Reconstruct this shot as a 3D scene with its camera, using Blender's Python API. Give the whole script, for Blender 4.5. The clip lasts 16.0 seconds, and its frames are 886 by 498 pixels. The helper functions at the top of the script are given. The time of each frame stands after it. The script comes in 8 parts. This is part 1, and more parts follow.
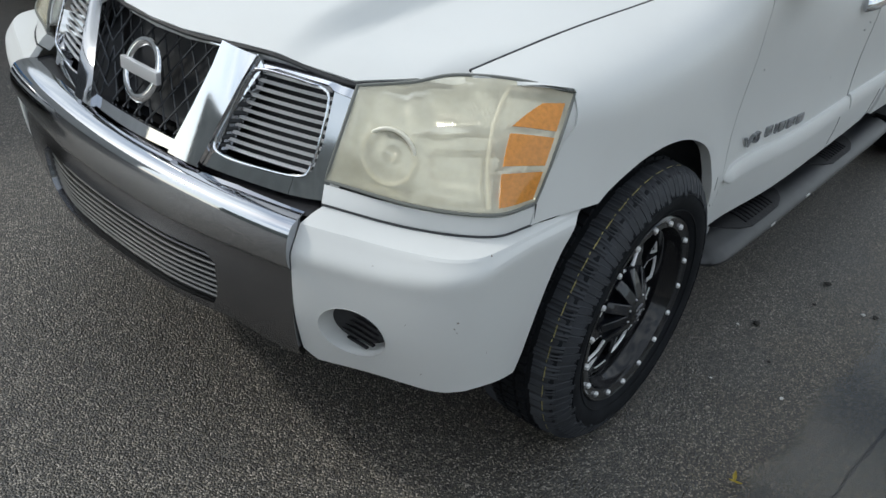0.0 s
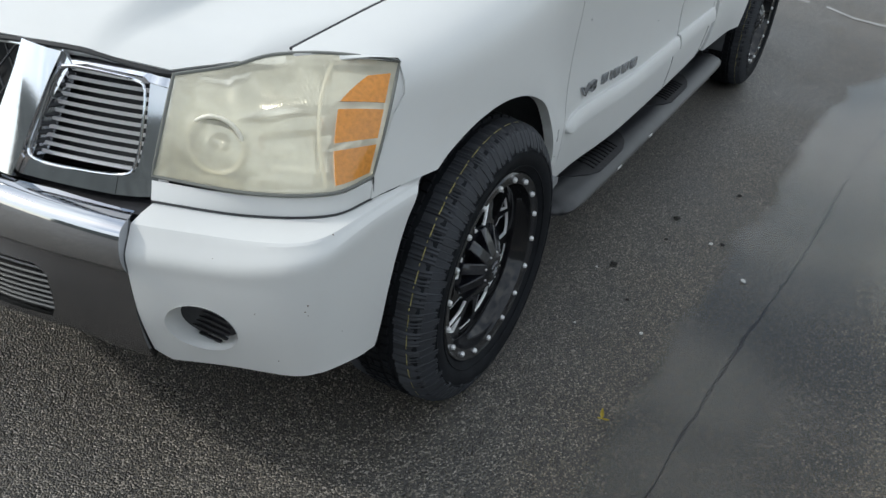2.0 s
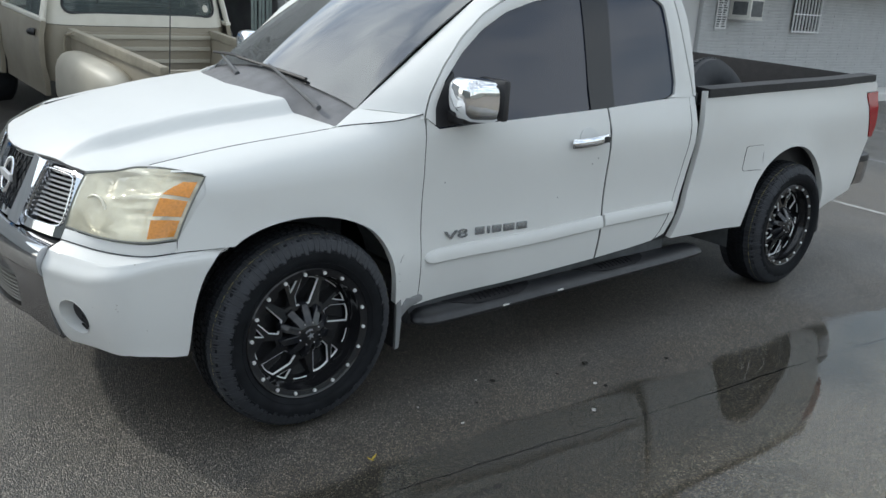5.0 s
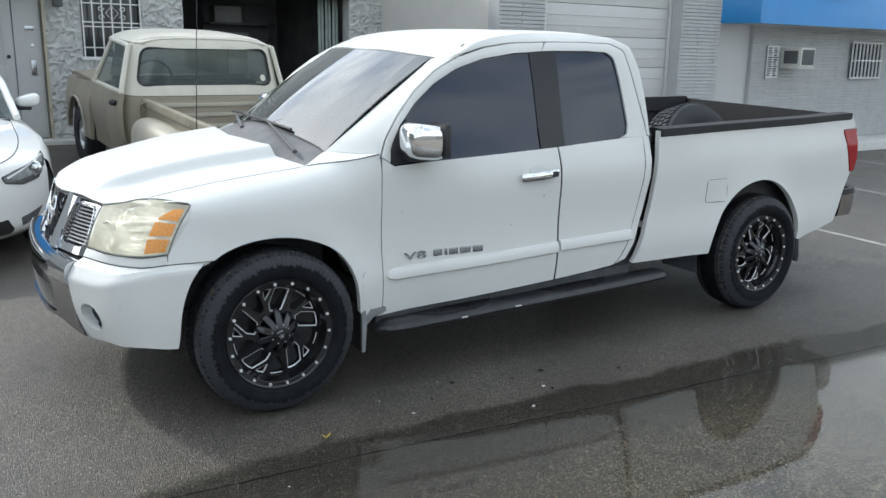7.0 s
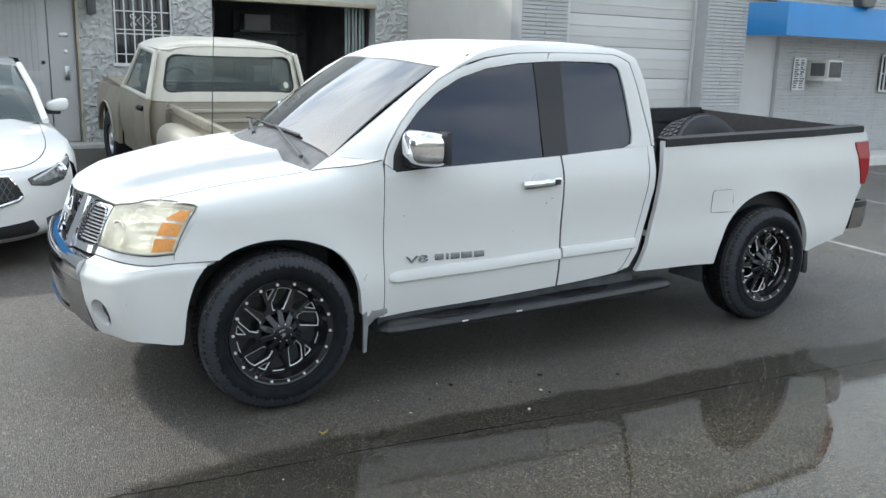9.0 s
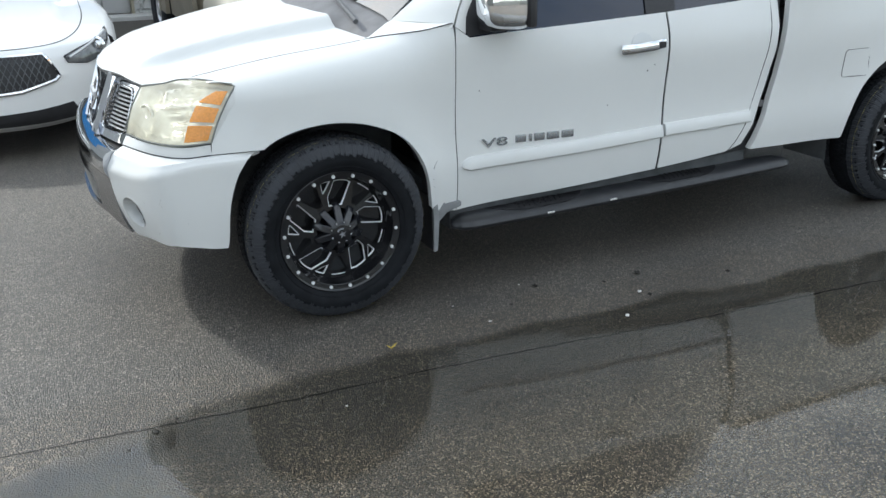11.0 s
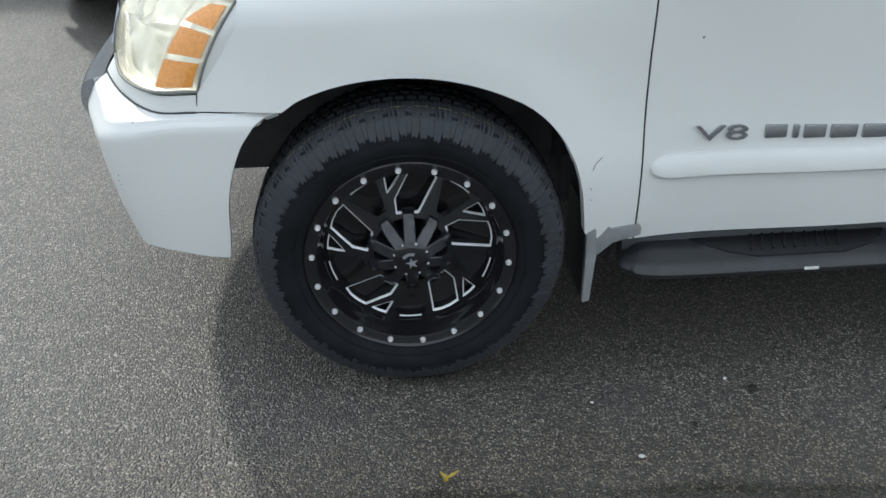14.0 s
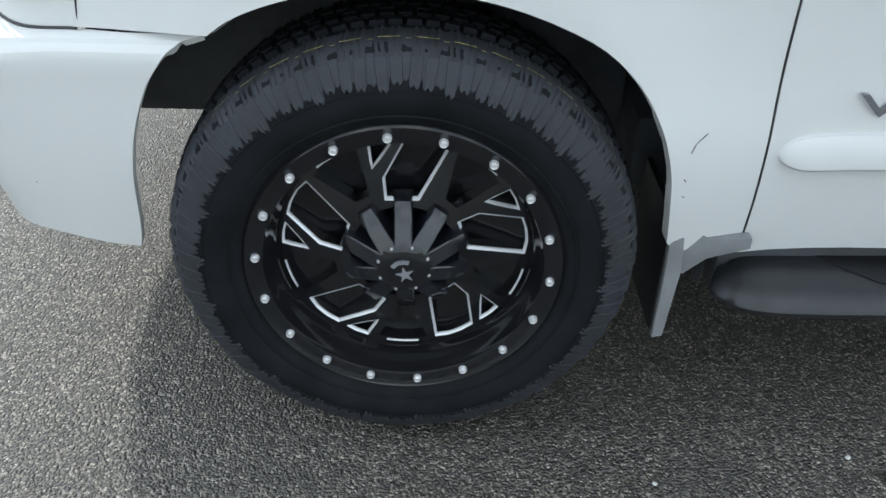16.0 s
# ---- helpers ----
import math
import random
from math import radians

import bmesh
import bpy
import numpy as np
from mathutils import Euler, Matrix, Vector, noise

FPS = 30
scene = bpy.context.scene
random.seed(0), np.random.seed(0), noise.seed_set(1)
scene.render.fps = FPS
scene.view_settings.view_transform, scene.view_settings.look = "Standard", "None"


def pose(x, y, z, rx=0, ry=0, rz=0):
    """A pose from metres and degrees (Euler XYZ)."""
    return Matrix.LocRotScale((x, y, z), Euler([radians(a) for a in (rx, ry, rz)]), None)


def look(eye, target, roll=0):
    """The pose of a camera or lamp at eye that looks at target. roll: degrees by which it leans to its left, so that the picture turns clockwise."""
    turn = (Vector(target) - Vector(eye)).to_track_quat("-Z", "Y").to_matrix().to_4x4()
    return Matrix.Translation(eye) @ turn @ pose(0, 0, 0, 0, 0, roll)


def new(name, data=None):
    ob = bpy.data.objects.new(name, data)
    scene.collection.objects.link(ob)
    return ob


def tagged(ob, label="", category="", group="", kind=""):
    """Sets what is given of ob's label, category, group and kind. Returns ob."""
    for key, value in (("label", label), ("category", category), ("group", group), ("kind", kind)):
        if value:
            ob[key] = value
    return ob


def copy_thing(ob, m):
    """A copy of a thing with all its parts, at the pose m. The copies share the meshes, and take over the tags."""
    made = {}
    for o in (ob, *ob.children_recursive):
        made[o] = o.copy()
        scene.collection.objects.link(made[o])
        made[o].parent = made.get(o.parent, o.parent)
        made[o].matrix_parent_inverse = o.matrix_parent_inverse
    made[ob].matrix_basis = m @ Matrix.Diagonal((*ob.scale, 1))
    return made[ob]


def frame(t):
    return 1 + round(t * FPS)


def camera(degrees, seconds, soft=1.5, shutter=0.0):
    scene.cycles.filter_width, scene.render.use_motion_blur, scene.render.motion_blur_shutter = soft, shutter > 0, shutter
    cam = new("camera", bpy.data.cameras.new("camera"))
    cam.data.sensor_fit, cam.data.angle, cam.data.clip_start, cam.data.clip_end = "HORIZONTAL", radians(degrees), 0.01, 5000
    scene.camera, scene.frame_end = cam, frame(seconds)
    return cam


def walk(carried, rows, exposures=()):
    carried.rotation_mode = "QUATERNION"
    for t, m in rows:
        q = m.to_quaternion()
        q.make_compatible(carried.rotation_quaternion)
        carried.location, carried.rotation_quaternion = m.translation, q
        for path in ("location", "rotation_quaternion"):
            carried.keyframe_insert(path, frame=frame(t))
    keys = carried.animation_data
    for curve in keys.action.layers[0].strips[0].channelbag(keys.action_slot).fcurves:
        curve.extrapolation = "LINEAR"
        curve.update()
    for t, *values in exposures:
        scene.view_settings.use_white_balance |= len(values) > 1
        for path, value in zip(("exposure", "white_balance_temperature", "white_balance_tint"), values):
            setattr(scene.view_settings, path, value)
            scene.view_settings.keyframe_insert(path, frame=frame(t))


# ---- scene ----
cam = camera(55.4, 16.0)
PATH = [
    (0, (-1.879, -0.725, 1.568), (-0.466, 0.32, 0.613), 7.4),
    (0.5, (-1.936, -0.579, 1.578), (-0.405, 0.261, 0.603), 8.5),
    (1, (-1.941, -0.552, 1.566), (-0.368, 0.193, 0.582), 7.9),
    (1.5, (-1.924, -0.595, 1.575), (-0.34, 0.112, 0.58), 7.1),
    (2, (-1.82, -0.784, 1.593), (-0.282, 0.01, 0.591), 5.3),
    (2.5, (-1.726, -1.086, 1.631), (-0.223, -0.186, 0.666), 3.5),
    (3, (-1.773, -1.43, 1.652), (-0.307, -0.387, 0.777), 3.5),
    (3.4, (-1.754, -1.707, 1.649), (-0.385, -0.451, 0.909), 4.2),
    (3.5, (-1.734, -1.759, 1.64), (-0.36, -0.532, 0.861), 2.5),
    (4, (-1.614, -2.126, 1.736), (-0.304, -0.807, 1.0), 4.3),
    (4.2, (-1.616, -2.251, 1.73), (-0.322, -0.897, 1.029), 4.2),
    (6.3, (-1.462, -3.367, 1.701), (-0.374, -1.758, 1.223), 1.5),
    (6.5, (-1.455, -3.467, 1.704), (-0.38, -1.849, 1.228), 0.9),
    (7, (-1.421, -3.661, 1.717), (-0.372, -2.017, 1.271), 0.9),
    (7.5, (-1.315, -3.866, 1.715), (-0.303, -2.195, 1.282), 1.1),
    (8, (-1.292, -3.966, 1.708), (-0.312, -2.275, 1.286), 1.1),
    (8.5, (-1.321, -3.972, 1.72), (-0.345, -2.275, 1.308), 1.2),
    (8.7, (-1.347, -3.928, 1.724), (-0.354, -2.242, 1.311), 1.4),
    (10.8, (-1.127, -3.314, 1.652), (-0.297, -1.628, 0.967), -0.5),
    (11, (-1.087, -3.242, 1.643), (-0.275, -1.564, 0.917), -0.7),
    (11.5, (-0.92, -3.004, 1.627), (-0.182, -1.322, 0.836), -0.8),
    (12, (-0.723, -2.755, 1.608), (-0.087, -1.063, 0.753), -1.8),
    (12.5, (-0.46, -2.517, 1.567), (0.049, -0.783, 0.71), -2.7),
    (13, (-0.286, -2.335, 1.526), (0.097, -0.582, 0.643), -2.6),
    (13.5, (-0.156, -2.075, 1.469), (0.062, -0.312, 0.551), -0.2),
    (14, (-0.034, -1.852, 1.496), (0.074, -0.121, 0.5), -0.7),
    (14.5, (0.108, -1.705, 1.493), (0.104, 0.002, 0.451), 0.0),
    (15, (0.13, -1.58, 1.452), (0.102, 0.091, 0.354), -0.0),
    (15.5, (0.083, -1.39, 1.398), (0.064, 0.272, 0.285), 0.3),
    (16, (0.048, -1.159, 1.255), (0.073, 0.48, 0.111), 1.5),
]
walk(cam, [(t, look(eye, target, roll)) for t, eye, target, roll in PATH],
     [(0, -0.45, 6400, 5.5), (2, -0.34, 6450, 6), (4, -0.22, 6400, 5), (6.4, -0.04, 6400, 5), (8, 0.25, 6400, 5.5), (12.5, 0.20, 6350, 5), (14, 0.20, 6350, 5), (15, 0.34, 6300, 4), (16, 0.48, 6300, 4)])

# ---- daylight: bright hazy sky, soft sun behind the truck ----
SUN_ELEV, SUN_AZ = 38.0, 122.0
world = bpy.data.worlds.new("sky")
scene.world = world
world.use_nodes = True
wn, wl = world.node_tree.nodes, world.node_tree.links
wn.clear()
w_out = wn.new("ShaderNodeOutputWorld")
w_bg = wn.new("ShaderNodeBackground")
w_sky = wn.new("ShaderNodeTexSky")
w_sky.sky_type, w_sky.sun_disc = "NISHITA", False
w_sky.sun_elevation, w_sky.sun_rotation = radians(SUN_ELEV), radians(90.0 - SUN_AZ)
w_sky.dust_density, w_sky.air_density = 1.2, 1.2
w_co = wn.new("ShaderNodeTexCoord")
w_map = wn.new("ShaderNodeMapping")
w_map.inputs["Scale"].default_value = (1.0, 1.0, 2.4)
w_noise = wn.new("ShaderNodeTexNoise")
w_noise.inputs["Scale"].default_value, w_noise.inputs["Detail"].default_value = 3.8, 8.0
w_ramp = wn.new("ShaderNodeValToRGB")
w_ramp.color_ramp.elements[0].position, w_ramp.color_ramp.elements[1].position = 0.38, 0.62
w_mix = wn.new("ShaderNodeMix")
w_mix.data_type = "RGBA"
w_mix.inputs["B"].default_value = (9.3, 9.7, 10.3, 1)
wl.new(w_co.outputs["Generated"], w_map.inputs["Vector"])
wl.new(w_map.outputs["Vector"], w_noise.inputs["Vector"])
wl.new(w_noise.outputs["Fac"], w_ramp.inputs["Fac"])
w_fac = wn.new("ShaderNodeMath")
w_fac.operation, w_fac.use_clamp = "MULTIPLY_ADD", True
w_fac.inputs[1].default_value, w_fac.inputs[2].default_value = 0.76, 0.22
wl.new(w_ramp.outputs["Color"], w_fac.inputs[0])
wl.new(w_fac.outputs[0], w_mix.inputs["Factor"])
wl.new(w_sky.outputs["Color"], w_mix.inputs["A"])
# bright haze round the veiled sun
w_dot = wn.new("ShaderNodeVectorMath")
w_dot.operation = "DOT_PRODUCT"
w_dot.inputs[1].default_value = (math.cos(radians(SUN_ELEV)) * math.cos(radians(SUN_AZ)), math.cos(radians(SUN_ELEV)) * math.sin(radians(SUN_AZ)), math.sin(radians(SUN_ELEV)))
wl.new(w_co.outputs["Generated"], w_dot.inputs[0])
w_pos = wn.new("ShaderNodeMath")
w_pos.operation = "MAXIMUM"
w_pos.inputs[1].default_value = 0.0
wl.new(w_dot.outputs["Value"], w_pos.inputs[0])
w_pow = wn.new("ShaderNodeMath")
w_pow.operation = "POWER"
w_pow.inputs[1].default_value = 3.0
wl.new(w_pos.outputs[0], w_pow.inputs[0])
w_gain = wn.new("ShaderNodeMath")
w_gain.operation = "MULTIPLY_ADD"
w_gain.inputs[1].default_value, w_gain.inputs[2].default_value = 0.6, 1.22
wl.new(w_pow.outputs[0], w_gain.inputs[0])
w_scale = wn.new("ShaderNodeVectorMath")
w_scale.operation = "SCALE"
wl.new(w_mix.outputs["Result"], w_scale.inputs[0])
wl.new(w_gain.outputs[0], w_scale.inputs["Scale"])
wl.new(w_scale.outputs[0], w_bg.inputs["Color"])
w_bg.inputs["Strength"].default_value = 0.14
wl.new(w_bg.outputs["Background"], w_out.inputs["Surface"])

sun = new("sun", bpy.data.lights.new("sun", "SUN"))
sun.data.energy, sun.data.angle, sun.data.color = 1.9, radians(2.5), (1.0, 0.96, 0.9)
sun_az = radians(SUN_AZ)
sun.matrix_world = look((math.cos(sun_az) * 30, math.sin(sun_az) * 30, 30 * math.tan(radians(SUN_ELEV))), (0, 0, 0))
scene.view_settings.exposure = 0.0


# ---- materials ----
def mat(name, color, rough=0.5, metal=0.0, spec=0.5, coat=0.0, noise_scale=0.0, noise_amt=0.0, bump=0.0, bump_scale=60.0,
        rough_var=0.0, dirt=0.0, dirt_color=(0.12, 0.1, 0.08), dirt_scale=3.0, random_amt=0.0):
    m = bpy.data.materials.new(name)
    m.use_nodes = True
    n, l = m.node_tree.nodes, m.node_tree.links
    b = n["Principled BSDF"]
    b.inputs["Base Color"].default_value = (*color, 1)
    b.inputs["Roughness"].default_value = rough
    b.inputs["Metallic"].default_value = metal
    b.inputs["Specular IOR Level"].default_value = spec
    b.inputs["Coat Weight"].default_value = coat
    b.inputs["Coat Roughness"].default_value = 0.04
    co = n.new("ShaderNodeTexCoord")
    col = None
    if noise_amt or dirt or random_amt:
        base = n.new("ShaderNodeRGB")
        base.outputs[0].default_value = (*color, 1)
        col = base.outputs[0]
    if noise_amt:
        t = n.new("ShaderNodeTexNoise")
        t.inputs["Scale"].default_value, t.inputs["Detail"].default_value = noise_scale, 5
        l.new(co.outputs["Object"], t.inputs["Vector"])
        mr = n.new("ShaderNodeMapRange")
        mr.inputs["From Min"].default_value, mr.inputs["From Max"].default_value = 0.25, 0.75
        mr.inputs["To Min"].default_value, mr.inputs["To Max"].default_value = 1 - noise_amt, 1 + noise_amt
        l.new(t.outputs["Fac"], mr.inputs["Value"])
        hs = n.new("ShaderNodeHueSaturation")
        l.new(col, hs.inputs["Color"])
        l.new(mr.outputs[0], hs.inputs["Value"])
        col = hs.outputs[0]
    if random_amt:
        oi = n.new("ShaderNodeObjectInfo")
        mr = n.new("ShaderNodeMapRange")
        mr.inputs["To Min"].default_value, mr.inputs["To Max"].default_value = 1 - random_amt, 1 + random_amt
        l.new(oi.outputs["Random"], mr.inputs["Value"])
        hs = n.new("ShaderNodeHueSaturation")
        l.new(col, hs.inputs["Color"])
        l.new(mr.outputs[0], hs.inputs["Value"])
        col = hs.outputs[0]
    if dirt:
        t = n.new("ShaderNodeTexNoise")
        t.inputs["Scale"].default_value, t.inputs["Detail"].default_value = dirt_scale, 8
        t.inputs["Roughness"].default_value = 0.68
        l.new(co.outputs["Object"], t.inputs["Vector"])
        mr = n.new("ShaderNodeMapRange")
        mr.inputs["From Min"].default_value, mr.inputs["From Max"].default_value = 0.5, 0.78
        mr.inputs["To Max"].default_value = dirt
        l.new(t.outputs["Fac"], mr.inputs["Value"])
        mx = n.new("ShaderNodeMix")
        mx.data_type = "RGBA"
        mx.inputs["B"].default_value = (*dirt_color, 1)
        l.new(mr.outputs[0], mx.inputs["Factor"])
        l.new(col, mx.inputs["A"])
        col = mx.outputs["Result"]
    if col is not None:
        l.new(col, b.inputs["Base Color"])
    if rough_var:
        t = n.new("ShaderNodeTexNoise")
        t.inputs["Scale"].default_value, t.inputs["Detail"].default_value = 7.0, 4
        l.new(co.outputs["Object"], t.inputs["Vector"])
        mr = n.new("ShaderNodeMapRange")
        mr.inputs["To Min"].default_value, mr.inputs["To Max"].default_value = max(0, rough - rough_var), rough + rough_var
        l.new(t.outputs["Fac"], mr.inputs["Value"])
        l.new(mr.outputs[0], b.inputs["Roughness"])
    if bump:
        t = n.new("ShaderNodeTexNoise")
        t.inputs["Scale"].default_value, t.inputs["Detail"].default_value = bump_scale, 4
        l.new(co.outputs["Object"], t.inputs["Vector"])
        bm_ = n.new("ShaderNodeBump")
        bm_.inputs["Strength"].default_value, bm_.inputs["Distance"].default_value = bump, 0.01
        l.new(t.outputs["Fac"], bm_.inputs["Height"])
        l.new(bm_.outputs[0], b.inputs["Normal"])
    return m


M_WHITE = mat("white_paint", (0.66, 0.665, 0.653), 0.42, spec=0.36, coat=0.12, noise_scale=1.5, noise_amt=0.02, rough_var=0.06, dirt=0.1, dirt_color=(0.5, 0.48, 0.44), dirt_scale=5)
M_CHROME = mat("chrome", (0.82, 0.83, 0.85), 0.07, 1.0, rough_var=0.03)
M_GRCHROME = mat("grille_chrome", (0.70, 0.71, 0.74), 0.05, 1.0, rough_var=0.03)
M_DARKCHROME = mat("worn_chrome", (0.42, 0.43, 0.45), 0.24, 1.0, rough_var=0.08, noise_scale=4, noise_amt=0.1)
M_RAIL = mat("black_rail_plastic", (0.012, 0.012, 0.014), 0.6, spec=0.35, noise_scale=20, noise_amt=0.3, bump=0.15)
M_BLACK = mat("black_plastic", (0.018, 0.018, 0.02), 0.5, noise_scale=20, noise_amt=0.25, bump=0.1)
M_GREYPL = mat("grey_cowl_plastic", (0.10, 0.105, 0.11), 0.6, noise_scale=14, noise_amt=0.25, bump=0.15, bump_scale=200)
M_RUBBER = mat("tyre_rubber", (0.020, 0.0225, 0.028), 0.68, noise_scale=16, noise_amt=0.3, dirt=0.3, dirt_color=(0.05, 0.05, 0.052), dirt_scale=9, bump=0.12, bump_scale=150)
M_SIDEWALL = mat("dressed_black_sidewall", (0.011, 0.012, 0.014), 0.68, spec=0.09, noise_scale=14, noise_amt=0.35, dirt=0.25, dirt_color=(0.020, 0.020, 0.022), dirt_scale=11, bump=0.08, bump_scale=120)
M_WELL = mat("wheel_well_liner", (0.085, 0.09, 0.095), 0.85, noise_scale=10, noise_amt=0.3, bump=0.3, bump_scale=30)
M_RIMBLACK = mat("gloss_black_wheel", (0.010, 0.010, 0.0115), 0.13, spec=0.4, coat=0.2, noise_scale=12, noise_amt=0.2, rough_var=0.05)
M_MILLED = mat("milled_aluminium", (0.80, 0.80, 0.81), 0.36, 0.3)
M_STEEL = mat("bolt_steel", (0.8, 0.8, 0.8), 0.35, 0.6)
M_GREYRUB = mat("weathered_grey_flap", (0.2, 0.205, 0.21), 0.7, noise_scale=10, noise_amt=0.25)
M_STEP = mat("step_bar_black", (0.020, 0.021, 0.024), 0.36, noise_scale=12, noise_amt=0.3, dirt=0.25, dirt_color=(0.08, 0.08, 0.08), dirt_scale=5)
M_GLASS = mat("tinted_glass", (0.006, 0.012, 0.032), 0.03, spec=0.62)
M_PILLAR = mat("gloss_black_trim", (0.007, 0.008, 0.012), 0.16, spec=0.4)
M_SLAT = mat("silver_slat", (0.68, 0.68, 0.69), 0.35, 0.5, rough_var=0.1)
M_DARKSLAT = mat("dark_grille_bar", (0.13, 0.13, 0.125), 0.4, 0.6, rough_var=0.1)
M_AMBER = mat("amber_lens", (0.64, 0.25, 0.035), 0.25, coat=0.5, noise_scale=120, noise_amt=0.15)
M_RED = mat("red_lens", (0.30, 0.008, 0.014), 0.12, spec=0.35)
# dark base colour puts the ground's reflection into the slightly dull bumper chrome
M_BUMPER = mat("dull_chrome_dark_reflection", (0.25, 0.25, 0.26), 0.16, 1.0, rough_var=0.05, noise_scale=6, noise_amt=0.05, dirt=0.12, dirt_color=(0.3, 0.29, 0.28), dirt_scale=12)
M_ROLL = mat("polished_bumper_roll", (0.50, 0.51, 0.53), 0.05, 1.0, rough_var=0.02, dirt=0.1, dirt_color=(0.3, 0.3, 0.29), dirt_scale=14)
M_CUP = mat("shaded_paint", (0.62, 0.63, 0.63), 0.4, noise_scale=8, noise_amt=0.05)
M_CHIP = mat("bare_scuff", (0.6, 0.6, 0.58), 0.5, noise_scale=90, noise_amt=0.3)
M_COWL = mat("faded_grey_cowl", (0.14, 0.14, 0.147), 0.6, noise_scale=14, noise_amt=0.2, bump=0.15, bump_scale=200)
M_WIPER = mat("wiper_grey", (0.09, 0.092, 0.096), 0.5, noise_scale=20, noise_amt=0.2)
M_BADGE = mat("badge_grey", (0.35, 0.36, 0.38), 0.25, 0.9)


def lens_mat():
    m = bpy.data.materials.new("yellowed_lamp_lens")
    m.use_nodes = True
    n, l = m.node_tree.nodes, m.node_tree.links
    b = n["Principled BSDF"]
    b.inputs["Base Color"].default_value = (0.86, 0.815, 0.645, 1)
    b.inputs["Roughness"].default_value = 0.14
    b.inputs["Coat Weight"].default_value = 0.8
    co = n.new("ShaderNodeTexCoord")
    t = n.new("ShaderNodeTexNoise")
    t.inputs["Scale"].default_value, t.inputs["Detail"].default_value = 9, 6
    l.new(co.outputs["Object"], t.inputs["Vector"])
    mr = n.new("ShaderNodeMapRange")
    mr.inputs["From Min"].default_value, mr.inputs["From Max"].default_value = 0.3, 0.75
    mr.inputs["To Min"].default_value, mr.inputs["To Max"].default_value = 0.34, 0.56
    l.new(t.outputs["Fac"], mr.inputs["Value"])
    tr = n.new("ShaderNodeBsdfTransparent")
    tr.inputs["Color"].default_value = (1.0, 0.975, 0.89, 1)
    mx = n.new("ShaderNodeMixShader")
    l.new(mr.outputs[0], mx.inputs["Fac"])
    l.new(tr.outputs[0], mx.inputs[1])
    l.new(b.outputs[0], mx.inputs[2])
    l.new(mx.outputs[0], n["Material Output"].inputs["Surface"])
    return m


M_LENS = lens_mat()


def clear_glass(name, tint, rough=0.02, keep=0.35, film=(0.01, 0.012, 0.014)):
    m = bpy.data.materials.new(name)
    m.use_nodes = True
    n, l = m.node_tree.nodes, m.node_tree.links
    b = n["Principled BSDF"]
    b.inputs["Base Color"].default_value = (*film, 1)
    b.inputs["Roughness"].default_value = rough
    b.inputs["Specular IOR Level"].default_value = 0.8
    b.inputs["Coat Weight"].default_value = 1.0 if keep > 0.8 else 0.0
    b.inputs["Coat IOR"].default_value = 1.95
    tr = n.new("ShaderNodeBsdfTransparent")
    tr.inputs["Color"].default_value = (*tint, 1)
    mx = n.new("ShaderNodeMixShader")
    mx.inputs["Fac"].default_value = keep
    l.new(tr.outputs[0], mx.inputs[1])
    l.new(b.outputs[0], mx.inputs[2])
    l.new(mx.outputs[0], n["Material Output"].inputs["Surface"])
    return m


M_WINDSHIELD = clear_glass("windshield_glass", (0.75, 0.85, 0.85), 0.02, 0.88)


# ---- mesh helpers ----
def sharpen(bm, deg=38):
    bmesh.ops.recalc_face_normals(bm, faces=bm.faces)
    lim = radians(deg)
    for f in bm.faces:
        f.smooth = True
    for e in bm.edges:
        if len(e.link_faces) == 2:
            e.smooth = e.calc_face_angle(0) < lim
    return bm


def as_mesh(name, bm, material, deg=38):
    sharpen(bm, deg)
    me = bpy.data.meshes.new(name)
    bm.to_mesh(me)
    bm.free()
    me.materials.append(material)
    return me


def part(name, bm, material, parent, label="", deg=38):
    ob = new(name, as_mesh(name, bm, material, deg))
    ob.parent = parent
    if label:
        tagged(ob, label)
    return ob


def piece(name, me, parent, m=None):
    ob = new(name, me)
    ob.parent = parent
    if m is not None:
        ob.matrix_basis = m
    return ob


def base(name, label, category, at=None, group="", kind=""):
    ob = new(name)
    if at is not None:
        ob.matrix_basis = at
    ob.empty_display_size = 0.1
    return tagged(ob, label, category, group, kind)


def lerp(a, b, t):
    return a + (b - a) * t


def smooth(a, b, x):
    t = min(1, max(0, (x - a) / (b - a)))
    return t * t * (3 - 2 * t)


def curve_at(pts, x):
    """Smooth interpolation of (x, value) pairs."""
    if x <= pts[0][0]:
        return pts[0][1]
    if x >= pts[-1][0]:
        return pts[-1][1]
    for i in range(len(pts) - 1):
        x0, y0 = pts[i]
        x1, y1 = pts[i + 1]
        if x0 <= x <= x1:
            xm, ym = pts[i - 1] if i > 0 else (2 * x0 - x1, 2 * y0 - y1)
            xp, yp = pts[i + 2] if i + 2 < len(pts) else (2 * x1 - x0, 2 * y1 - y0)
            m0 = (y1 - ym) / (x1 - xm) * (x1 - x0)
            m1 = (yp - y0) / (xp - x0) * (x1 - x0)
            t = (x - x0) / (x1 - x0)
            return ((2 * t ** 3 - 3 * t * t + 1) * y0 + (t ** 3 - 2 * t * t + t) * m0
                    + (-2 * t ** 3 + 3 * t * t) * y1 + (t ** 3 - t * t) * m1)


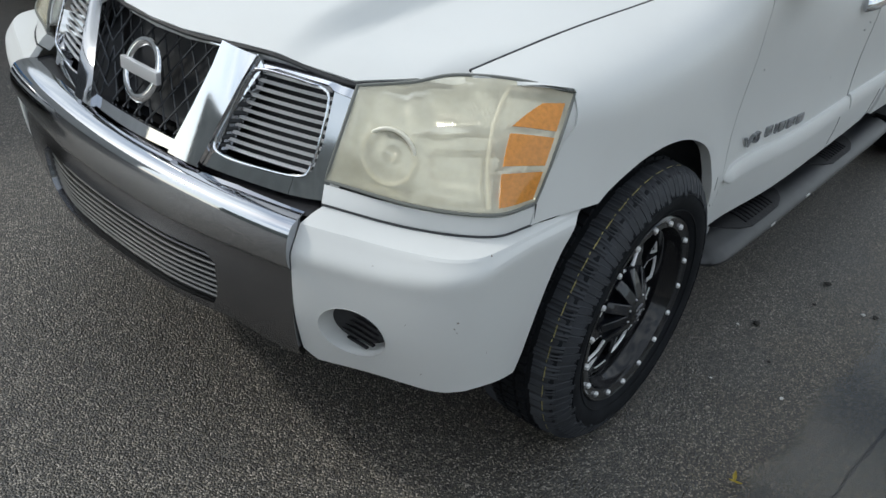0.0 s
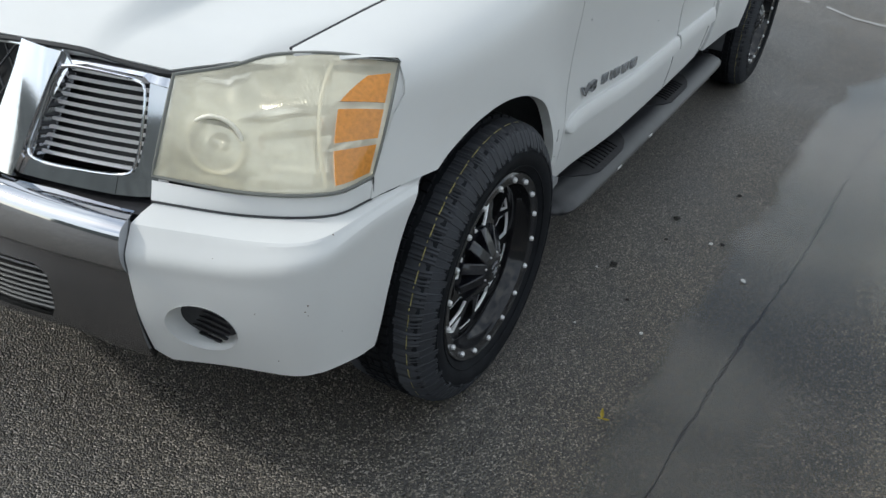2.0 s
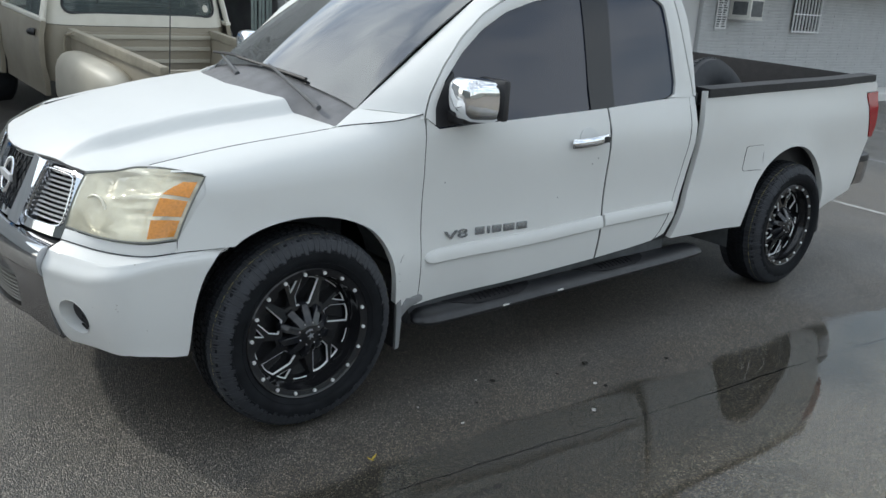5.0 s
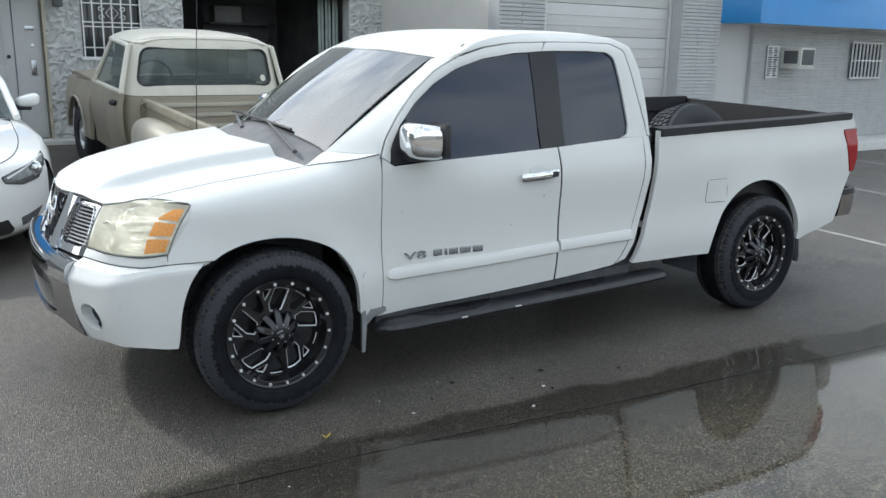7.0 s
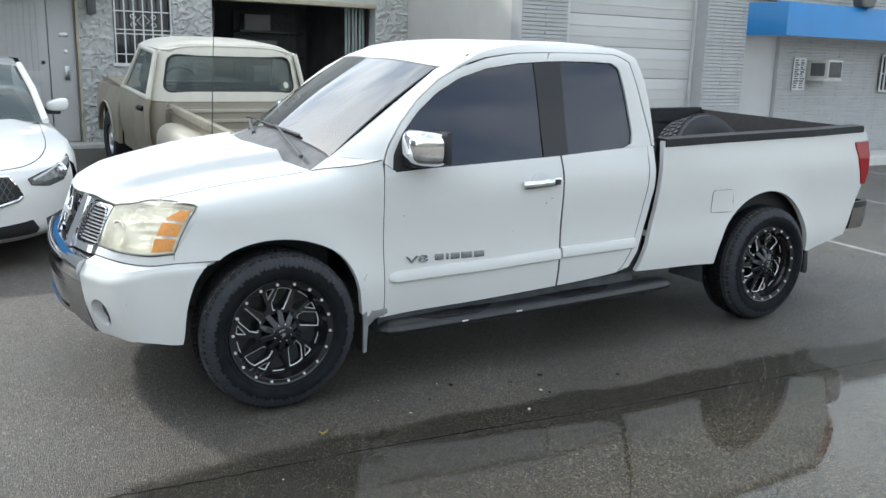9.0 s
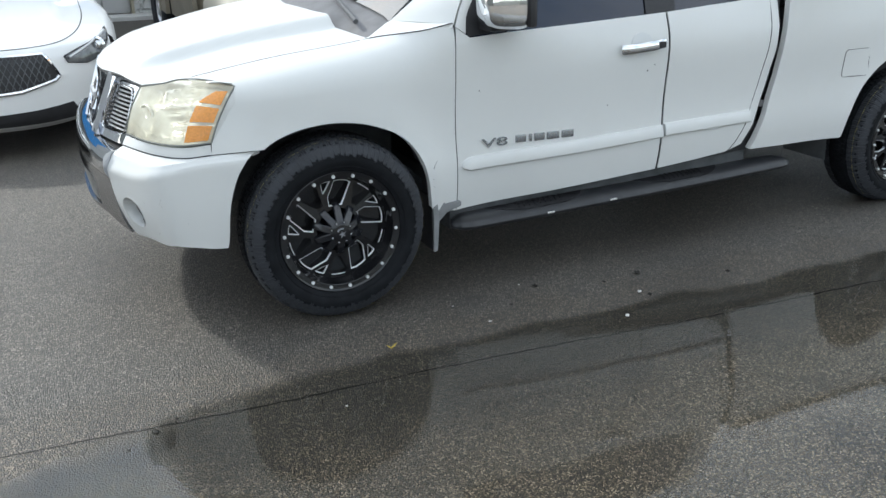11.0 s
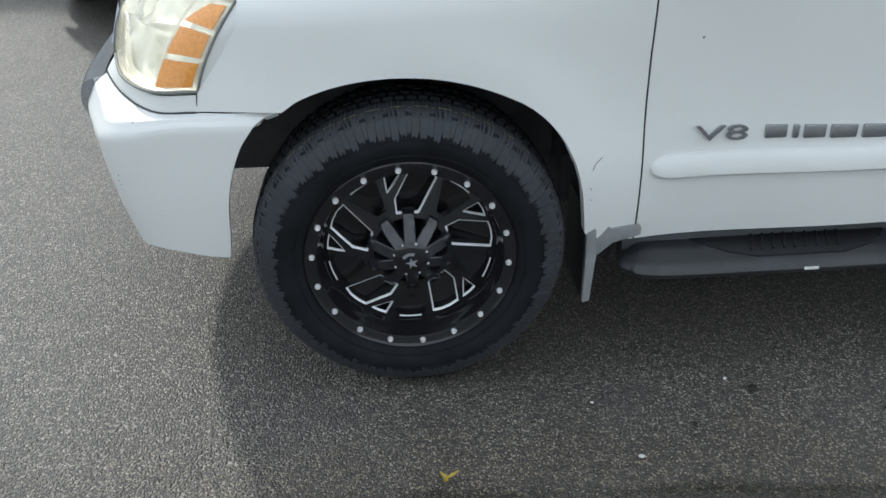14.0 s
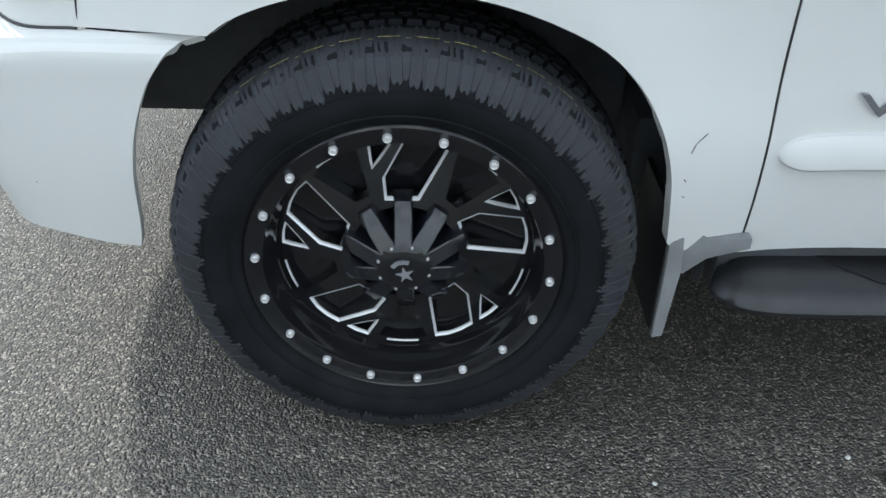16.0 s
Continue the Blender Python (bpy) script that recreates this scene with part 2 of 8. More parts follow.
def spline(pts, n):
    """Catmull-Rom points through pts."""
    pts = [Vector(p) for p in pts]
    out = []
    for i in range(len(pts) - 1):
        p0 = pts[i - 1] if i else 2 * pts[0] - pts[1]
        p1, p2 = pts[i], pts[i + 1]
        p3 = pts[i + 2] if i + 2 < len(pts) else 2 * pts[-1] - pts[-2]
        for k in range(n):
            t = k / n
            out.append(0.5 * ((2 * p1) + (p2 - p0) * t + (2 * p0 - 5 * p1 + 4 * p2 - p3) * t * t + (3 * p1 - p0 - 3 * p2 + p3) * t ** 3))
    out.append(pts[-1])
    return out


def along(pts, w):
    """Point at fraction w of the even-parameter spline through pts."""
    k = min(len(pts) - 2, int(w * (len(pts) - 1)))
    t = w * (len(pts) - 1) - k
    p = [Vector(q) for q in pts]
    p0 = p[k - 1] if k else 2 * p[0] - p[1]
    p1, p2 = p[k], p[k + 1]
    p3 = p[k + 2] if k + 2 < len(p) else 2 * p[-1] - p[-2]
    return 0.5 * ((2 * p1) + (p2 - p0) * t + (2 * p0 - 5 * p1 + 4 * p2 - p3) * t * t + (3 * p1 - p0 - 3 * p2 + p3) * t ** 3)


def thicken(bm, thick, lip=0.004):
    """Gives a sheet a rounded rim and depth to its back, by vertex normals."""
    bm.normal_update()
    norm = {v: v.normal.copy() for v in bm.verts}
    edges = [e for e in bm.edges if e.is_boundary]
    for d in (lip, thick):
        r = bmesh.ops.extrude_edge_only(bm, edges=edges)
        nv = [g for g in r["geom"] if isinstance(g, bmesh.types.BMVert)]
        edges = [g for g in r["geom"] if isinstance(g, bmesh.types.BMEdge) and g.is_boundary]
        src = {}
        for v in nv:
            for e in v.link_edges:
                o = e.other_vert(v)
                if o in norm and o not in nv:
                    src[v] = o
        for v in nv:
            o = src.get(v)
            if o is not None:
                v.co -= norm[o] * d
                norm[v] = norm[o]


def panel(outline, surf, thick=0.02, step=0.05, out=None, mirror=None, vstep=None):
    """A sheet whose outline (or outlines, joined) is given in (u, v); surf maps (u, v) to the world; out: a way that its front faces."""
    bm = bmesh.new()
    loops = outline if isinstance(outline[0], list) else [outline]
    for o in loops:
        bm.faces.new([bm.verts.new((u, v, 0)) for u, v in o])
    us, vv = [p[0] for o in loops for p in o], [p[1] for o in loops for p in o]
    for axis, lo, hi, st in ((0, min(us), max(us), step), (1, min(vv), max(vv), vstep or step)):
        n = max(1, int((hi - lo) / st))
        for i in range(1, n):
            co = [0, 0, 0]
            co[axis] = lo + (hi - lo) * i / n + 1e-4
            no = [0, 0, 0]
            no[axis] = 1
            bmesh.ops.bisect_plane(bm, geom=bm.verts[:] + bm.edges[:] + bm.faces[:], dist=1e-6, plane_co=co, plane_no=no)
    if len(loops) > 1:
        bmesh.ops.remove_doubles(bm, verts=bm.verts, dist=1e-5)
    bmesh.ops.recalc_face_normals(bm, faces=bm.faces)
    for v in bm.verts:
        v.co = surf(v.co.x, v.co.y)
    bm.normal_update()
    if out is not None:
        tot = Vector((0, 0, 0))
        for f in bm.faces:
            tot += f.normal * f.calc_area()
        if tot.dot(Vector(out)) < 0:
            bmesh.ops.reverse_faces(bm, faces=bm.faces)
    if thick:
        thicken(bm, thick)
    if mirror is not None:
        for v in bm.verts:
            v.co.y = 2 * mirror - v.co.y
    return bm


def ruled(a, b, rows=6, bulge=0.0, out=None, thick=0.0, mirror=None):
    """A sheet between two lists of points of equal length."""
    bm = bmesh.new()
    grid = []
    o = Vector(out).normalized() if out is not None else Vector((0, 0, 0))
    for j in range(rows + 1):
        t = j / rows
        grid.append([bm.verts.new(Vector(p).lerp(Vector(q), t) + o * bulge * 4 * t * (1 - t)) for p, q in zip(a, b)])
    for j in range(rows):
        for i in range(len(a) - 1):
            bm.faces.new((grid[j][i], grid[j][i + 1], grid[j + 1][i + 1], grid[j + 1][i]))
    bm.normal_update()
    if out is not None:
        tot = Vector((0, 0, 0))
        for f in bm.faces:
            tot += f.normal * f.calc_area()
        if tot.dot(o) < 0:
            bmesh.ops.reverse_faces(bm, faces=bm.faces)
    if thick:
        thicken(bm, thick)
    if mirror is not None:
        for v in bm.verts:
            v.co.y = 2 * mirror - v.co.y
    return bm


def resample(pts, n):
    pts = [Vector(p) for p in pts]
    d = [0]
    for i in range(1, len(pts)):
        d.append(d[-1] + (pts[i] - pts[i - 1]).length)
    out = []
    for k in range(n):
        s = d[-1] * k / (n - 1)
        i = 1
        while i < len(pts) - 1 and d[i] < s:
            i += 1
        w = (s - d[i - 1]) / max(1e-9, d[i] - d[i - 1])
        out.append(pts[i - 1].lerp(pts[i], min(1, max(0, w))))
    return out


def tube(pts, r, seg=8, closed=False, bm=None, flat=None, cap=True):
    """A pipe along points; flat scales its section along that way."""
    bm = bm or bmesh.new()
    pts = [Vector(p) for p in pts]
    n = len(pts)
    rings = []
    prev = None
    for i, p in enumerate(pts):
        if closed:
            d = pts[(i + 1) % n] - pts[i - 1]
        else:
            d = pts[min(n - 1, i + 1)] - pts[max(0, i - 1)]
        d.normalize()
        ref = prev if prev is not None else (Vector((0, 0, 1)) if abs(d.z) < 0.9 else Vector((0, 1, 0)))
        a = d.cross(ref)
        if a.length < 1e-6:
            a = d.cross(Vector((1, 0, 0)))
        a.normalize()
        b = a.cross(d).normalized()
        prev = b
        rr = r[i] if isinstance(r, (list, tuple)) else r
        ring = []
        for k in range(seg):
            t = 2 * math.pi * k / seg
            o = (a * math.cos(t) + b * math.sin(t)) * rr
            if flat is not None:
                w, f = flat
                w = Vector(w)
                o = o - w * o.dot(w) * (1 - f)
            ring.append(bm.verts.new(p + o))
        rings.append(ring)
    m = n if closed else n - 1
    for i in range(m):
        A, B = rings[i], rings[(i + 1) % n]
        for k in range(seg):
            bm.faces.new((A[k], A[(k + 1) % seg], B[(k + 1) % seg], B[k]))
    if cap and not closed:
        bm.faces.new(rings[0][::-1])
        bm.faces.new(rings[-1])
    return bm


def lathe(profile, seg=48, axis="y", closed=False, bm=None):
    """Turns (radius, along-axis) points round an axis through the origin."""
    bm = bm or bmesh.new()
    rings = []
    for k in range(seg):
        a = 2 * math.pi * k / seg
        c, s = math.cos(a), math.sin(a)
        ring = []
        for r, h in profile:
            co = {"y": (r * c, h, r * s), "z": (r * c, r * s, h), "x": (h, r * c, r * s)}[axis]
            ring.append(bm.verts.new(co))
        rings.append(ring)
    m = len(profile)
    for k in range(seg):
        A, B = rings[k], rings[(k + 1) % seg]
        for i in range(m if closed else m - 1):
            j = (i + 1) % m
            bm.faces.new((A[i], A[j], B[j], B[i]))
    bmesh.ops.remove_doubles(bm, verts=bm.verts, dist=1e-5)
    return bm


def box(x0, x1, y0, y1, z0, z1, bev=0.0, bm=None, seg=2):
    bm2 = bmesh.new()
    bmesh.ops.create_cube(bm2, size=1)
    for v in bm2.verts:
        v.co = Vector((lerp(x0, x1, v.co.x + 0.5), lerp(y0, y1, v.co.y + 0.5), lerp(z0, z1, v.co.z + 0.5)))
    if bev:
        bmesh.ops.bevel(bm2, geom=bm2.edges[:], offset=bev, segments=seg, affect="EDGES", profile=0.6)
    if bm is None:
        return bm2
    me = bpy.data.meshes.new("tmp")
    bm2.to_mesh(me)
    bm2.free()
    bm.from_mesh(me)
    bpy.data.meshes.remove(me)
    return bm


def prism(pts, d0, d1, axis="y", bev=0.0, bm=None):
    """A flat outline of (a, b) points drawn out between d0 and d1 along an axis."""
    bm2 = bmesh.new()

    def co(a, b, d):
        return {"y": (a, d, b), "z": (a, b, d), "x": (d, a, b)}[axis]
    f0 = bm2.faces.new([bm2.verts.new(co(a, b, d0)) for a, b in pts])
    r = bmesh.ops.extrude_face_region(bm2, geom=[f0])
    move = Vector(co(0, 0, d1)) - Vector(co(0, 0, d0))
    for g in r["geom"]:
        if isinstance(g, bmesh.types.BMVert):
            g.co += move
    bmesh.ops.recalc_face_normals(bm2, faces=bm2.faces)
    if bev:
        bmesh.ops.bevel(bm2, geom=bm2.edges[:], offset=bev, segments=2, affect="EDGES", profile=0.6)
    if bm is None:
        return bm2
    me = bpy.data.meshes.new("tmp")
    bm2.to_mesh(me)
    bm2.free()
    bm.from_mesh(me)
    bpy.data.meshes.remove(me)
    return bm


# ---- ground ----
def soft_step(t):
    return math.log1p(math.exp(t)) if t < 30 else t


def fall(x):
    """How far the puddle and the lot round it drop towards the truck's tail."""
    return 0.011 * min(7.0, max(0.0, x))


def ground_z(y, x=0.0):
    """The lot dips at the puddle, rises gently under the truck, and more steeply to the building."""
    y = min(y, 9.6)
    return -fall(x) * smooth(0.02, -0.42, y) + 0.03 * 0.12 * soft_step((y - 0.15) / 0.12) - 0.008 * math.exp(-max(0.0, y + 0.62) ** 2 / 0.02) + 0.055 * 0.5 * soft_step((y - 5.95) / 0.5)


def asphalt():
    m = bpy.data.materials.new("wet_asphalt")
    m.use_nodes = True
    n, l = m.node_tree.nodes, m.node_tree.links
    b = n["Principled BSDF"]
    b.inputs["Specular IOR Level"].default_value = 1.0
    co = n.new("ShaderNodeTexCoord")
    vor = n.new("ShaderNodeTexVoronoi")
    vor.inputs["Scale"].default_value = 222
    l.new(co.outputs["Object"], vor.inputs["Vector"])
    ramp = n.new("ShaderNodeValToRGB")
    e = ramp.color_ramp.elements
    e[0].position, e[0].color = 0.0, (0.014, 0.012, 0.009, 1)
    e[1].position, e[1].color = 1.0, (0.50, 0.45, 0.385, 1)
    for p, c in ((0.42, (0.040, 0.034, 0.026, 1)), (0.72, (0.108, 0.092, 0.070, 1)), (0.88, (0.25, 0.216, 0.17, 1))):
        k = e.new(p)
        k.color = c
    sep = n.new("ShaderNodeSeparateColor")
    l.new(vor.outputs["Color"], sep.inputs[0])
    l.new(sep.outputs[0], ramp.inputs["Fac"])
    big = n.new("ShaderNodeTexNoise")
    big.inputs["Scale"].default_value, big.inputs["Detail"].default_value = 1.3, 7
    l.new(co.outputs["Object"], big.inputs["Vector"])
    mr = n.new("ShaderNodeMapRange")
    mr.inputs["From Min"].default_value, mr.inputs["From Max"].default_value = 0.3, 0.7
    mr.inputs["To Min"].default_value, mr.inputs["To Max"].default_value = 0.50, 0.82
    l.new(big.outputs["Fac"], mr.inputs["Value"])
    hs = n.new("ShaderNodeHueSaturation")
    l.new(ramp.outputs["Color"], hs.inputs["Color"])
    l.new(mr.outputs[0], hs.inputs["Value"])
    # dark oil stains
    st = n.new("ShaderNodeTexNoise")
    st.inputs["Scale"].default_value, st.inputs["Detail"].default_value = 2.6, 5
    l.new(co.outputs["Object"], st.inputs["Vector"])
    sr = n.new("ShaderNodeMapRange")
    sr.inputs["From Min"].default_value, sr.inputs["From Max"].default_value = 0.6, 0.72
    sr.inputs["To Max"].default_value = 0.5
    l.new(st.outputs["Fac"], sr.inputs["Value"])
    mx = n.new("ShaderNodeMix")
    mx.data_type = "RGBA"
    mx.inputs["B"].default_value = (0.028, 0.025, 0.021, 1)
    l.new(sr.outputs[0], mx.inputs["Factor"])
    l.new(hs.outputs[0], mx.inputs["A"])
    # damp margin along the puddle: darker, smoother
    sxyz = n.new("ShaderNodeSeparateXYZ")
    l.new(co.outputs["Object"], sxyz.inputs[0])
    dn = n.new("ShaderNodeTexNoise")
    dn.inputs["Scale"].default_value, dn.inputs["Detail"].default_value = 3.2, 7
    l.new(co.outputs["Object"], dn.inputs["Vector"])
    ma = n.new("ShaderNodeMath")
    ma.operation = "MULTIPLY_ADD"
    ma.inputs[1].default_value = 0.52
    neg = n.new("ShaderNodeMath")
    neg.operation = "MULTIPLY"
    neg.inputs[1].default_value = -1.0
    l.new(sxyz.outputs[1], neg.inputs[0])
    l.new(dn.outputs["Fac"], ma.inputs[0])
    l.new(neg.outputs[0], ma.inputs[2])
    damp = n.new("ShaderNodeMapRange")
    damp.interpolation_type = "SMOOTHSTEP"
    damp.inputs["From Min"].default_value, damp.inputs["From Max"].default_value = 0.40, 0.60
    l.new(ma.outputs[0], damp.inputs["Value"])
    wet = n.new("ShaderNodeMix")
    wet.data_type, wet.blend_type = "RGBA", "MULTIPLY"
    wet.inputs["B"].default_value = (0.88, 0.81, 0.71, 1)
    dry = n.new("ShaderNodeMapRange")
    dry.interpolation_type = "SMOOTHSTEP"
    dry.inputs["From Min"].default_value, dry.inputs["From Max"].default_value = 1.0, 1.5
    dry.inputs["To Min"].default_value, dry.inputs["To Max"].default_value = 1.0, 0.1
    l.new(ma.outputs[0], dry.inputs["Value"])
    band_f = n.new("ShaderNodeMath")
    band_f.operation = "MULTIPLY"
    l.new(damp.outputs[0], band_f.inputs[0])
    l.new(dry.outputs[0], band_f.inputs[1])
    l.new(band_f.outputs[0], wet.inputs["Factor"])
    l.new(mx.outputs["Result"], wet.inputs["A"])
    # asphalt multiplied paler away from the truck, from the puddle outward
    pale_f = n.new("ShaderNodeMapRange")
    pale_f.interpolation_type = "SMOOTHSTEP"
    pale_f.inputs["From Min"].default_value, pale_f.inputs["From Max"].default_value = 1.0, 1.5
    l.new(ma.outputs[0], pale_f.inputs["Value"])
    pale = n.new("ShaderNodeMix")
    pale.data_type, pale.blend_type = "RGBA", "MULTIPLY"
    pale.inputs["B"].default_value = (2.3, 2.1, 1.83, 1)
    l.new(pale_f.outputs[0], pale.inputs["Factor"])
    l.new(wet.outputs["Result"], pale.inputs["A"])
    l.new(pale.outputs["Result"], b.inputs["Base Color"])
    rr = n.new("ShaderNodeMapRange")
    rr.inputs["From Min"].default_value, rr.inputs["From Max"].default_value = 0.35, 0.65
    rr.inputs["To Min"].default_value, rr.inputs["To Max"].default_value = 0.42, 0.56
    l.new(big.outputs["Fac"], rr.inputs["Value"])
    l.new(rr.outputs[0], b.inputs["Roughness"])
    v2 = n.new("ShaderNodeTexVoronoi")
    v2.feature = "SMOOTH_F1"
    v2.inputs["Scale"].default_value = 222
    l.new(co.outputs["Object"], v2.inputs["Vector"])
    inv = n.new("ShaderNodeMath")
    inv.operation, inv.inputs[0].default_value = "SUBTRACT", 1.0
    l.new(v2.outputs["Distance"], inv.inputs[1])
    bp = n.new("ShaderNodeBump")
    bp.inputs["Strength"].default_value, bp.inputs["Distance"].default_value = 1.0, 0.007
    l.new(inv.outputs[0], bp.inputs["Height"])
    l.new(bp.outputs[0], b.inputs["Normal"])
    return m


def water_film():
    """A thin film of rain water: clear, with gloss by its angle, broken up at its margin by the stones."""
    m = bpy.data.materials.new("rain_water_film")
    m.use_nodes = True
    n, l = m.node_tree.nodes, m.node_tree.links
    n.remove(n["Principled BSDF"])
    co = n.new("ShaderNodeTexCoord")
    sep = n.new("ShaderNodeSeparateXYZ")
    l.new(co.outputs["Object"], sep.inputs[0])

    def math_node(op, a, b, clamp=False):
        k = n.new("ShaderNodeMath")
        k.operation, k.use_clamp = op, clamp
        for i, v in enumerate((a, b)):
            if isinstance(v, (int, float)):
                k.inputs[i].default_value = v
            else:
                l.new(v, k.inputs[i])
        return k.outputs[0]
    # depth grows away from the margin y = -0.38 - 0.03 x
    d = math_node("ADD", math_node("MULTIPLY", sep.outputs[1], -1.0), math_node("MULTIPLY", sep.outputs[0], -0.03))
    t = n.new("ShaderNodeTexNoise")
    t.inputs["Scale"].default_value, t.inputs["Detail"].default_value = 1.9, 6
    l.new(co.outputs["Object"], t.inputs["Vector"])
    d = math_node("ADD", d, math_node("MULTIPLY", t.outputs["Fac"], 0.30))
    mr = n.new("ShaderNodeMapRange")
    mr.interpolation_type = "SMOOTHSTEP"
    mr.inputs["From Min"].default_value, mr.inputs["From Max"].default_value = 0.535, 0.60
    l.new(d, mr.inputs["Value"])
    # the film runs out unevenly all round
    ex = math_node("POWER", math_node("MULTIPLY", math_node("SUBTRACT", sep.outputs[0], 1.6), 1 / 5.2), 2.0)
    ey = math_node("POWER", math_node("MULTIPLY", math_node("ADD", sep.outputs[1], 2.75), 1 / 2.6), 2.0)
    reach = n.new("ShaderNodeMapRange")
    reach.interpolation_type = "SMOOTHSTEP"
    reach.inputs["From Min"].default_value, reach.inputs["From Max"].default_value = 1.12, 1.02
    l.new(math_node("ADD", math_node("ADD", ex, ey), math_node("MULTIPLY", t.outputs["Fac"], 0.22)), reach.inputs["Value"])
    wetness = math_node("MULTIPLY", mr.outputs[0], reach.outputs[0])
    fr = n.new("ShaderNodeFresnel")
    fr.inputs["IOR"].default_value = 1.6
    # stones that stand through the film
    st = n.new("ShaderNodeTexVoronoi")
    st.inputs["Scale"].default_value = 222
    l.new(co.outputs["Object"], st.inputs["Vector"])
    cover = n.new("ShaderNodeMapRange")
    cover.inputs["From Min"].default_value, cover.inputs["From Max"].default_value = 0.15, 0.55
    cover.inputs["To Min"].default_value, cover.inputs["To Max"].default_value = 0.2, 1.0
    l.new(st.outputs["Distance"], cover.inputs["Value"])
    fac = math_node("MULTIPLY", fr.outputs[0], math_node("MULTIPLY", wetness, cover.outputs[0]), True)
    gl = n.new("ShaderNodeBsdfGlossy")
    gl.inputs["Roughness"].default_value = 0.035
    bt = n.new("ShaderNodeTexNoise")
    bt.inputs["Scale"].default_value, bt.inputs["Detail"].default_value = 40, 3
    l.new(co.outputs["Object"], bt.inputs["Vector"])
    bp = n.new("ShaderNodeBump")
    bp.inputs["Strength"].default_value, bp.inputs["Distance"].default_value = 0.03, 0.004
    l.new(bt.outputs["Fac"], bp.inputs["Height"])
    l.new(bp.outputs[0], gl.inputs["Normal"])
    l.new(bp.outputs[0], fr.inputs["Normal"])
    tr = n.new("ShaderNodeBsdfTransparent")
    tint = n.new("ShaderNodeMix")
    tint.data_type = "RGBA"
    tint.inputs["A"].default_value = (1, 1, 1, 1)
    tint.inputs["B"].default_value = (0.93, 0.93, 0.90, 1)
    l.new(wetness, tint.inputs["Factor"])
    l.new(tint.outputs["Result"], tr.inputs["Color"])
    mx = n.new("ShaderNodeMixShader")
    l.new(fac, mx.inputs["Fac"])
    l.new(tr.outputs[0], mx.inputs[1])
    l.new(gl.outputs[0], mx.inputs[2])
    l.new(mx.outputs[0], n["Material Output"].inputs["Surface"])
    return m


M_ASPHALT = asphalt()
bm = bmesh.new()
gx = [-1500, -400, -100, -40, -20, -12, -8, -5, -3, -1, 0, 1, 2, 3, 4, 5, 6, 7, 8, 12, 16, 22, 40, 100, 400, 1500]
gy = [-1500, -400, -100, -30, -12, -6, -3, -1.4, -1, -0.75, -0.62, -0.57, -0.52, -0.47, -0.42, -0.36, -0.3, -0.25, -0.2, -0.15, -0.1, -0.05, 0, 0.1, 0.2, 0.3, 0.45, 0.6, 1.0, 1.4, 1.8, 2.2, 2.6, 3.0, 3.5, 4, 5, 6, 7, 8, 9, 9.6, 12, 20, 40, 100, 400, 1500]
rows = [[bm.verts.new((x, y, ground_z(y, x))) for x in gx] for y in gy]
for a, b in zip(rows, rows[1:]):
    for i in range(len(gx) - 1):
        bm.faces.new((a[i], a[i + 1], b[i + 1], b[i]))
ground = tagged(new("ground", as_mesh("ground", bm, M_ASPHALT)), "damp dark grey asphalt parking lot with exposed aggregate", "ground", kind="structure")

WATER = -0.004
bm = bmesh.new()
sheet = []
for k in range(57):
    y = -5.3 + 5.1 * (k / 56) ** 0.6
    half = 5.2 * math.sqrt(max(0.0, 1 - ((y + 2.75) / 2.6) ** 2))
    xs = [1.6 + half * (i / 12 - 1) for i in range(25)]
    sheet.append([bm.verts.new((x, y, max(WATER - fall(x), ground_z(y, x) + 0.003))) for x in xs])
for a, b in zip(sheet, sheet[1:]):
    for i in range(24):
        bm.faces.new((a[i], a[i + 1], b[i + 1], b[i]))
me = as_mesh("puddle", bm, water_film())
if me.polygons[0].normal.z < 0:
    me.flip_normals()
puddle = tagged(new("puddle", me), "shallow rain puddle mirroring the white truck", "puddle", kind="structure")

# open joint between two asphalt slabs
M_CRACK = mat("dark_joint_filler", (0.024, 0.022, 0.019), 0.7, noise_scale=30, noise_amt=0.5, bump=0.4)
bm = bmesh.new()
random.seed(3)
left, right = [], []
for i in range(260):
    x = -5 + i * 0.05
    y = -0.578 - 0.072 * x + 0.008 * math.sin(x * 3.1) + random.uniform(-0.004, 0.004)
    w = 0.002 + 0.0035 * random.random() + 0.002 * math.sin(x * 2.3) ** 2
    left.append(bm.verts.new((x, y - w, ground_z(y - w, x) + 0.0015)))
    right.append(bm.verts.new((x, y + w, ground_z(y + w, x) + 0.0015)))
for i in range(259):
    bm.faces.new((left[i], left[i + 1], right[i + 1], right[i]))
tagged(new("joint", as_mesh("joint", bm, M_CRACK)), "dark open joint between two asphalt slabs", "pavement joint", kind="structure")

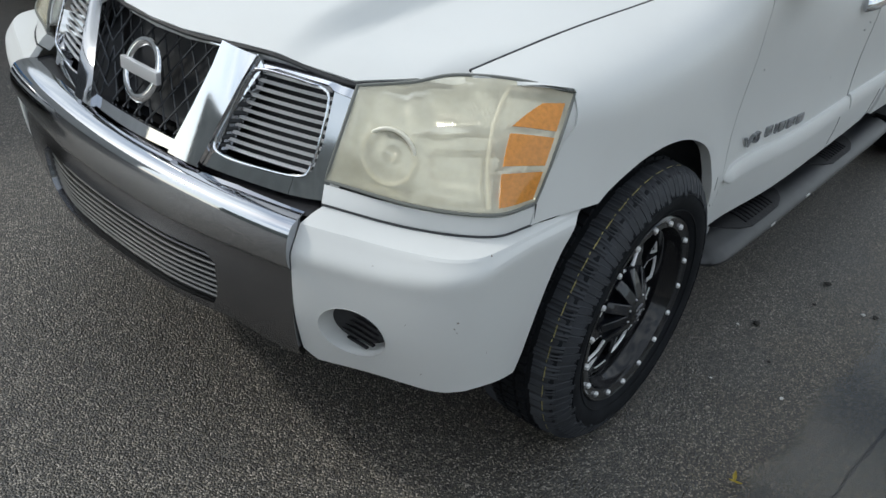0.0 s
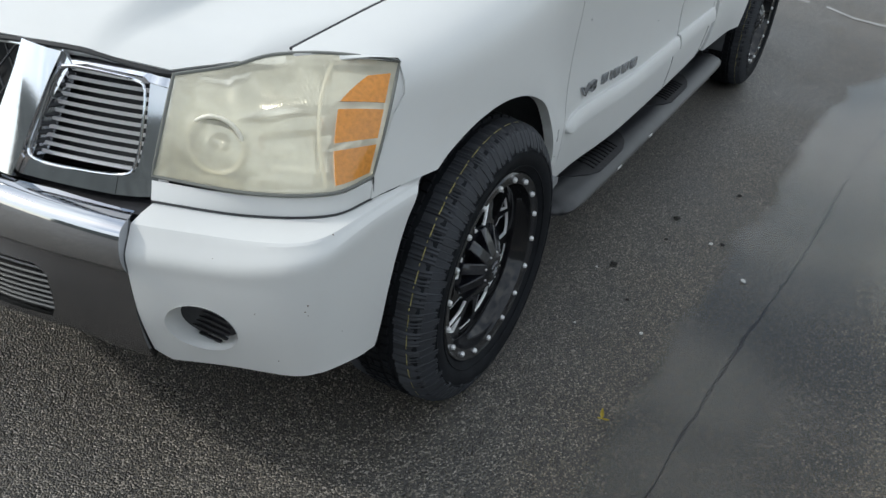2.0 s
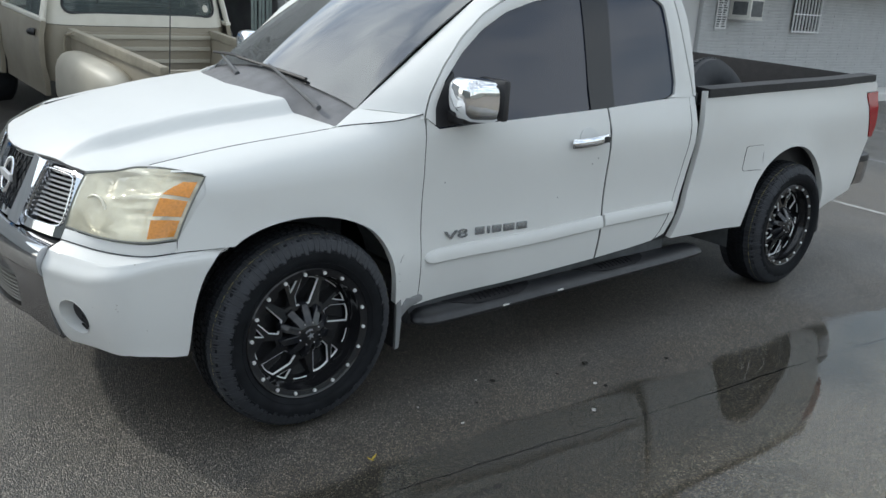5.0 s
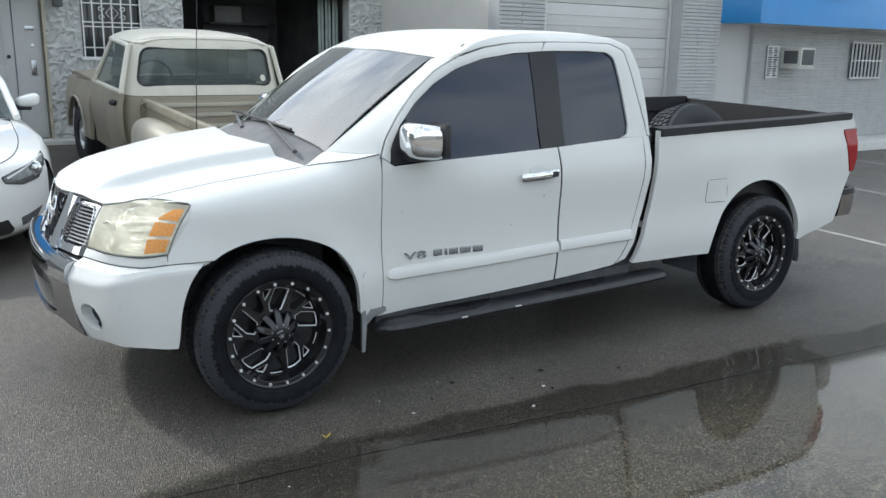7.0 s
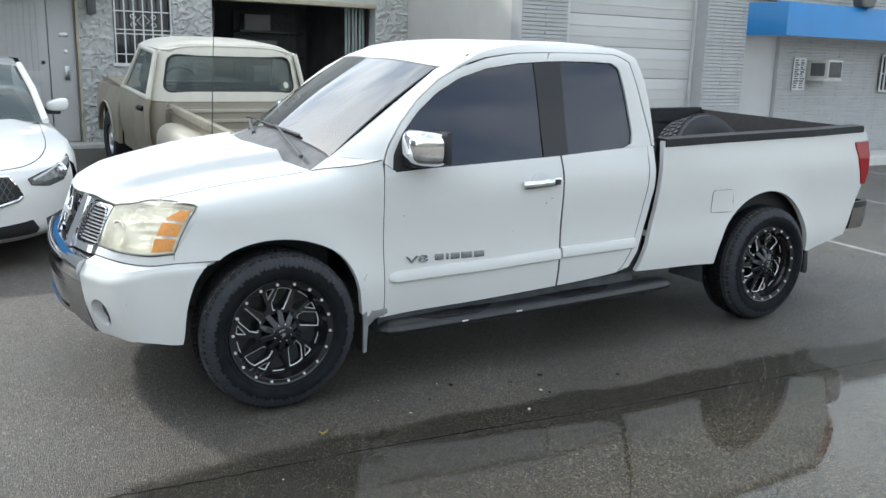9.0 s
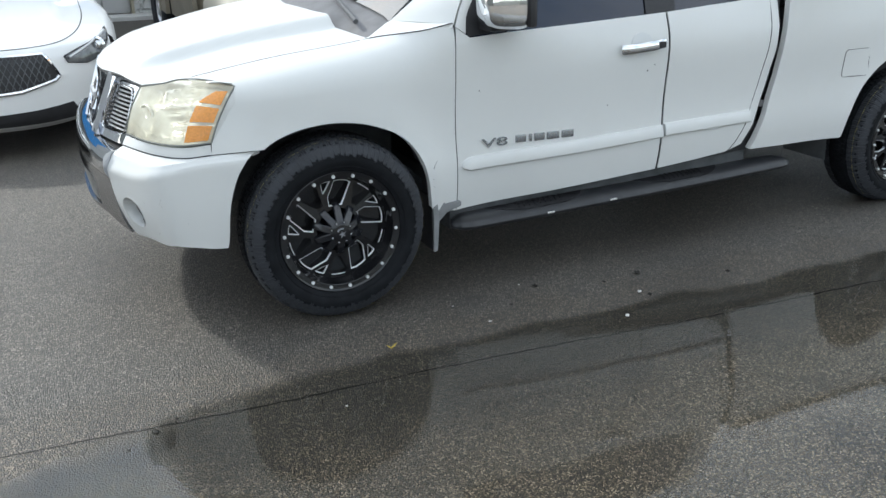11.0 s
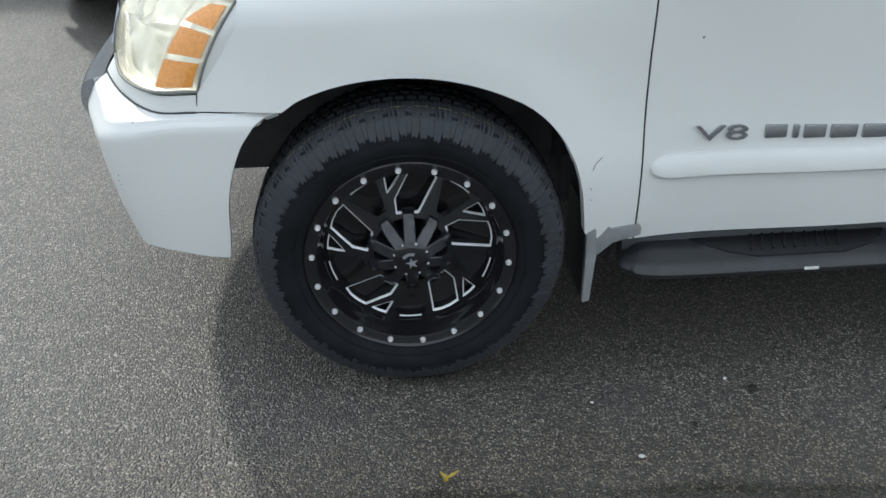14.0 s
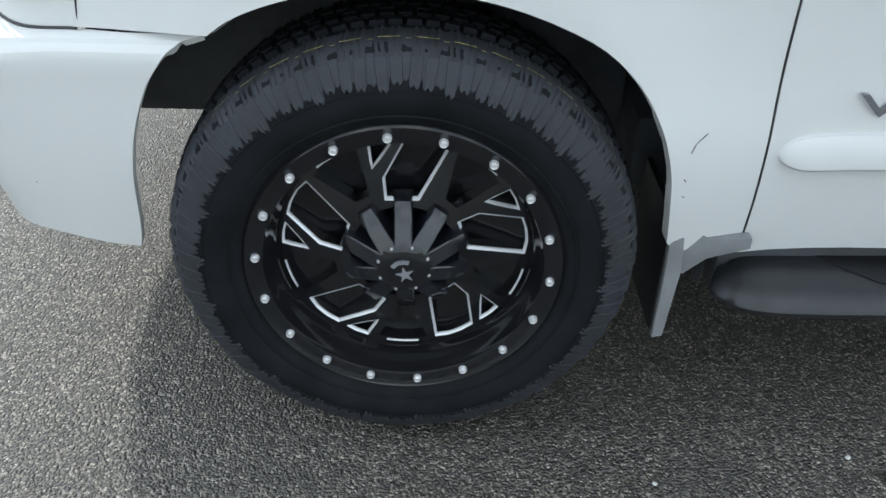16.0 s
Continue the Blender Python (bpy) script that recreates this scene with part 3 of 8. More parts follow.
# bits lying on the wet lot
M_LEAF = mat("yellow_leaf", (0.40, 0.30, 0.04), 0.6, noise_scale=60, noise_amt=0.3)
M_PEBBLE = mat("pale_pebble", (0.62, 0.61, 0.58), 0.7, noise_scale=80, noise_amt=0.15)
M_DEBRIS = mat("dark_debris", (0.02, 0.018, 0.015), 0.8)
bm = bmesh.new()
for ang, ln in ((20, 0.030), (150, 0.02), (250, 0.025)):
    d = Vector((math.cos(radians(ang)), math.sin(radians(ang)), 0))
    s = Vector((-d.y, d.x, 0))
    rows = []
    for i in range(7):
        t = i / 6
        w = 0.006 * math.sin(math.pi * min(1, t * 0.9 + 0.08))
        z = 0.006 + 0.012 * t * t
        rows.append([bm.verts.new(d * ln * t + s * w + Vector((0, 0, z + 0.004))), bm.verts.new(d * ln * t + Vector((0, 0, z))), bm.verts.new(d * ln * t - s * w + Vector((0, 0, z + 0.004)))])
    for a, b in zip(rows, rows[1:]):
        for k in range(2):
            bm.faces.new((a[k], a[k + 1], b[k + 1], b[k]))
leaf = tagged(new("fallen_leaf", as_mesh("fallen_leaf", bm, M_LEAF)), "small curled yellow leaf lying on wet asphalt", "leaf")
leaf.matrix_basis = Matrix.Translation((0.062, -0.37, 0.0))


def bit(name, label, category, material, x, y, r, seed, flat=0.5):
    random.seed(seed)
    bm = bmesh.new()
    bmesh.ops.create_icosphere(bm, subdivisions=2, radius=r)
    sx = random.uniform(0.7, 1.5)
    for v in bm.verts:
        v.co = Vector((v.co.x * sx, v.co.y, v.co.z * flat)) * random.uniform(0.85, 1.15)
    low = min(v.co.z for v in bm.verts)
    ob = tagged(new(name, as_mesh(name, bm, material)), label, category, "bits on the lot")
    ob.matrix_basis = Matrix.Translation((x, y, ground_z(y, x) + 0.003 - low)) @ Matrix.Rotation(random.uniform(0, 3), 4, "Z")


for i, (x, y, r) in enumerate(((1.135, -0.536, 0.009), (1.34, -0.36, 0.010), (0.55, -0.327, 0.006), (0.47, -0.12, 0.005), (-0.25, -0.69, 0.005), (0.86, -0.05, 0.005))):
    bit("pebble", "small pale pebble lying on wet asphalt", "pebble", M_PEBBLE, x, y, r, i)
for i, (x, y, r) in enumerate(((1.463, -0.183, 0.014), (0.923, -0.097, 0.013), (1.37, -0.40, 0.010), (1.25, -0.20, 0.010), (0.72, -0.22, 0.007), (1.9, -0.35, 0.012), (-0.9, -0.55, 0.010), (-1.0, -0.62, 0.007), (-0.82, -0.50, 0.006))):
    bit("debris", "small dark crumb of debris on the asphalt", "debris", M_DEBRIS, x, y, r, 40 + i, 0.35)


# ---- the white pickup truck ----
YC = 0.97
truck = base("pickup_truck", "white extended-cab pickup truck with black off-road wheels and chrome trim", "pickup truck")
ZTOP = [(-0.55, 1.054), (-0.2, 1.119), (0.21, 1.170), (0.62, 1.235)]
YGAP = [(-0.52, 0.283), (-0.2, 0.245), (0.21, 0.212), (0.62, 0.19)]
SIDE = [(0.36, 0.082), (0.43, 0.066), (0.52, 0.051), (0.62, 0.045), (0.72, 0.052), (0.85, 0.05), (1.0, 0.04), (1.1, 0.045), (1.17, 0.068), (1.25, 0.098), (1.5, 0.155), (1.7, 0.205), (1.78, 0.235), (1.84, 0.29), (1.87, 0.36)]


SEAM = [(0.36, 0.604), (0.6, 0.595), (0.9, 0.587), (1.25, 0.587)]


def flare(x, z):
    """Swell of the body round both wheel openings."""
    o = 0.0
    for cx, r in ((0.03, 0.45), (3.53, 0.47)):
        d = math.hypot(x - cx, (z - 0.42) * 0.98) - r
        o += 0.022 * math.exp(-(max(0, d) / 0.09) ** 2)
    return o


def side_y(x, z):
    y = curve_at(SIDE, z) - flare(x, z)
    if x < -0.2:
        y += 0.075 * smooth(-0.2, -0.56, x) * (0.34 + 1.06 * smooth(0.78, 1.05, z))
    y += 0.034 * math.exp(-((x - 0.74) / 0.30) ** 2) * smooth(1.2, 1.05, z)
    if x > 3.9:
        y += 0.05 * smooth(3.9, 4.6, x)
    return y


def side(x, z):
    return Vector((x, side_y(x, z), z))


def fender(x, s):
    if s <= 0.95:
        return side(x, s)
    a = (s - 0.95) / 0.30 * radians(82)
    y0, y1, z1 = side_y(x, 0.95), curve_at(YGAP, x), curve_at(ZTOP, x)
    rolled = Vector((x, lerp(y0, y1, ((1 - math.cos(a)) / (1 - math.cos(radians(82)))) ** 1.6), lerp(0.95, z1, math.sin(a) / math.sin(radians(82)))))
    return rolled.lerp(side(x, lerp(0.95, z1, (s - 0.95) / 0.30)), smooth(0.24, 0.50, x))


def arc(cx, cz, rx, rz, a0, a1, n=18):
    return [(cx + rx * math.cos(radians(lerp(a0, a1, i / n))), cz + rz * math.sin(radians(lerp(a0, a1, i / n)))) for i in range(n + 1)]


LEFT = (0, -1, 0)
ARCH_R = (3.53, 0.42, 0.475, 0.50)

# front fender, over the wheel opening
out = [(-0.370, 1.118), (-0.378, 1.0), (-0.42, 0.92), (-0.488, 0.83), (-0.50, 0.789), (-0.40, 0.789)]
out += [(p.x, p.y) for p in spline([(x, z, 0) for x, z in ((-0.290, 0.793), (-0.255, 0.818), (-0.20, 0.842), (-0.132, 0.86), (-0.06, 0.869), (0.01, 0.87), (0.082, 0.863), (0.154, 0.847), (0.227, 0.821), (0.301, 0.783), (0.362, 0.726), (0.407, 0.655), (0.435, 0.575), (0.449, 0.49), (0.458, 0.425))], 3)] + [(0.475, 0.408), (0.505, 0.396), (curve_at(SEAM, 0.378) - 0.0025, 0.378)] + [(curve_at(SEAM, z) - 0.0025, z) for z in (0.5, 0.62, 0.75, 0.9, 1.05, 1.15, 1.235)] + [(0.50, 1.25), (0.30, 1.25), (0.0, 1.25), (-0.3, 1.25), (-0.50, 1.25), (-0.514, 1.236), (-0.45, 1.185)]
for side_name, mir in (("left", None), ("right", YC)):
    part("front_fender", panel(out, fender, 0.025, 0.05, LEFT, mir), M_WHITE, truck)

# doors: lower skins with an opening line between them
door1 = [(curve_at(SEAM, 0.378) + 0.0025, 0.378), (1.0, 0.40), (1.4, 0.42), (1.735, 0.435), (1.737, 0.8), (1.738, 1.215), (1.3, 1.196), (0.9, 1.18), (0.66, 1.166), (0.597, 1.21)] + [(curve_at(SEAM, z) + 0.0025, z) for z in (1.15, 1.05, 0.9, 0.75, 0.62, 0.5)]
door2 = [(1.749, 0.436), (2.0, 0.452), (2.2, 0.47), (2.30, 0.50), (2.36, 0.60), (2.42, 0.80), (2.460, 1.0), (2.478, 1.25), (2.42, 1.262), (2.3, 1.25), (2.0, 1.232), (1.75, 1.216), (1.749, 0.8)]
doors = {}
for mir in (None, YC):
    for nm, o in (("front_door", door1), ("rear_door", door2)):
        doors[nm, mir] = part(nm, panel(o, side, 0.03, 0.07, LEFT, mir), M_WHITE, truck)

# window frames of the doors and the roof rail
WIN1_IN = [(0.64, 1.185), (0.655, 1.26), (0.72, 1.365), (0.82, 1.475), (0.95, 1.575), (1.1, 1.652), (1.28, 1.705), (1.5, 1.738), (1.70, 1.752)]
WIN1_OUT = [(0.594, 1.215), (0.632, 1.30), (0.72, 1.42), (0.83, 1.535), (0.97, 1.64), (1.12, 1.71), (1.3, 1.762), (1.5, 1.79), (1.735, 1.80)]
WIN2_IN = [(1.70, 1.752), (1.85, 1.757), (2.05, 1.758), (2.2, 1.753), (2.255, 1.72), (2.28, 1.6), (2.30, 1.45), (2.315, 1.33), (2.30, 1.27), (2.25, 1.252)]
WIN2_OUT = [(1.747, 1.80), (1.85, 1.803), (2.05, 1.805), (2.25, 1.80), (2.34, 1.76), (2.38, 1.62), (2.42, 1.45), (2.45, 1.33), (2.458, 1.28), (2.46, 1.252)]
RAIL_OUT = [(0.46, 1.21), (0.52, 1.30), (0.62, 1.415), (0.75, 1.545), (0.90, 1.665), (1.14, 1.738), (1.28, 1.797), (1.5, 1.836), (1.75, 1.852), (2.05, 1.852), (2.28, 1.84), (2.40, 1.79), (2.45, 1.66), (2.475, 1.5), (2.487, 1.35), (2.49, 1.255)]


def band(a, b, n, mir, thick=0.02, out_way=LEFT):
    A = [side(p.x, p.y) for p in resample([(x, z, 0) for x, z in a], n)]
    B = [side(p.x, p.y) for p in resample([(x, z, 0) for x, z in b], n)]
    return ruled(A, B, 4, 0.004, out_way, thick, mir)


for mir in (None, YC):
    part("window_frame", band(WIN1_IN, WIN1_OUT, 40, mir), M_WHITE, doors["front_door", mir])
    part("window_frame", band(WIN2_IN, WIN2_OUT, 40, mir), M_WHITE, doors["rear_door", mir])
    gap = 0.007
    inner = [(x - 0.007, z + 0.006) for x, z in WIN1_OUT[5:]] + [(x + 0.006, z + 0.005) for x, z in WIN2_OUT[1:]]
    part("roof_rail", band(inner, RAIL_OUT[5:], 70, mir, 0.03), M_WHITE, truck)
    # glass, a little behind the skin
    g1 = [(0.64, 1.16)] + WIN1_IN[:-1] + [(1.62, 1.75), (1.62, 1.21), (1.3, 1.19)]
    g2 = [(1.80, 1.755), (2.05, 1.758), (2.2, 1.753), (2.255, 1.72), (2.28, 1.6), (2.30, 1.45), (2.315, 1.33), (2.30, 1.27), (2.25, 1.25), (2.0, 1.225), (1.80, 1.21)]
    pil = [(1.615, 1.75), (1.70, 1.757), (1.81, 1.758), (1.805, 1.5), (1.805, 1.21), (1.7, 1.205), (1.625, 1.20), (1.62, 1.5)]

    def sunk(x, z):
        return side(x, z) + Vector((0, 0.014, 0))

    def sunk2(x, z):
        return side(x, z) + Vector((0, 0.009, 0))
    part("window_glass", panel(g1, sunk, 0.004, 0.12, LEFT, mir), M_GLASS, doors["front_door", mir], "dark tinted window glass")
    part("window_glass", panel(g2, sunk, 0.004, 0.12, LEFT, mir), M_GLASS, doors["rear_door", mir], "dark tinted window glass")
    part("pillar_trim", panel(pil, sunk2, 0.006, 0.12, LEFT, mir), M_PILLAR, doors["rear_door", mir], "black pillar trim")
    # dark joints behind the door seams
    part("door_jamb", panel([(0.55, 0.36), (2.42, 0.45), (2.47, 1.26), (2.36, 1.82), (1.2, 1.78), (0.95, 1.60), (0.62, 1.2)], lambda x, z: side(x, z) + Vector((0, 0.045, 0)), 0.01, 0.2, LEFT, mir), M_BLACK, truck)

# bed side, upright to its rail
def bed_y(x, z):
    return side_y(x, min(z, 1.08)) + 0.016 * smooth(1.08, 1.34, z) + 0.014 * smooth(1.14, 1.19, z) * smooth(2.7, 3.1, x)


def bed_skin(x, z):
    return Vector((x, bed_y(x, z), z))


bed = [(2.528, 1.285), (2.523, 1.1), (2.497, 0.85), (2.450, 0.65), (2.402, 0.52), (2.375, 0.46), (2.6, 0.455), (2.95, 0.45), (3.05, 0.45)]
bed += arc(*ARCH_R, 176, 4, 26) + [(4.05, 0.445), (4.30, 0.485), (4.51, 0.525), (4.60, 0.74), (4.66, 0.898), (4.642, 0.905), (4.588, 1.06), (4.540, 1.222), (4.69, 1.235), (4.69, 1.27), (4.64, 1.333), (3.5, 1.305)]
for mir in (None, YC):
    bs = part("bed_side", panel(bed, bed_skin, 0.03, 0.07, LEFT, mir), M_WHITE, truck)
    rail = [(lerp(2.54, 4.63, i / 19), lerp(1.284, 1.332, i / 19)) for i in range(20)]
    A = resample([Vector((x, bed_y(x, z - 0.06) - 0.010, z - 0.030)) for x, z in rail], 20)
    B = resample([Vector((x, bed_y(x, z - 0.06) - 0.006, z + 0.012)) for x, z in rail], 20)
    C = resample([Vector((x, bed_y(x, z) + 0.085, z + 0.018)) for x, z in rail], 20)
    D = resample([Vector((x, bed_y(x, z) + 0.09, z - 0.10)) for x, z in rail], 20)
    bm = bmesh.new()
    ringsets = list(zip(A, B, C, D))
    vv = [[bm.verts.new(p) for p in q] for q in ringsets]
    for p, q in zip(vv, vv[1:]):
        for k in range(4):
            bm.faces.new((p[k], p[(k + 1) % 4], q[(k + 1) % 4], q[k]))
    bm.faces.new(vv[0])
    bm.faces.new(vv[-1])
    bmesh.ops.bevel(bm, geom=[e for e in bm.edges if e.calc_face_angle(0) > 0.6], offset=0.008, segments=2, affect="EDGES")
    if mir:
        for v in bm.verts:
            v.co.y = 2 * YC - v.co.y
    part("rail_cap", bm, M_RAIL, truck, "black plastic bed rail cap")
    # tail lamp wraps the corner
    tl = [(4.546, 1.218), (4.594, 1.06), (4.647, 0.908), (4.69, 0.905), (4.71, 1.0), (4.70, 1.228)]
    part("tail_lamp", panel(tl, lambda x, z: bed_skin(x, z) + Vector((0, -0.006, 0)), 0.05, 0.05, LEFT, mir), M_RED, truck, "red tail lamp")
    # fuel flap groove on the driver's side only
part("tailgate_liner", box(4.618, 4.633, 0.16, 2 * YC - 0.16, 0.62, 1.33, 0.004), M_RAIL, truck, "black tailgate liner")
part("tailgate", box(4.635, 4.68, 0.16, 2 * YC - 0.16, 0.60, 1.32, 0.012), M_WHITE, truck)
part("bed_floor", box(2.52, 4.63, 0.16, 2 * YC - 0.16, 0.62, 0.66, 0.004), M_BLACK, truck)
part("bed_front_wall", box(2.51, 2.54, 0.14, 2 * YC - 0.14, 0.70, 1.29, 0.006), M_BLACK, truck)
for y0, y1 in ((0.125, 0.16), (2 * YC - 0.16, 2 * YC - 0.125)):
    part("bed_liner", box(2.54, 4.63, y0 + 0.01, y1 + 0.0, 0.66, 1.27, 0.004), M_BLACK, truck, "black bed liner")
# rear bumper
bm = bmesh.new()
pl = [(4.60, 0.105), (4.72, 0.112), (4.84, 0.15), (4.90, 0.26), (4.92, 0.6), (4.925, YC), (4.92, 2 * YC - 0.6), (4.90, 2 * YC - 0.26), (4.84, 2 * YC - 0.15), (4.60, 2 * YC - 0.12)]
A = [Vector((p.x, p.y, 0.55)) for p in spline([(x, y, 0) for x, y in pl], 4)]
B = [Vector((p.x, p.y, 0.72)) for p in spline([(x, y, 0) for x, y in pl], 4)]
part("bumper_pad", ruled([p + Vector((0.004, 0, 0.172)) for p in A], [p + Vector((-0.01, 0, 0.215)) for p in A], 3, 0.0, (1, 0, 0.3), 0.03), M_BLACK, truck, "black step pad on the rear bumper")
part("rear_bumper", ruled([p + Vector((-0.03, 0, 0.01)) for p in A], B, 5, 0.012, (1, 0, 0), 0.03), M_BUMPER, truck, "chrome step bumper")

# hood


def hood(x, y):
    d = abs(y - YC)
    front = -0.80 + 0.11 * (d / 0.55) ** 2.2 if d < 0.62 else -0.80 + 0.11 * (0.62 / 0.55) ** 2.2 + (d - 0.62) * 2.0
    edge = curve_at(ZTOP, x)
    half = YC - curve_at(YGAP, x)
    z = edge + (0.035 + 0.018 * smooth(-0.7, 0.1, x)) * (1 - (d / half) ** 2)
    inner = lerp(0.38, 0.47, smooth(-0.7, 0.2, x))
    z += 0.054 * smooth(inner + 0.032, inner - 0.032, d) * smooth(-0.80, -0.5, x)
    lip = x - front
    if lip < 0.22:
        z -= 0.055 * ((0.22 - max(0, lip)) / 0.22) ** 2.2
    if front > -0.7 and lip < 0.3:
        z = min(z, edge + 0.04)
    return Vector((x, y, z))


edge_l = [(-0.505, 0.292), (-0.56, 0.335), (-0.62, 0.385), (-0.677, 0.44), (-0.705, 0.52), (-0.735, 0.62), (-0.765, 0.74), (-0.79, 0.86)]
out = [(x, y) for x, y in edge_l] + [(-0.797, YC)] + [(x, 2 * YC - y) for x, y in edge_l[::-1]]
rear = [(-0.2, 0.251), (0.0, 0.233), (0.205, 0.217), (0.238, 0.222)]
cowl = [(0.214, 0.33), (0.192, 0.45), (0.140, 0.65), (0.105, YC)]
out += [(x, 2 * YC - y) for x, y in rear] + [(x, 2 * YC - y) for x, y in cowl[:3]] + [cowl[3]] + [(x, y) for x, y in cowl[2::-1]] + [(x, y) for x, y in rear[::-1]]
part("hood", panel(out, hood, 0.025, 0.016, (0, 0, 1)), M_WHITE, truck)

# grey cowl, windshield, roof
W_BOT = [(0.368, 0.276, 1.234), (0.366, 0.37, 1.256), (0.336, 0.60, 1.294), (0.305, YC, 1.332)]
W_TOP = [(1.022, 0.328, 1.704), (0.985, 0.45, 1.718), (0.945, 0.68, 1.735), (0.917, YC, 1.742)]


def both(p):
    return p + [(x, 2 * YC - y, z) for x, y, z in p[-2::-1]]


wb, wt = spline(both(W_BOT), 6), spline(both(W_TOP), 6)
part("windshield", ruled(wb, wt, 10, 0.02, (-1, 0, 0.6), 0.005), M_WINDSHIELD, truck, "sloping windshield glass reflecting clouds")
hb = [hood(x, y) + Vector((0.012, 0, -0.018)) for x, y in [(0.236, 0.226)] + cowl]
hb = spline(both([tuple(p) for p in hb]), 5)
wlow = [p + Vector((0.02, 0, -0.004)) for p in wb]
n = 50
part("cowl", ruled(resample(hb, n), resample(wlow, n), 4, 0.006, (0, 0, 1), 0.02), M_COWL, truck, "faded grey plastic cowl below the windshield")


ROOF_EDGE = [(0.90, 1.60), (1.02, 1.672), (1.1, 1.718), (1.2, 1.764), (1.28, 1.796), (1.5, 1.835), (1.75, 1.852), (2.05, 1.852), (2.28, 1.84), (2.40, 1.795), (2.47, 1.73)]
ROOF_CROWN = [(0.917, 1.744), (1.05, 1.786), (1.2, 1.822), (1.35, 1.850), (1.6, 1.872), (1.83, 1.880), (2.2, 1.882), (2.47, 1.855)]


def roof(x, y):
    e, c = curve_at(ROOF_EDGE, x), curve_at(ROOF_CROWN, x)
    d = abs(y - YC) / (YC - side_y(x, e))
    return Vector((x, y, e + (c - e) * (1 - min(1.1, d) ** 2.4)))


top_l = [(p.x - 0.0, p.y) for p in wt]
out = [(x + 0.004, y) for x, y in top_l] + [(x, 2 * YC - side_y(x, curve_at(ROOF_EDGE, x)) - 0.002) for x in (1.06, 1.1, 1.14, 1.2, 1.28, 1.4, 1.5, 1.62, 1.75, 1.9, 2.05, 2.17, 2.28, 2.36, 2.42)] + [(2.455, 2 * YC - 0.42), (2.47, YC), (2.455, 0.42)] + [(x, side_y(x, curve_at(ROOF_EDGE, x)) + 0.002) for x in (2.42, 2.36, 2.28, 2.17, 2.05, 1.9, 1.75, 1.62, 1.5, 1.4, 1.28, 1.2, 1.14, 1.1, 1.06)]
part("roof", panel(out, roof, 0.014, 0.06, (0, 0, 1)), M_WHITE, truck)
# pillars beside the windshield and the painted corners at their feet
for mir in (None, YC):
    A = resample([(0.370, 0.272, 1.236), (0.72, 0.302, 1.485), (0.95, 0.322, 1.646), (1.025, 0.316, 1.704), (1.14, side_y(1.14, 1.737), 1.737)], 24)
    B = [side(p.x, p.y) for p in resample([(x - 0.007, z + 0.006, 0) for x, z in WIN1_OUT[:6]] + [(1.14, 1.724, 0)], 24)]
    part("windshield_pillar", ruled(A, B, 6, 0.008, (-0.5, -0.6, 0.6), 0.02, mir), M_WHITE, truck)
    A = [fender(lerp(0.236, 0.584, i / 16), 1.25) + Vector((0, 0, 0.004)) for i in range(17)]
    B = resample([(0.238, 0.226, 1.172), (0.30, 0.250, 1.203), (0.368, 0.274, 1.238), (0.586, side_y(0.586, 1.222) + 0.002, 1.224)], 17)
    part("pillar_foot", ruled(A, B, 3, 0.003, (0, 0, 1), 0.02, mir), M_WHITE, truck)
# dark rockers below the doors
for y0, y1 in ((0.13, 0.19), (2 * YC - 0.19, 2 * YC - 0.13)):
    part("rocker", box(0.58, 2.42, y0, y1, 0.27, 0.47, 0.02), M_WELL, truck, "dark rocker behind the running board")
# cab back wall and rear window
part("cab_back", prism([(0.13, 0.6), (2 * YC - 0.13, 0.6), (2 * YC - 0.13, 1.2), (2 * YC - 0.27, 1.69), (2 * YC - 0.40, 1.76), (0.40, 1.76), (0.27, 1.69), (0.13, 1.2)], 2.43, 2.465, "x", 0.01), M_WHITE, truck)
part("cab_floor", box(0.5, 2.45, 0.16, 2 * YC - 0.16, 0.50, 0.56, 0.01), M_BLACK, truck)
part("dashboard", prism([(0.33, 1.16), (0.62, 1.20), (0.80, 1.16), (0.86, 1.02), (0.80, 0.80), (0.40, 0.80)], 0.20, 2 * YC - 0.20, "y", 0.03), M_BLACK, truck, "dark dashboard behind the windshield")

# dark gaps at the panel seams
for mir in (None, YC):
    sgn = 1 if mir is None else -1

    def flipped(p):
        return p if mir is None else Vector((p.x, 2 * YC - p.y, p.z))
    for x, z0, z1 in ((None, 0.38, 1.214), (1.743, 0.437, 1.216)):
        part("seam", tube([flipped(side(x or curve_at(SEAM, lerp(z0, z1, i / 20)), lerp(z0, z1, i / 20)) + Vector((0, 0.0035, 0))) for i in range(21)], 0.0033, 6), M_BLACK, truck, "thin dark gap between two panels")
    rear_edge = [(2.20, 0.465), (2.245, 0.50), (2.305, 0.60), (2.365, 0.80), (2.405, 1.0), (2.428, 1.25)]
    part("seam", tube([flipped(side(p.x, p.y) + Vector((0, 0.001, 0))) for p in resample([(x, z, 0) for x, z in rear_edge], 24)], 0.0026, 6), M_BLACK, truck, "thin dark gap behind the rear door")
    part("seam", tube([flipped(Vector((x, curve_at(YGAP, x) + 0.004, curve_at(ZTOP, x) - 0.002))) for x in [lerp(-0.50, 0.205, i / 24) for i in range(25)]], 0.0038, 6), M_BLACK, truck, "thin dark gap between hood and fender")
front_gap = [hood(x + 0.004, y) + Vector((0.0, 0, -0.010)) for x, y in edge_l]
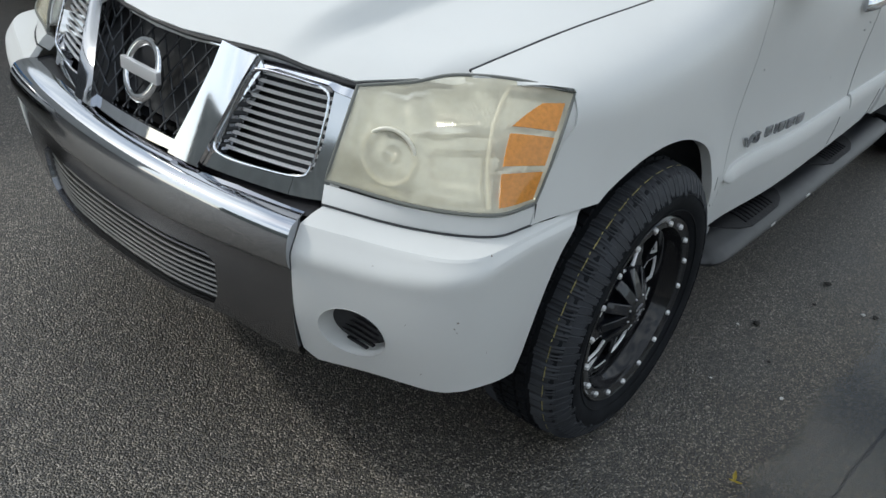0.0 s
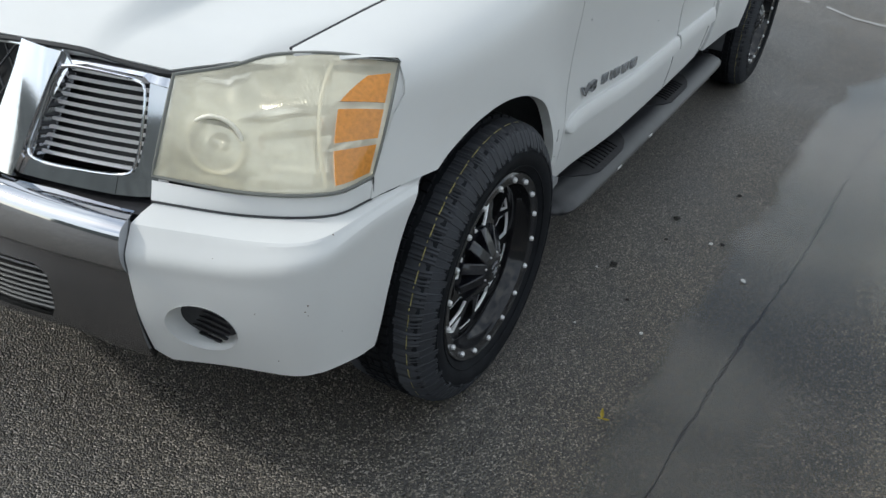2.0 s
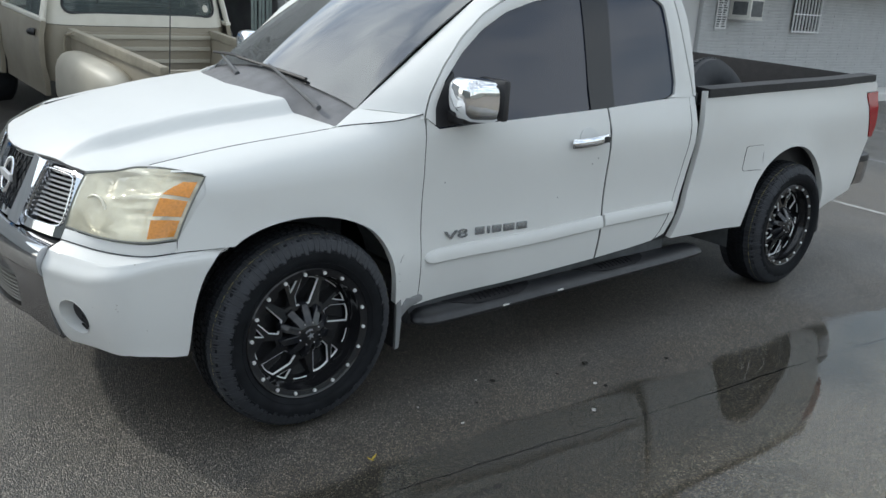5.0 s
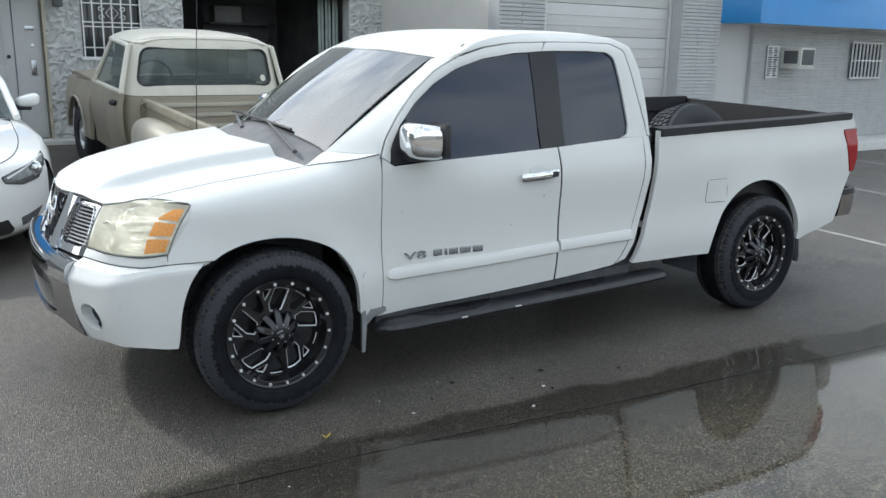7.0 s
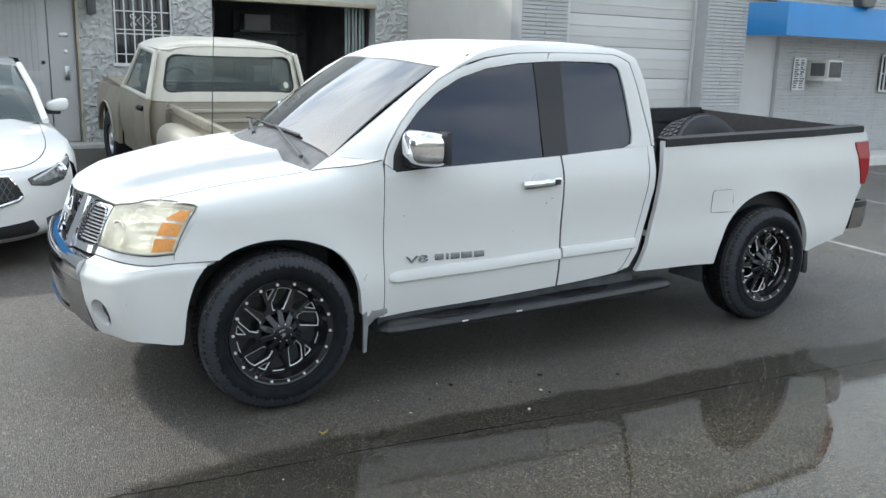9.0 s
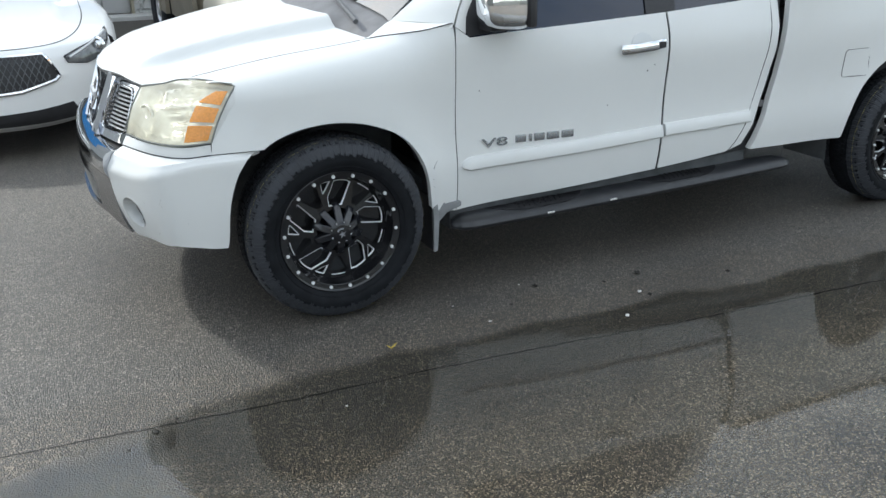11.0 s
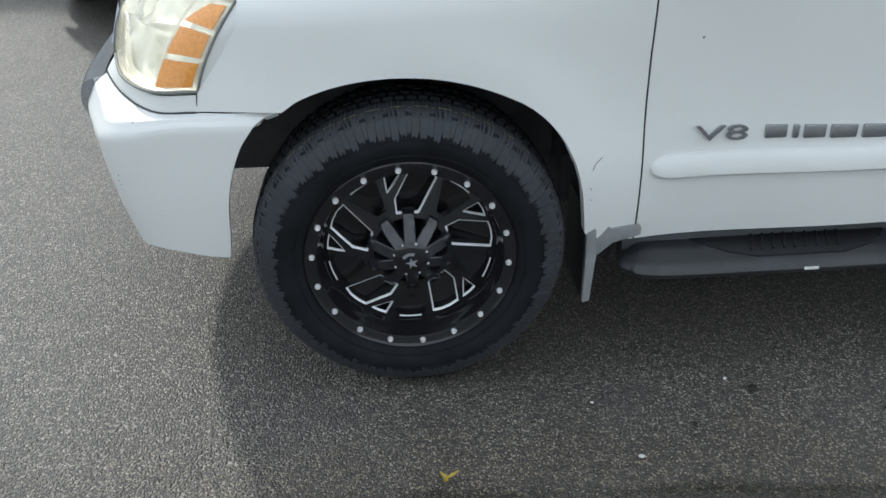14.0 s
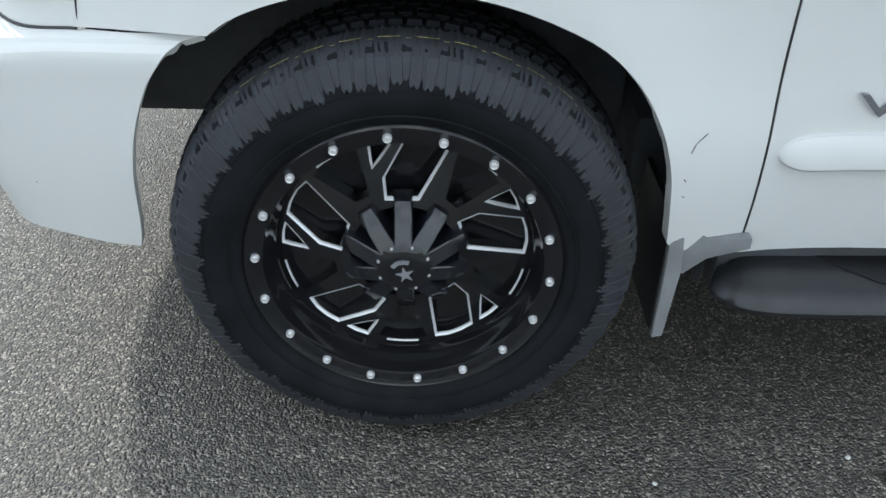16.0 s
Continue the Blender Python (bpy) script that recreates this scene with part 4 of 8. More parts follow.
front_gap += [Vector((p.x, 2 * YC - p.y, p.z)) for p in front_gap[::-1]]
part("seam", tube(spline([tuple(p) for p in front_gap], 3), 0.0065, 6), M_BLACK, truck, "dark gap below the hood's front edge")

for mir in (None, YC):
    pts = [fender(lerp(0.245, 0.584, i / 16), 1.25) + Vector((0, 0.001, 0.0015)) for i in range(17)]
    part("seam", tube([p if mir is None else Vector((p.x, 2 * YC - p.y, p.z)) for p in pts], 0.0026, 6), M_BLACK, truck, "thin dark gap above the fender")


# ---- front end: bumper, lamps, grille ----
BP = [(-0.315, 0.050), (-0.46, 0.053), (-0.60, 0.056), (-0.675, 0.067), (-0.722, 0.104), (-0.756, 0.17), (-0.80, 0.285), (-0.846, 0.41), (-0.874, 0.56), (-0.890, 0.72), (-0.898, 0.86), (-0.90, YC)]
BPS = spline([(x, y, 0) for x, y in BP], 10)
BPS = BPS + [Vector((p.x, 2 * YC - p.y, 0)) for p in BPS[-2::-1]]
BL = [0.0]
for p, q in zip(BPS, BPS[1:]):
    BL.append(BL[-1] + (q - p).length)


def on_bumper(s):
    i = 1
    while i < len(BL) - 1 and BL[i] < s:
        i += 1
    w = (s - BL[i - 1]) / (BL[i] - BL[i - 1])
    p = BPS[i - 1].lerp(BPS[i], w)
    a, b = BPS[max(0, i - 3)], BPS[min(len(BPS) - 1, i + 2)]
    d = (b - a).normalized()
    return p, Vector((-d.y, d.x, 0)) * (1 if (-d.y * (p.x - 1) + d.x * (p.y - YC)) > 0 else -1)


def flip(bm, mir):
    if mir is not None:
        for v in bm.verts:
            v.co.y = 2 * mir - v.co.y
    return bm


def s_at_y(y):
    """Length along the bumper's plan to the place where it passes y."""
    for i in range(1, len(BPS)):
        if BPS[i].y >= y and BPS[i].x < -0.7:
            w = (y - BPS[i - 1].y) / (BPS[i].y - BPS[i - 1].y)
            return BL[i - 1] + (BL[i] - BL[i - 1]) * w
    return BL[-1]


PROF_W = [(0.36, -0.082), (0.40, -0.058), (0.44, -0.041), (0.50, -0.020), (0.55, -0.006), (0.61, 0.005), (0.66, 0.011), (0.700, 0.0135), (0.735, -0.009), (0.765, -0.024), (0.78, -0.035), (0.80, -0.085)]
PROF_WZ = [(0.36, 0.368), (0.40, 0.40), (0.70, 0.702), (0.735, 0.744), (0.765, 0.778), (0.78, 0.789), (0.80, 0.807)]
PROF_SZ = [(0.36, 0.368), (0.40, 0.40), (0.60, 0.615), (0.70, 0.752), (0.735, 0.772), (0.765, 0.784), (0.80, 0.791)]
PROF_S = [(0.36, -0.022), (0.42, -0.014), (0.55, 0.0), (0.66, 0.006), (0.700, 0.007), (0.735, -0.005), (0.765, -0.011), (0.78, -0.02), (0.80, -0.045)]
PROF_C = [(0.36, -0.075), (0.42, -0.038), (0.50, -0.013), (0.60, 0.001), (0.645, 0.005), (0.655, 0.009), (0.665, 0.018), (0.685, 0.027), (0.70, 0.0295), (0.715, 0.028), (0.73, 0.023), (0.745, 0.014), (0.76, -0.001), (0.78, -0.022), (0.80, -0.042)]
PROF_CZ = [(0.36, 0.36), (0.66, 0.66), (0.70, 0.708), (0.73, 0.745), (0.745, 0.758), (0.76, 0.765), (0.78, 0.769), (0.80, 0.770)]


LB = [(-0.765, 0.420, 0.834), (-0.690, 0.235, 0.829), (-0.592, 0.113, 0.829), (-0.487, 0.083, 0.835)]


S_CH = s_at_y(0.416)


def strip_low(u):
    """Lower edge of the painted strip below the lamp, from its front end (0) to its rear end (1)."""
    k = smooth(0.4, 0.0, u)
    return Vector(along(LB, u)) + Vector((-0.007 - 0.016 * k, -0.004 - 0.012 * k, -0.047 + 0.008 * k))


def bumper_white(s, v):
    if v <= 0.745:
        return bumper_skin(s, v)
    # the top facet runs up to the strip, and behind it to the fender
    p, n = on_bumper(s)
    u = (S_CH - s) / (S_CH - 0.175)
    top = strip_low(max(0.0, min(1.0, u))) + Vector((0, 0, -0.0035))
    if u > 1:
        top = Vector((p.x, lerp(top.y, p.y + 0.016, smooth(1.0, 1.12, u)), top.z))
    return bumper_skin(s, 0.745).lerp(top, (v - 0.745) / 0.055)


def bumper_skin(s, v):
    p, n = on_bumper(s)
    o = curve_at(PROF_W, v)
    k = smooth(0.20, 0.60, s)
    o = lerp(curve_at(PROF_S, v), o, k)
    return Vector((p.x + n.x * o, p.y + n.y * o, lerp(curve_at(PROF_SZ, v), curve_at(PROF_WZ, v), k)))


def bumper_chrome(s, v):
    p, n = on_bumper(s)
    o = curve_at(PROF_C, v) + 0.045 * smooth(0.41, 0.80, YC - abs(p.y - YC)) * smooth(0.72, 0.56, v)
    return Vector((p.x + n.x * o, p.y + n.y * o, curve_at(PROF_CZ, v)))


front_bumper = part("front_bumper", ruled([Vector((-0.60, 0.35, 0.45)), Vector((-0.78, YC, 0.5)), Vector((-0.60, 2 * YC - 0.35, 0.45))], [Vector((-0.60, 0.35, 0.68)), Vector((-0.78, YC, 0.68)), Vector((-0.60, 2 * YC - 0.35, 0.68))], 2, 0, (-1, 0, 0), 0.02), M_BLACK, truck, "chrome front bumper with white corner covers")
# white corner with the round fog lamp pocket
S_F = s_at_y(0.287)
FR_S, FR_V, FV = 0.078, 0.066, 0.533
edge = [(0.140, 0.372), (0.142, 0.46), (0.140, 0.54), (0.128, 0.62), (0.100, 0.685), (0.055, 0.742), (0.005, 0.775), (0.0, 0.80)]


def half_hole(up):
    return [(S_F + FR_S * math.cos(a), FV + FR_V * math.sin(a) * (1 if up else -1)) for a in [math.pi * i / 16 for i in range(17)]]


REAR = [(p.x, p.y) for p in spline([(-0.012, 0.80, 0), (0.004, 0.770, 0), (0.046, 0.705, 0), (0.086, 0.660, 0), (0.116, 0.606, 0), (0.134, FV, 0), (0.141, 0.46, 0), (0.150, 0.388, 0)], 6)]
lower = [(0.134, FV), (0.138, 0.50), (0.141, 0.46), (0.146, 0.42), (0.153, 0.390), (0.20, 0.396), (0.28, 0.414), (0.36, 0.428), (0.44, 0.424), (S_CH - 0.10, 0.406), (S_CH - 0.04, 0.400), (S_CH - 0.004, 0.43), (S_CH - 0.002, FV)] + half_hole(False)
upper = [(0.134, FV)] + half_hole(True)[::-1] + [(S_CH - 0.002, FV), (S_CH - 0.002, 0.775), (S_CH - 0.006, 0.80)] + [p for p in REAR if p[1] > FV + 0.004]
hole_rim = [bumper_white(*p) for p in half_hole(True)] + [bumper_white(*p) for p in half_hole(False)[-2:0:-1]]
fc = sum(hole_rim, Vector()) / len(hole_rim)
for mir in (None, YC):
    corner = part("corner_cover", panel([lower, upper], bumper_white, 0.012, 0.013, (-1, -1, 0), mir, vstep=0.0075), M_WHITE, truck, "white painted bumper corner cover", 13)
    bm = bmesh.new()
    rings = []
    for k, (sh, dp) in enumerate(((1.0, -0.002), (0.96, 0.008), (0.92, 0.022), (0.88, 0.038), (0.87, 0.044))):
        rings.append([bm.verts.new(fc + Vector((dp, 0.30 * dp, -0.05 * dp)) + (p - fc) * sh) for p in hole_rim])
    for a, b in zip(rings, rings[1:]):
        for i in range(len(a)):
            j = (i + 1) % len(a)
            bm.faces.new((a[i], a[j], b[j], b[i]))
    cup = [v.co.copy() for v in rings[-1]]
    if mir:
        for v in bm.verts:
            v.co.y = 2 * YC - v.co.y
    part("fog_pocket", bm, M_WHITE, corner)
    # dark ribbed blank in the bottom of the pocket
    bm = bmesh.new()
    c2 = sum(cup, Vector()) / len(cup)
    bm.faces.new([bm.verts.new(p) for p in cup])
    zz = [p.z for p in cup]
    if mir:
        for v in bm.verts:
            v.co.y = 2 * YC - v.co.y
    part("fog_blank", bm, M_BLACK, corner, "dark ribbed fog lamp blank")
    for i in range(7):
        z = lerp(min(zz), max(zz), (i + 0.8) / 7.6)
        half = 0.058 * math.sqrt(max(0.02, 1 - ((z - c2.z) / 0.053) ** 2))
        part("rib", flip(box(c2.x - 0.012, c2.x - 0.004, c2.y - half, c2.y + half, z - 0.002, z + 0.002), mir), M_BLACK, corner)

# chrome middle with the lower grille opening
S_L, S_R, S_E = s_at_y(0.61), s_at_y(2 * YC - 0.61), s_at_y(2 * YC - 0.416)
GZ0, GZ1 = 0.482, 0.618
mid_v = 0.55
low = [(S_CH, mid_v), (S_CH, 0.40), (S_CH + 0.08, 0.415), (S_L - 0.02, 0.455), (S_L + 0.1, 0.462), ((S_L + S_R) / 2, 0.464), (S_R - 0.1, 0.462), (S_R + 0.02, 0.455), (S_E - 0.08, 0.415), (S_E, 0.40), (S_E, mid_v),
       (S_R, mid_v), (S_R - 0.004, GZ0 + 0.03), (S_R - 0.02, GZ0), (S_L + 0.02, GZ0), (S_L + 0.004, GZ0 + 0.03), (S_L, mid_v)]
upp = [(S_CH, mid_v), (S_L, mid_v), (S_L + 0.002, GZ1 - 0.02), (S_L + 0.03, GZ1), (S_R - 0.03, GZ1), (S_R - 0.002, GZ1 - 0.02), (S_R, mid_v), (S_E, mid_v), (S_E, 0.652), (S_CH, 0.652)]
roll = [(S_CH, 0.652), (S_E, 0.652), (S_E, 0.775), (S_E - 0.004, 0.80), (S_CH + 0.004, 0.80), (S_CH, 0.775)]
# lower face coloured darker than the roll, for the asphalt it would mirror
part("chrome_face", panel([low, upp], bumper_chrome, 0.03, 0.03, (-1, 0, 0), vstep=0.012), M_BUMPER, front_bumper, "dull chrome bumper face with a dark reflection put into its colour")
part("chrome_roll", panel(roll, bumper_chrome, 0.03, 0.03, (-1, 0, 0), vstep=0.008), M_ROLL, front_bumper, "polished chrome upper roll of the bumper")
bm = bmesh.new()
A = [bumper_chrome(lerp(S_L - 0.02, S_R + 0.02, i / 20), GZ0 - 0.01) + Vector((0.045, 0, 0)) for i in range(21)]
B = [bumper_chrome(lerp(S_L - 0.02, S_R + 0.02, i / 20), GZ1 + 0.01) + Vector((0.045, 0, 0)) for i in range(21)]
lower_grille = part("lower_grille", ruled(A, B, 2, 0, (-1, 0, 0), 0.005), M_BLACK, truck, "lower billet grille with thin bars")
for k in range(9):
    z = lerp(GZ0 + 0.008, GZ1 - 0.006, k / 8)
    path = [bumper_chrome(lerp(S_L - 0.004, S_R + 0.004, i / 16), z) + Vector((0.022, 0, 0)) for i in range(17)]
    part("bar", tube(path, 0.0048, 6, flat=((0, 0, 1), 0.8)), M_DARKSLAT, lower_grille)
# dark filler between bumper and grille
A = [bumper_chrome(lerp(S_CH - 0.02, S_E + 0.02, i / 30), 0.80) + Vector((0.004, 0, -0.010)) for i in range(31)]
B = [p + Vector((0.13, 0, 0.012)) for p in A]
part("filler_panel", ruled(A, B, 2, 0, (0, 0, 1), 0.01), M_BLACK, front_bumper, "dark filler between bumper and grille")

# headlamps
LT = [(-0.683, 0.425, 1.020), (-0.600, 0.352, 1.036), (-0.512, 0.283, 1.056), (-0.369, 0.106, 1.044)]
LAMP_BOW = fender(-0.45, 1.185) - Vector(LT[2]).lerp(Vector(LT[3]), 0.43)


def lamp(w, v, inset=0.0):
    b, t = along(LB, w), along(LT, w)
    ww = math.sin(math.pi * min(1, max(0, w)))
    t = t + 0.62 * LAMP_BOW * math.sin(math.pi * min(1, max(0, 3 * w - 2)))
    o = Vector((-0.72, -0.65, 0.15)).normalized()
    return b.lerp(t, v) + o * (0.016 * 4 * v * (1 - v) + 0.012 * ww - inset)


M_REFLECT = mat("lamp_reflector", (0.82, 0.82, 0.80), 0.12, 0.9, noise_scale=25, noise_amt=0.12)
M_LAMPBODY = mat("lamp_housing", (0.72, 0.71, 0.66), 0.2, 0.85, noise_scale=20, noise_amt=0.15)
M_BEZEL = mat("pale_lamp_bezel", (0.72, 0.69, 0.58), 0.35)
M_SEAL = mat("lamp_seal", (0.16, 0.165, 0.15), 0.6)
# the reflectors' edges as the lens shows them: low beam bowl, turn lamp, high beam
for mir in (None, YC):
    rows, cols = 40, 240

    def depth(w, v):
        """How far the moulded reflectors lie behind the lens."""
        d = 0.046 + 0.004 * math.sin(9 * w + 4 * v)
        up = smooth(0.40, 0.48, w) * smooth(0.80, 0.76, w) * smooth(0.55, 0.60, v) * smooth(0.97, 0.90, v)
        d += up * (-0.012 + 0.016 * math.sin(math.pi * min(1, max(0, (v - 0.56) / 0.4))) + 0.0016 * math.sin((w + 0.10 * v * v) * 380))
        down = smooth(0.38, 0.44, w) * smooth(0.76, 0.70, w) * smooth(0.06, 0.12, v) * smooth(0.55, 0.50, v)
        d += down * (0.020 * math.sin(math.pi * min(1, max(0, (v - 0.08) / 0.45))) - 0.016 * smooth(0.44, 0.74, w) + 0.004 * math.sin(v * 40))
        d -= 0.022 * math.exp(-((v - 0.565) / 0.022) ** 2) * smooth(0.30, 0.42, w) * smooth(0.80, 0.74, w)
        d += 0.006 * math.sin(30 * w) * smooth(0.40, 0.30, w) * smooth(0.55, 0.7, v)
        return 0.006 + (d - 0.006) * smooth(0.02, 0.085, v) * smooth(0.02, 0.05, w) * smooth(0.99, 0.97, w)
    bm = bmesh.new()
    g = [[bm.verts.new(lamp(lerp(0.02, 0.99, i / cols), lerp(0.02, 0.98, j / rows), depth(lerp(0.02, 0.99, i / cols), lerp(0.02, 0.98, j / rows)))) for i in range(cols + 1)] for j in range(rows + 1)]
    for j in range(rows):
        for i in range(cols):
            bm.faces.new((g[j][i], g[j][i + 1], g[j + 1][i + 1], g[j + 1][i]))
    headlamp = part("headlamp", flip(bm, mir), M_LAMPBODY, truck, "large headlamp with yellowed hazy lens")
    # lens
    bm = bmesh.new()
    g = [[bm.verts.new(lamp(i / 32, j / 14)) for i in range(33)] for j in range(15)]
    for j in range(14):
        for i in range(32):
            bm.faces.new((g[j][i], g[j][i + 1], g[j + 1][i + 1], g[j + 1][i]))
    part("lens", flip(bm, mir), M_LENS, headlamp, "yellowed hazy plastic lens").visible_shadow = False
    rim = [lamp(i / 20, 0, 0.001) for i in range(21)] + [lamp(1, i / 8, 0.001) for i in range(1, 9)] + [lamp(1 - i / 20, 1, 0.001) for i in range(1, 21)] + [lamp(0, 1 - i / 8, 0.001) for i in range(1, 8)]
    part("seal", flip(tube(rim, 0.004, 6, True), mir), M_SEAL, headlamp, "dark rubber seal")

    def bowl(c, axis, r, depth, seg=28):
        bm = bmesh.new()
        q = Vector(axis).to_track_quat("Z", "Y").to_matrix()
        rings = []
        for k in range(7):
            a = k / 6 * math.pi / 2
            rings.append([bm.verts.new(Vector(c) + q @ Vector(((r - 0.004 * (i % 2)) * math.cos(a) * math.cos(2 * math.pi * i / seg), (r - 0.004 * (i % 2)) * math.cos(a) * math.sin(2 * math.pi * i / seg), -depth * math.sin(a)))) for i in range(seg)] if k < 6 else [bm.verts.new(Vector(c) + q @ Vector((0, 0, -depth)))])
        for a, b in zip(rings[:5], rings[1:6]):
            for i in range(seg):
                bm.faces.new((a[i], a[(i + 1) % seg], b[(i + 1) % seg], b[i]))
        for i in range(seg):
            bm.faces.new((rings[5][i], rings[5][(i + 1) % seg], rings[6][0]))
        return bm
    ax = (-0.93, -0.33, 0.08)
    c = lamp(0.22, 0.36, 0.022)
    part("low_beam", flip(bowl(c, ax, 0.056, 0.038, 56), mir), M_REFLECT, headlamp, "round low beam reflector")
    ring = [c + Vector(ax).to_track_quat("Z", "Y").to_matrix() @ Vector((0.058 * math.cos(a), 0.058 * math.sin(a), 0.003)) for a in [2 * math.pi * i / 28 for i in range(28)]]
    part("bezel", flip(tube(ring, 0.0045, 8, True), mir), M_BEZEL, headlamp)
    ball = lathe([(0.0001, 0.022), (0.010, 0.020), (0.016, 0.013), (0.019, 0.004), (0.019, -0.008)], 20, "z")
    q = Vector(ax).to_track_quat("Z", "Y").to_matrix().to_4x4()
    bmesh.ops.transform(ball, matrix=Matrix.Translation(c - Vector(ax) * 0.012) @ q, verts=ball.verts)
    part("bulb_shield", flip(ball, mir), M_REFLECT, headlamp)
    # divider ridge in front of the amber blocks
    ridge = [lamp(lerp(0.655, 0.80, (j / 14) ** 1.6), lerp(0.02, 0.93, j / 14), 0.018) for j in range(15)]
    part("divider", flip(tube(ridge, 0.0042, 8), mir), M_BEZEL, headlamp)
    for v0, v1, wa, wb_, wc, wd in ((0.05, 0.30, 0.705, 0.962, 0.968, 0.74), (0.355, 0.60, 0.75, 0.968, 0.972, 0.79), (0.655, 0.90, 0.80, 0.972, 0.976, 0.90)):
        bm = bmesh.new()
        g = [[bm.verts.new(lamp(lerp(lerp(wa, wd, j / 6), lerp(wb_, wc, j / 6), i / 6), lerp(v0, v1, j / 6) - (0.04 * (1 - i / 6) * (j / 6) if v1 > 0.8 else 0), -0.0015)) for i in range(7)] for j in range(7)]
        for j in range(6):
            for i in range(6):
                bm.faces.new((g[j][i], g[j][i + 1], g[j + 1][i + 1], g[j + 1][i]))
        bm.normal_update()
        thicken(bm, 0.006, 0.002)
        part("amber_block", flip(bm, mir), M_AMBER, headlamp, "amber turn signal block")
    # painted returns that close the fender to the lamp
    A = [lamp(1, i / 12, 0.003) for i in range(13)]
    B = [fender(p.x, p.y) for p in resample([(-0.488, 0.83, 0), (-0.42, 0.92, 0), (-0.378, 1.0, 0), (-0.370, 1.118, 0)], 13)]
    B = [p + Vector((0.012, 0.004, 0)) for p in B]
    part("fender_return", flip(ruled(A, B, 2, 0.0, (0, -1, 0), 0.01), mir), M_WHITE, headlamp)
    A = [lamp(lerp(0.66, 1.0, i / 12), 1, 0.003) for i in range(13)]
    B = [fender(p.x, p.y) for p in resample([(-0.514, 1.236, 0), (-0.45, 1.185, 0), (-0.370, 1.118, 0)], 13)]
    part("fender_return", flip(ruled(A, B, 2, 0.0, (0, 0, 1), 0.01), mir), M_WHITE, headlamp)
    # white strip below the lamp
    A = [Vector(along(LB, i / 20)) + Vector((-0.003, -0.001, -0.008)) for i in range(21)]
    B = [strip_low(i / 20) for i in range(21)]
    part("lamp_filler", flip(ruled(A, B, 4, 0.001, (-1, -1, 0), 0.03), mir), M_WHITE, truck, "white strip below the headlamp")
    part("seam", flip(tube([p + Vector((-0.0015, -0.0015, -0.002)) for p in B], 0.0024, 5), mir), M_BLACK, truck, "thin dark gap above the bumper")
    part("seam", flip(tube([A[-1] + Vector((0.002, -0.002, 0.006)), B[-1] + Vector((0.002, -0.002, 0))], 0.0018, 5), mir), M_BLACK, truck, "thin dark gap beside the fender")


# grille: chrome surround, mesh and side vents
def grille(y, z):
    return Vector((-0.862 + 0.105 * (abs(y - YC) / 0.55) ** 2 + (z - 0.8) * 0.36, y, z))


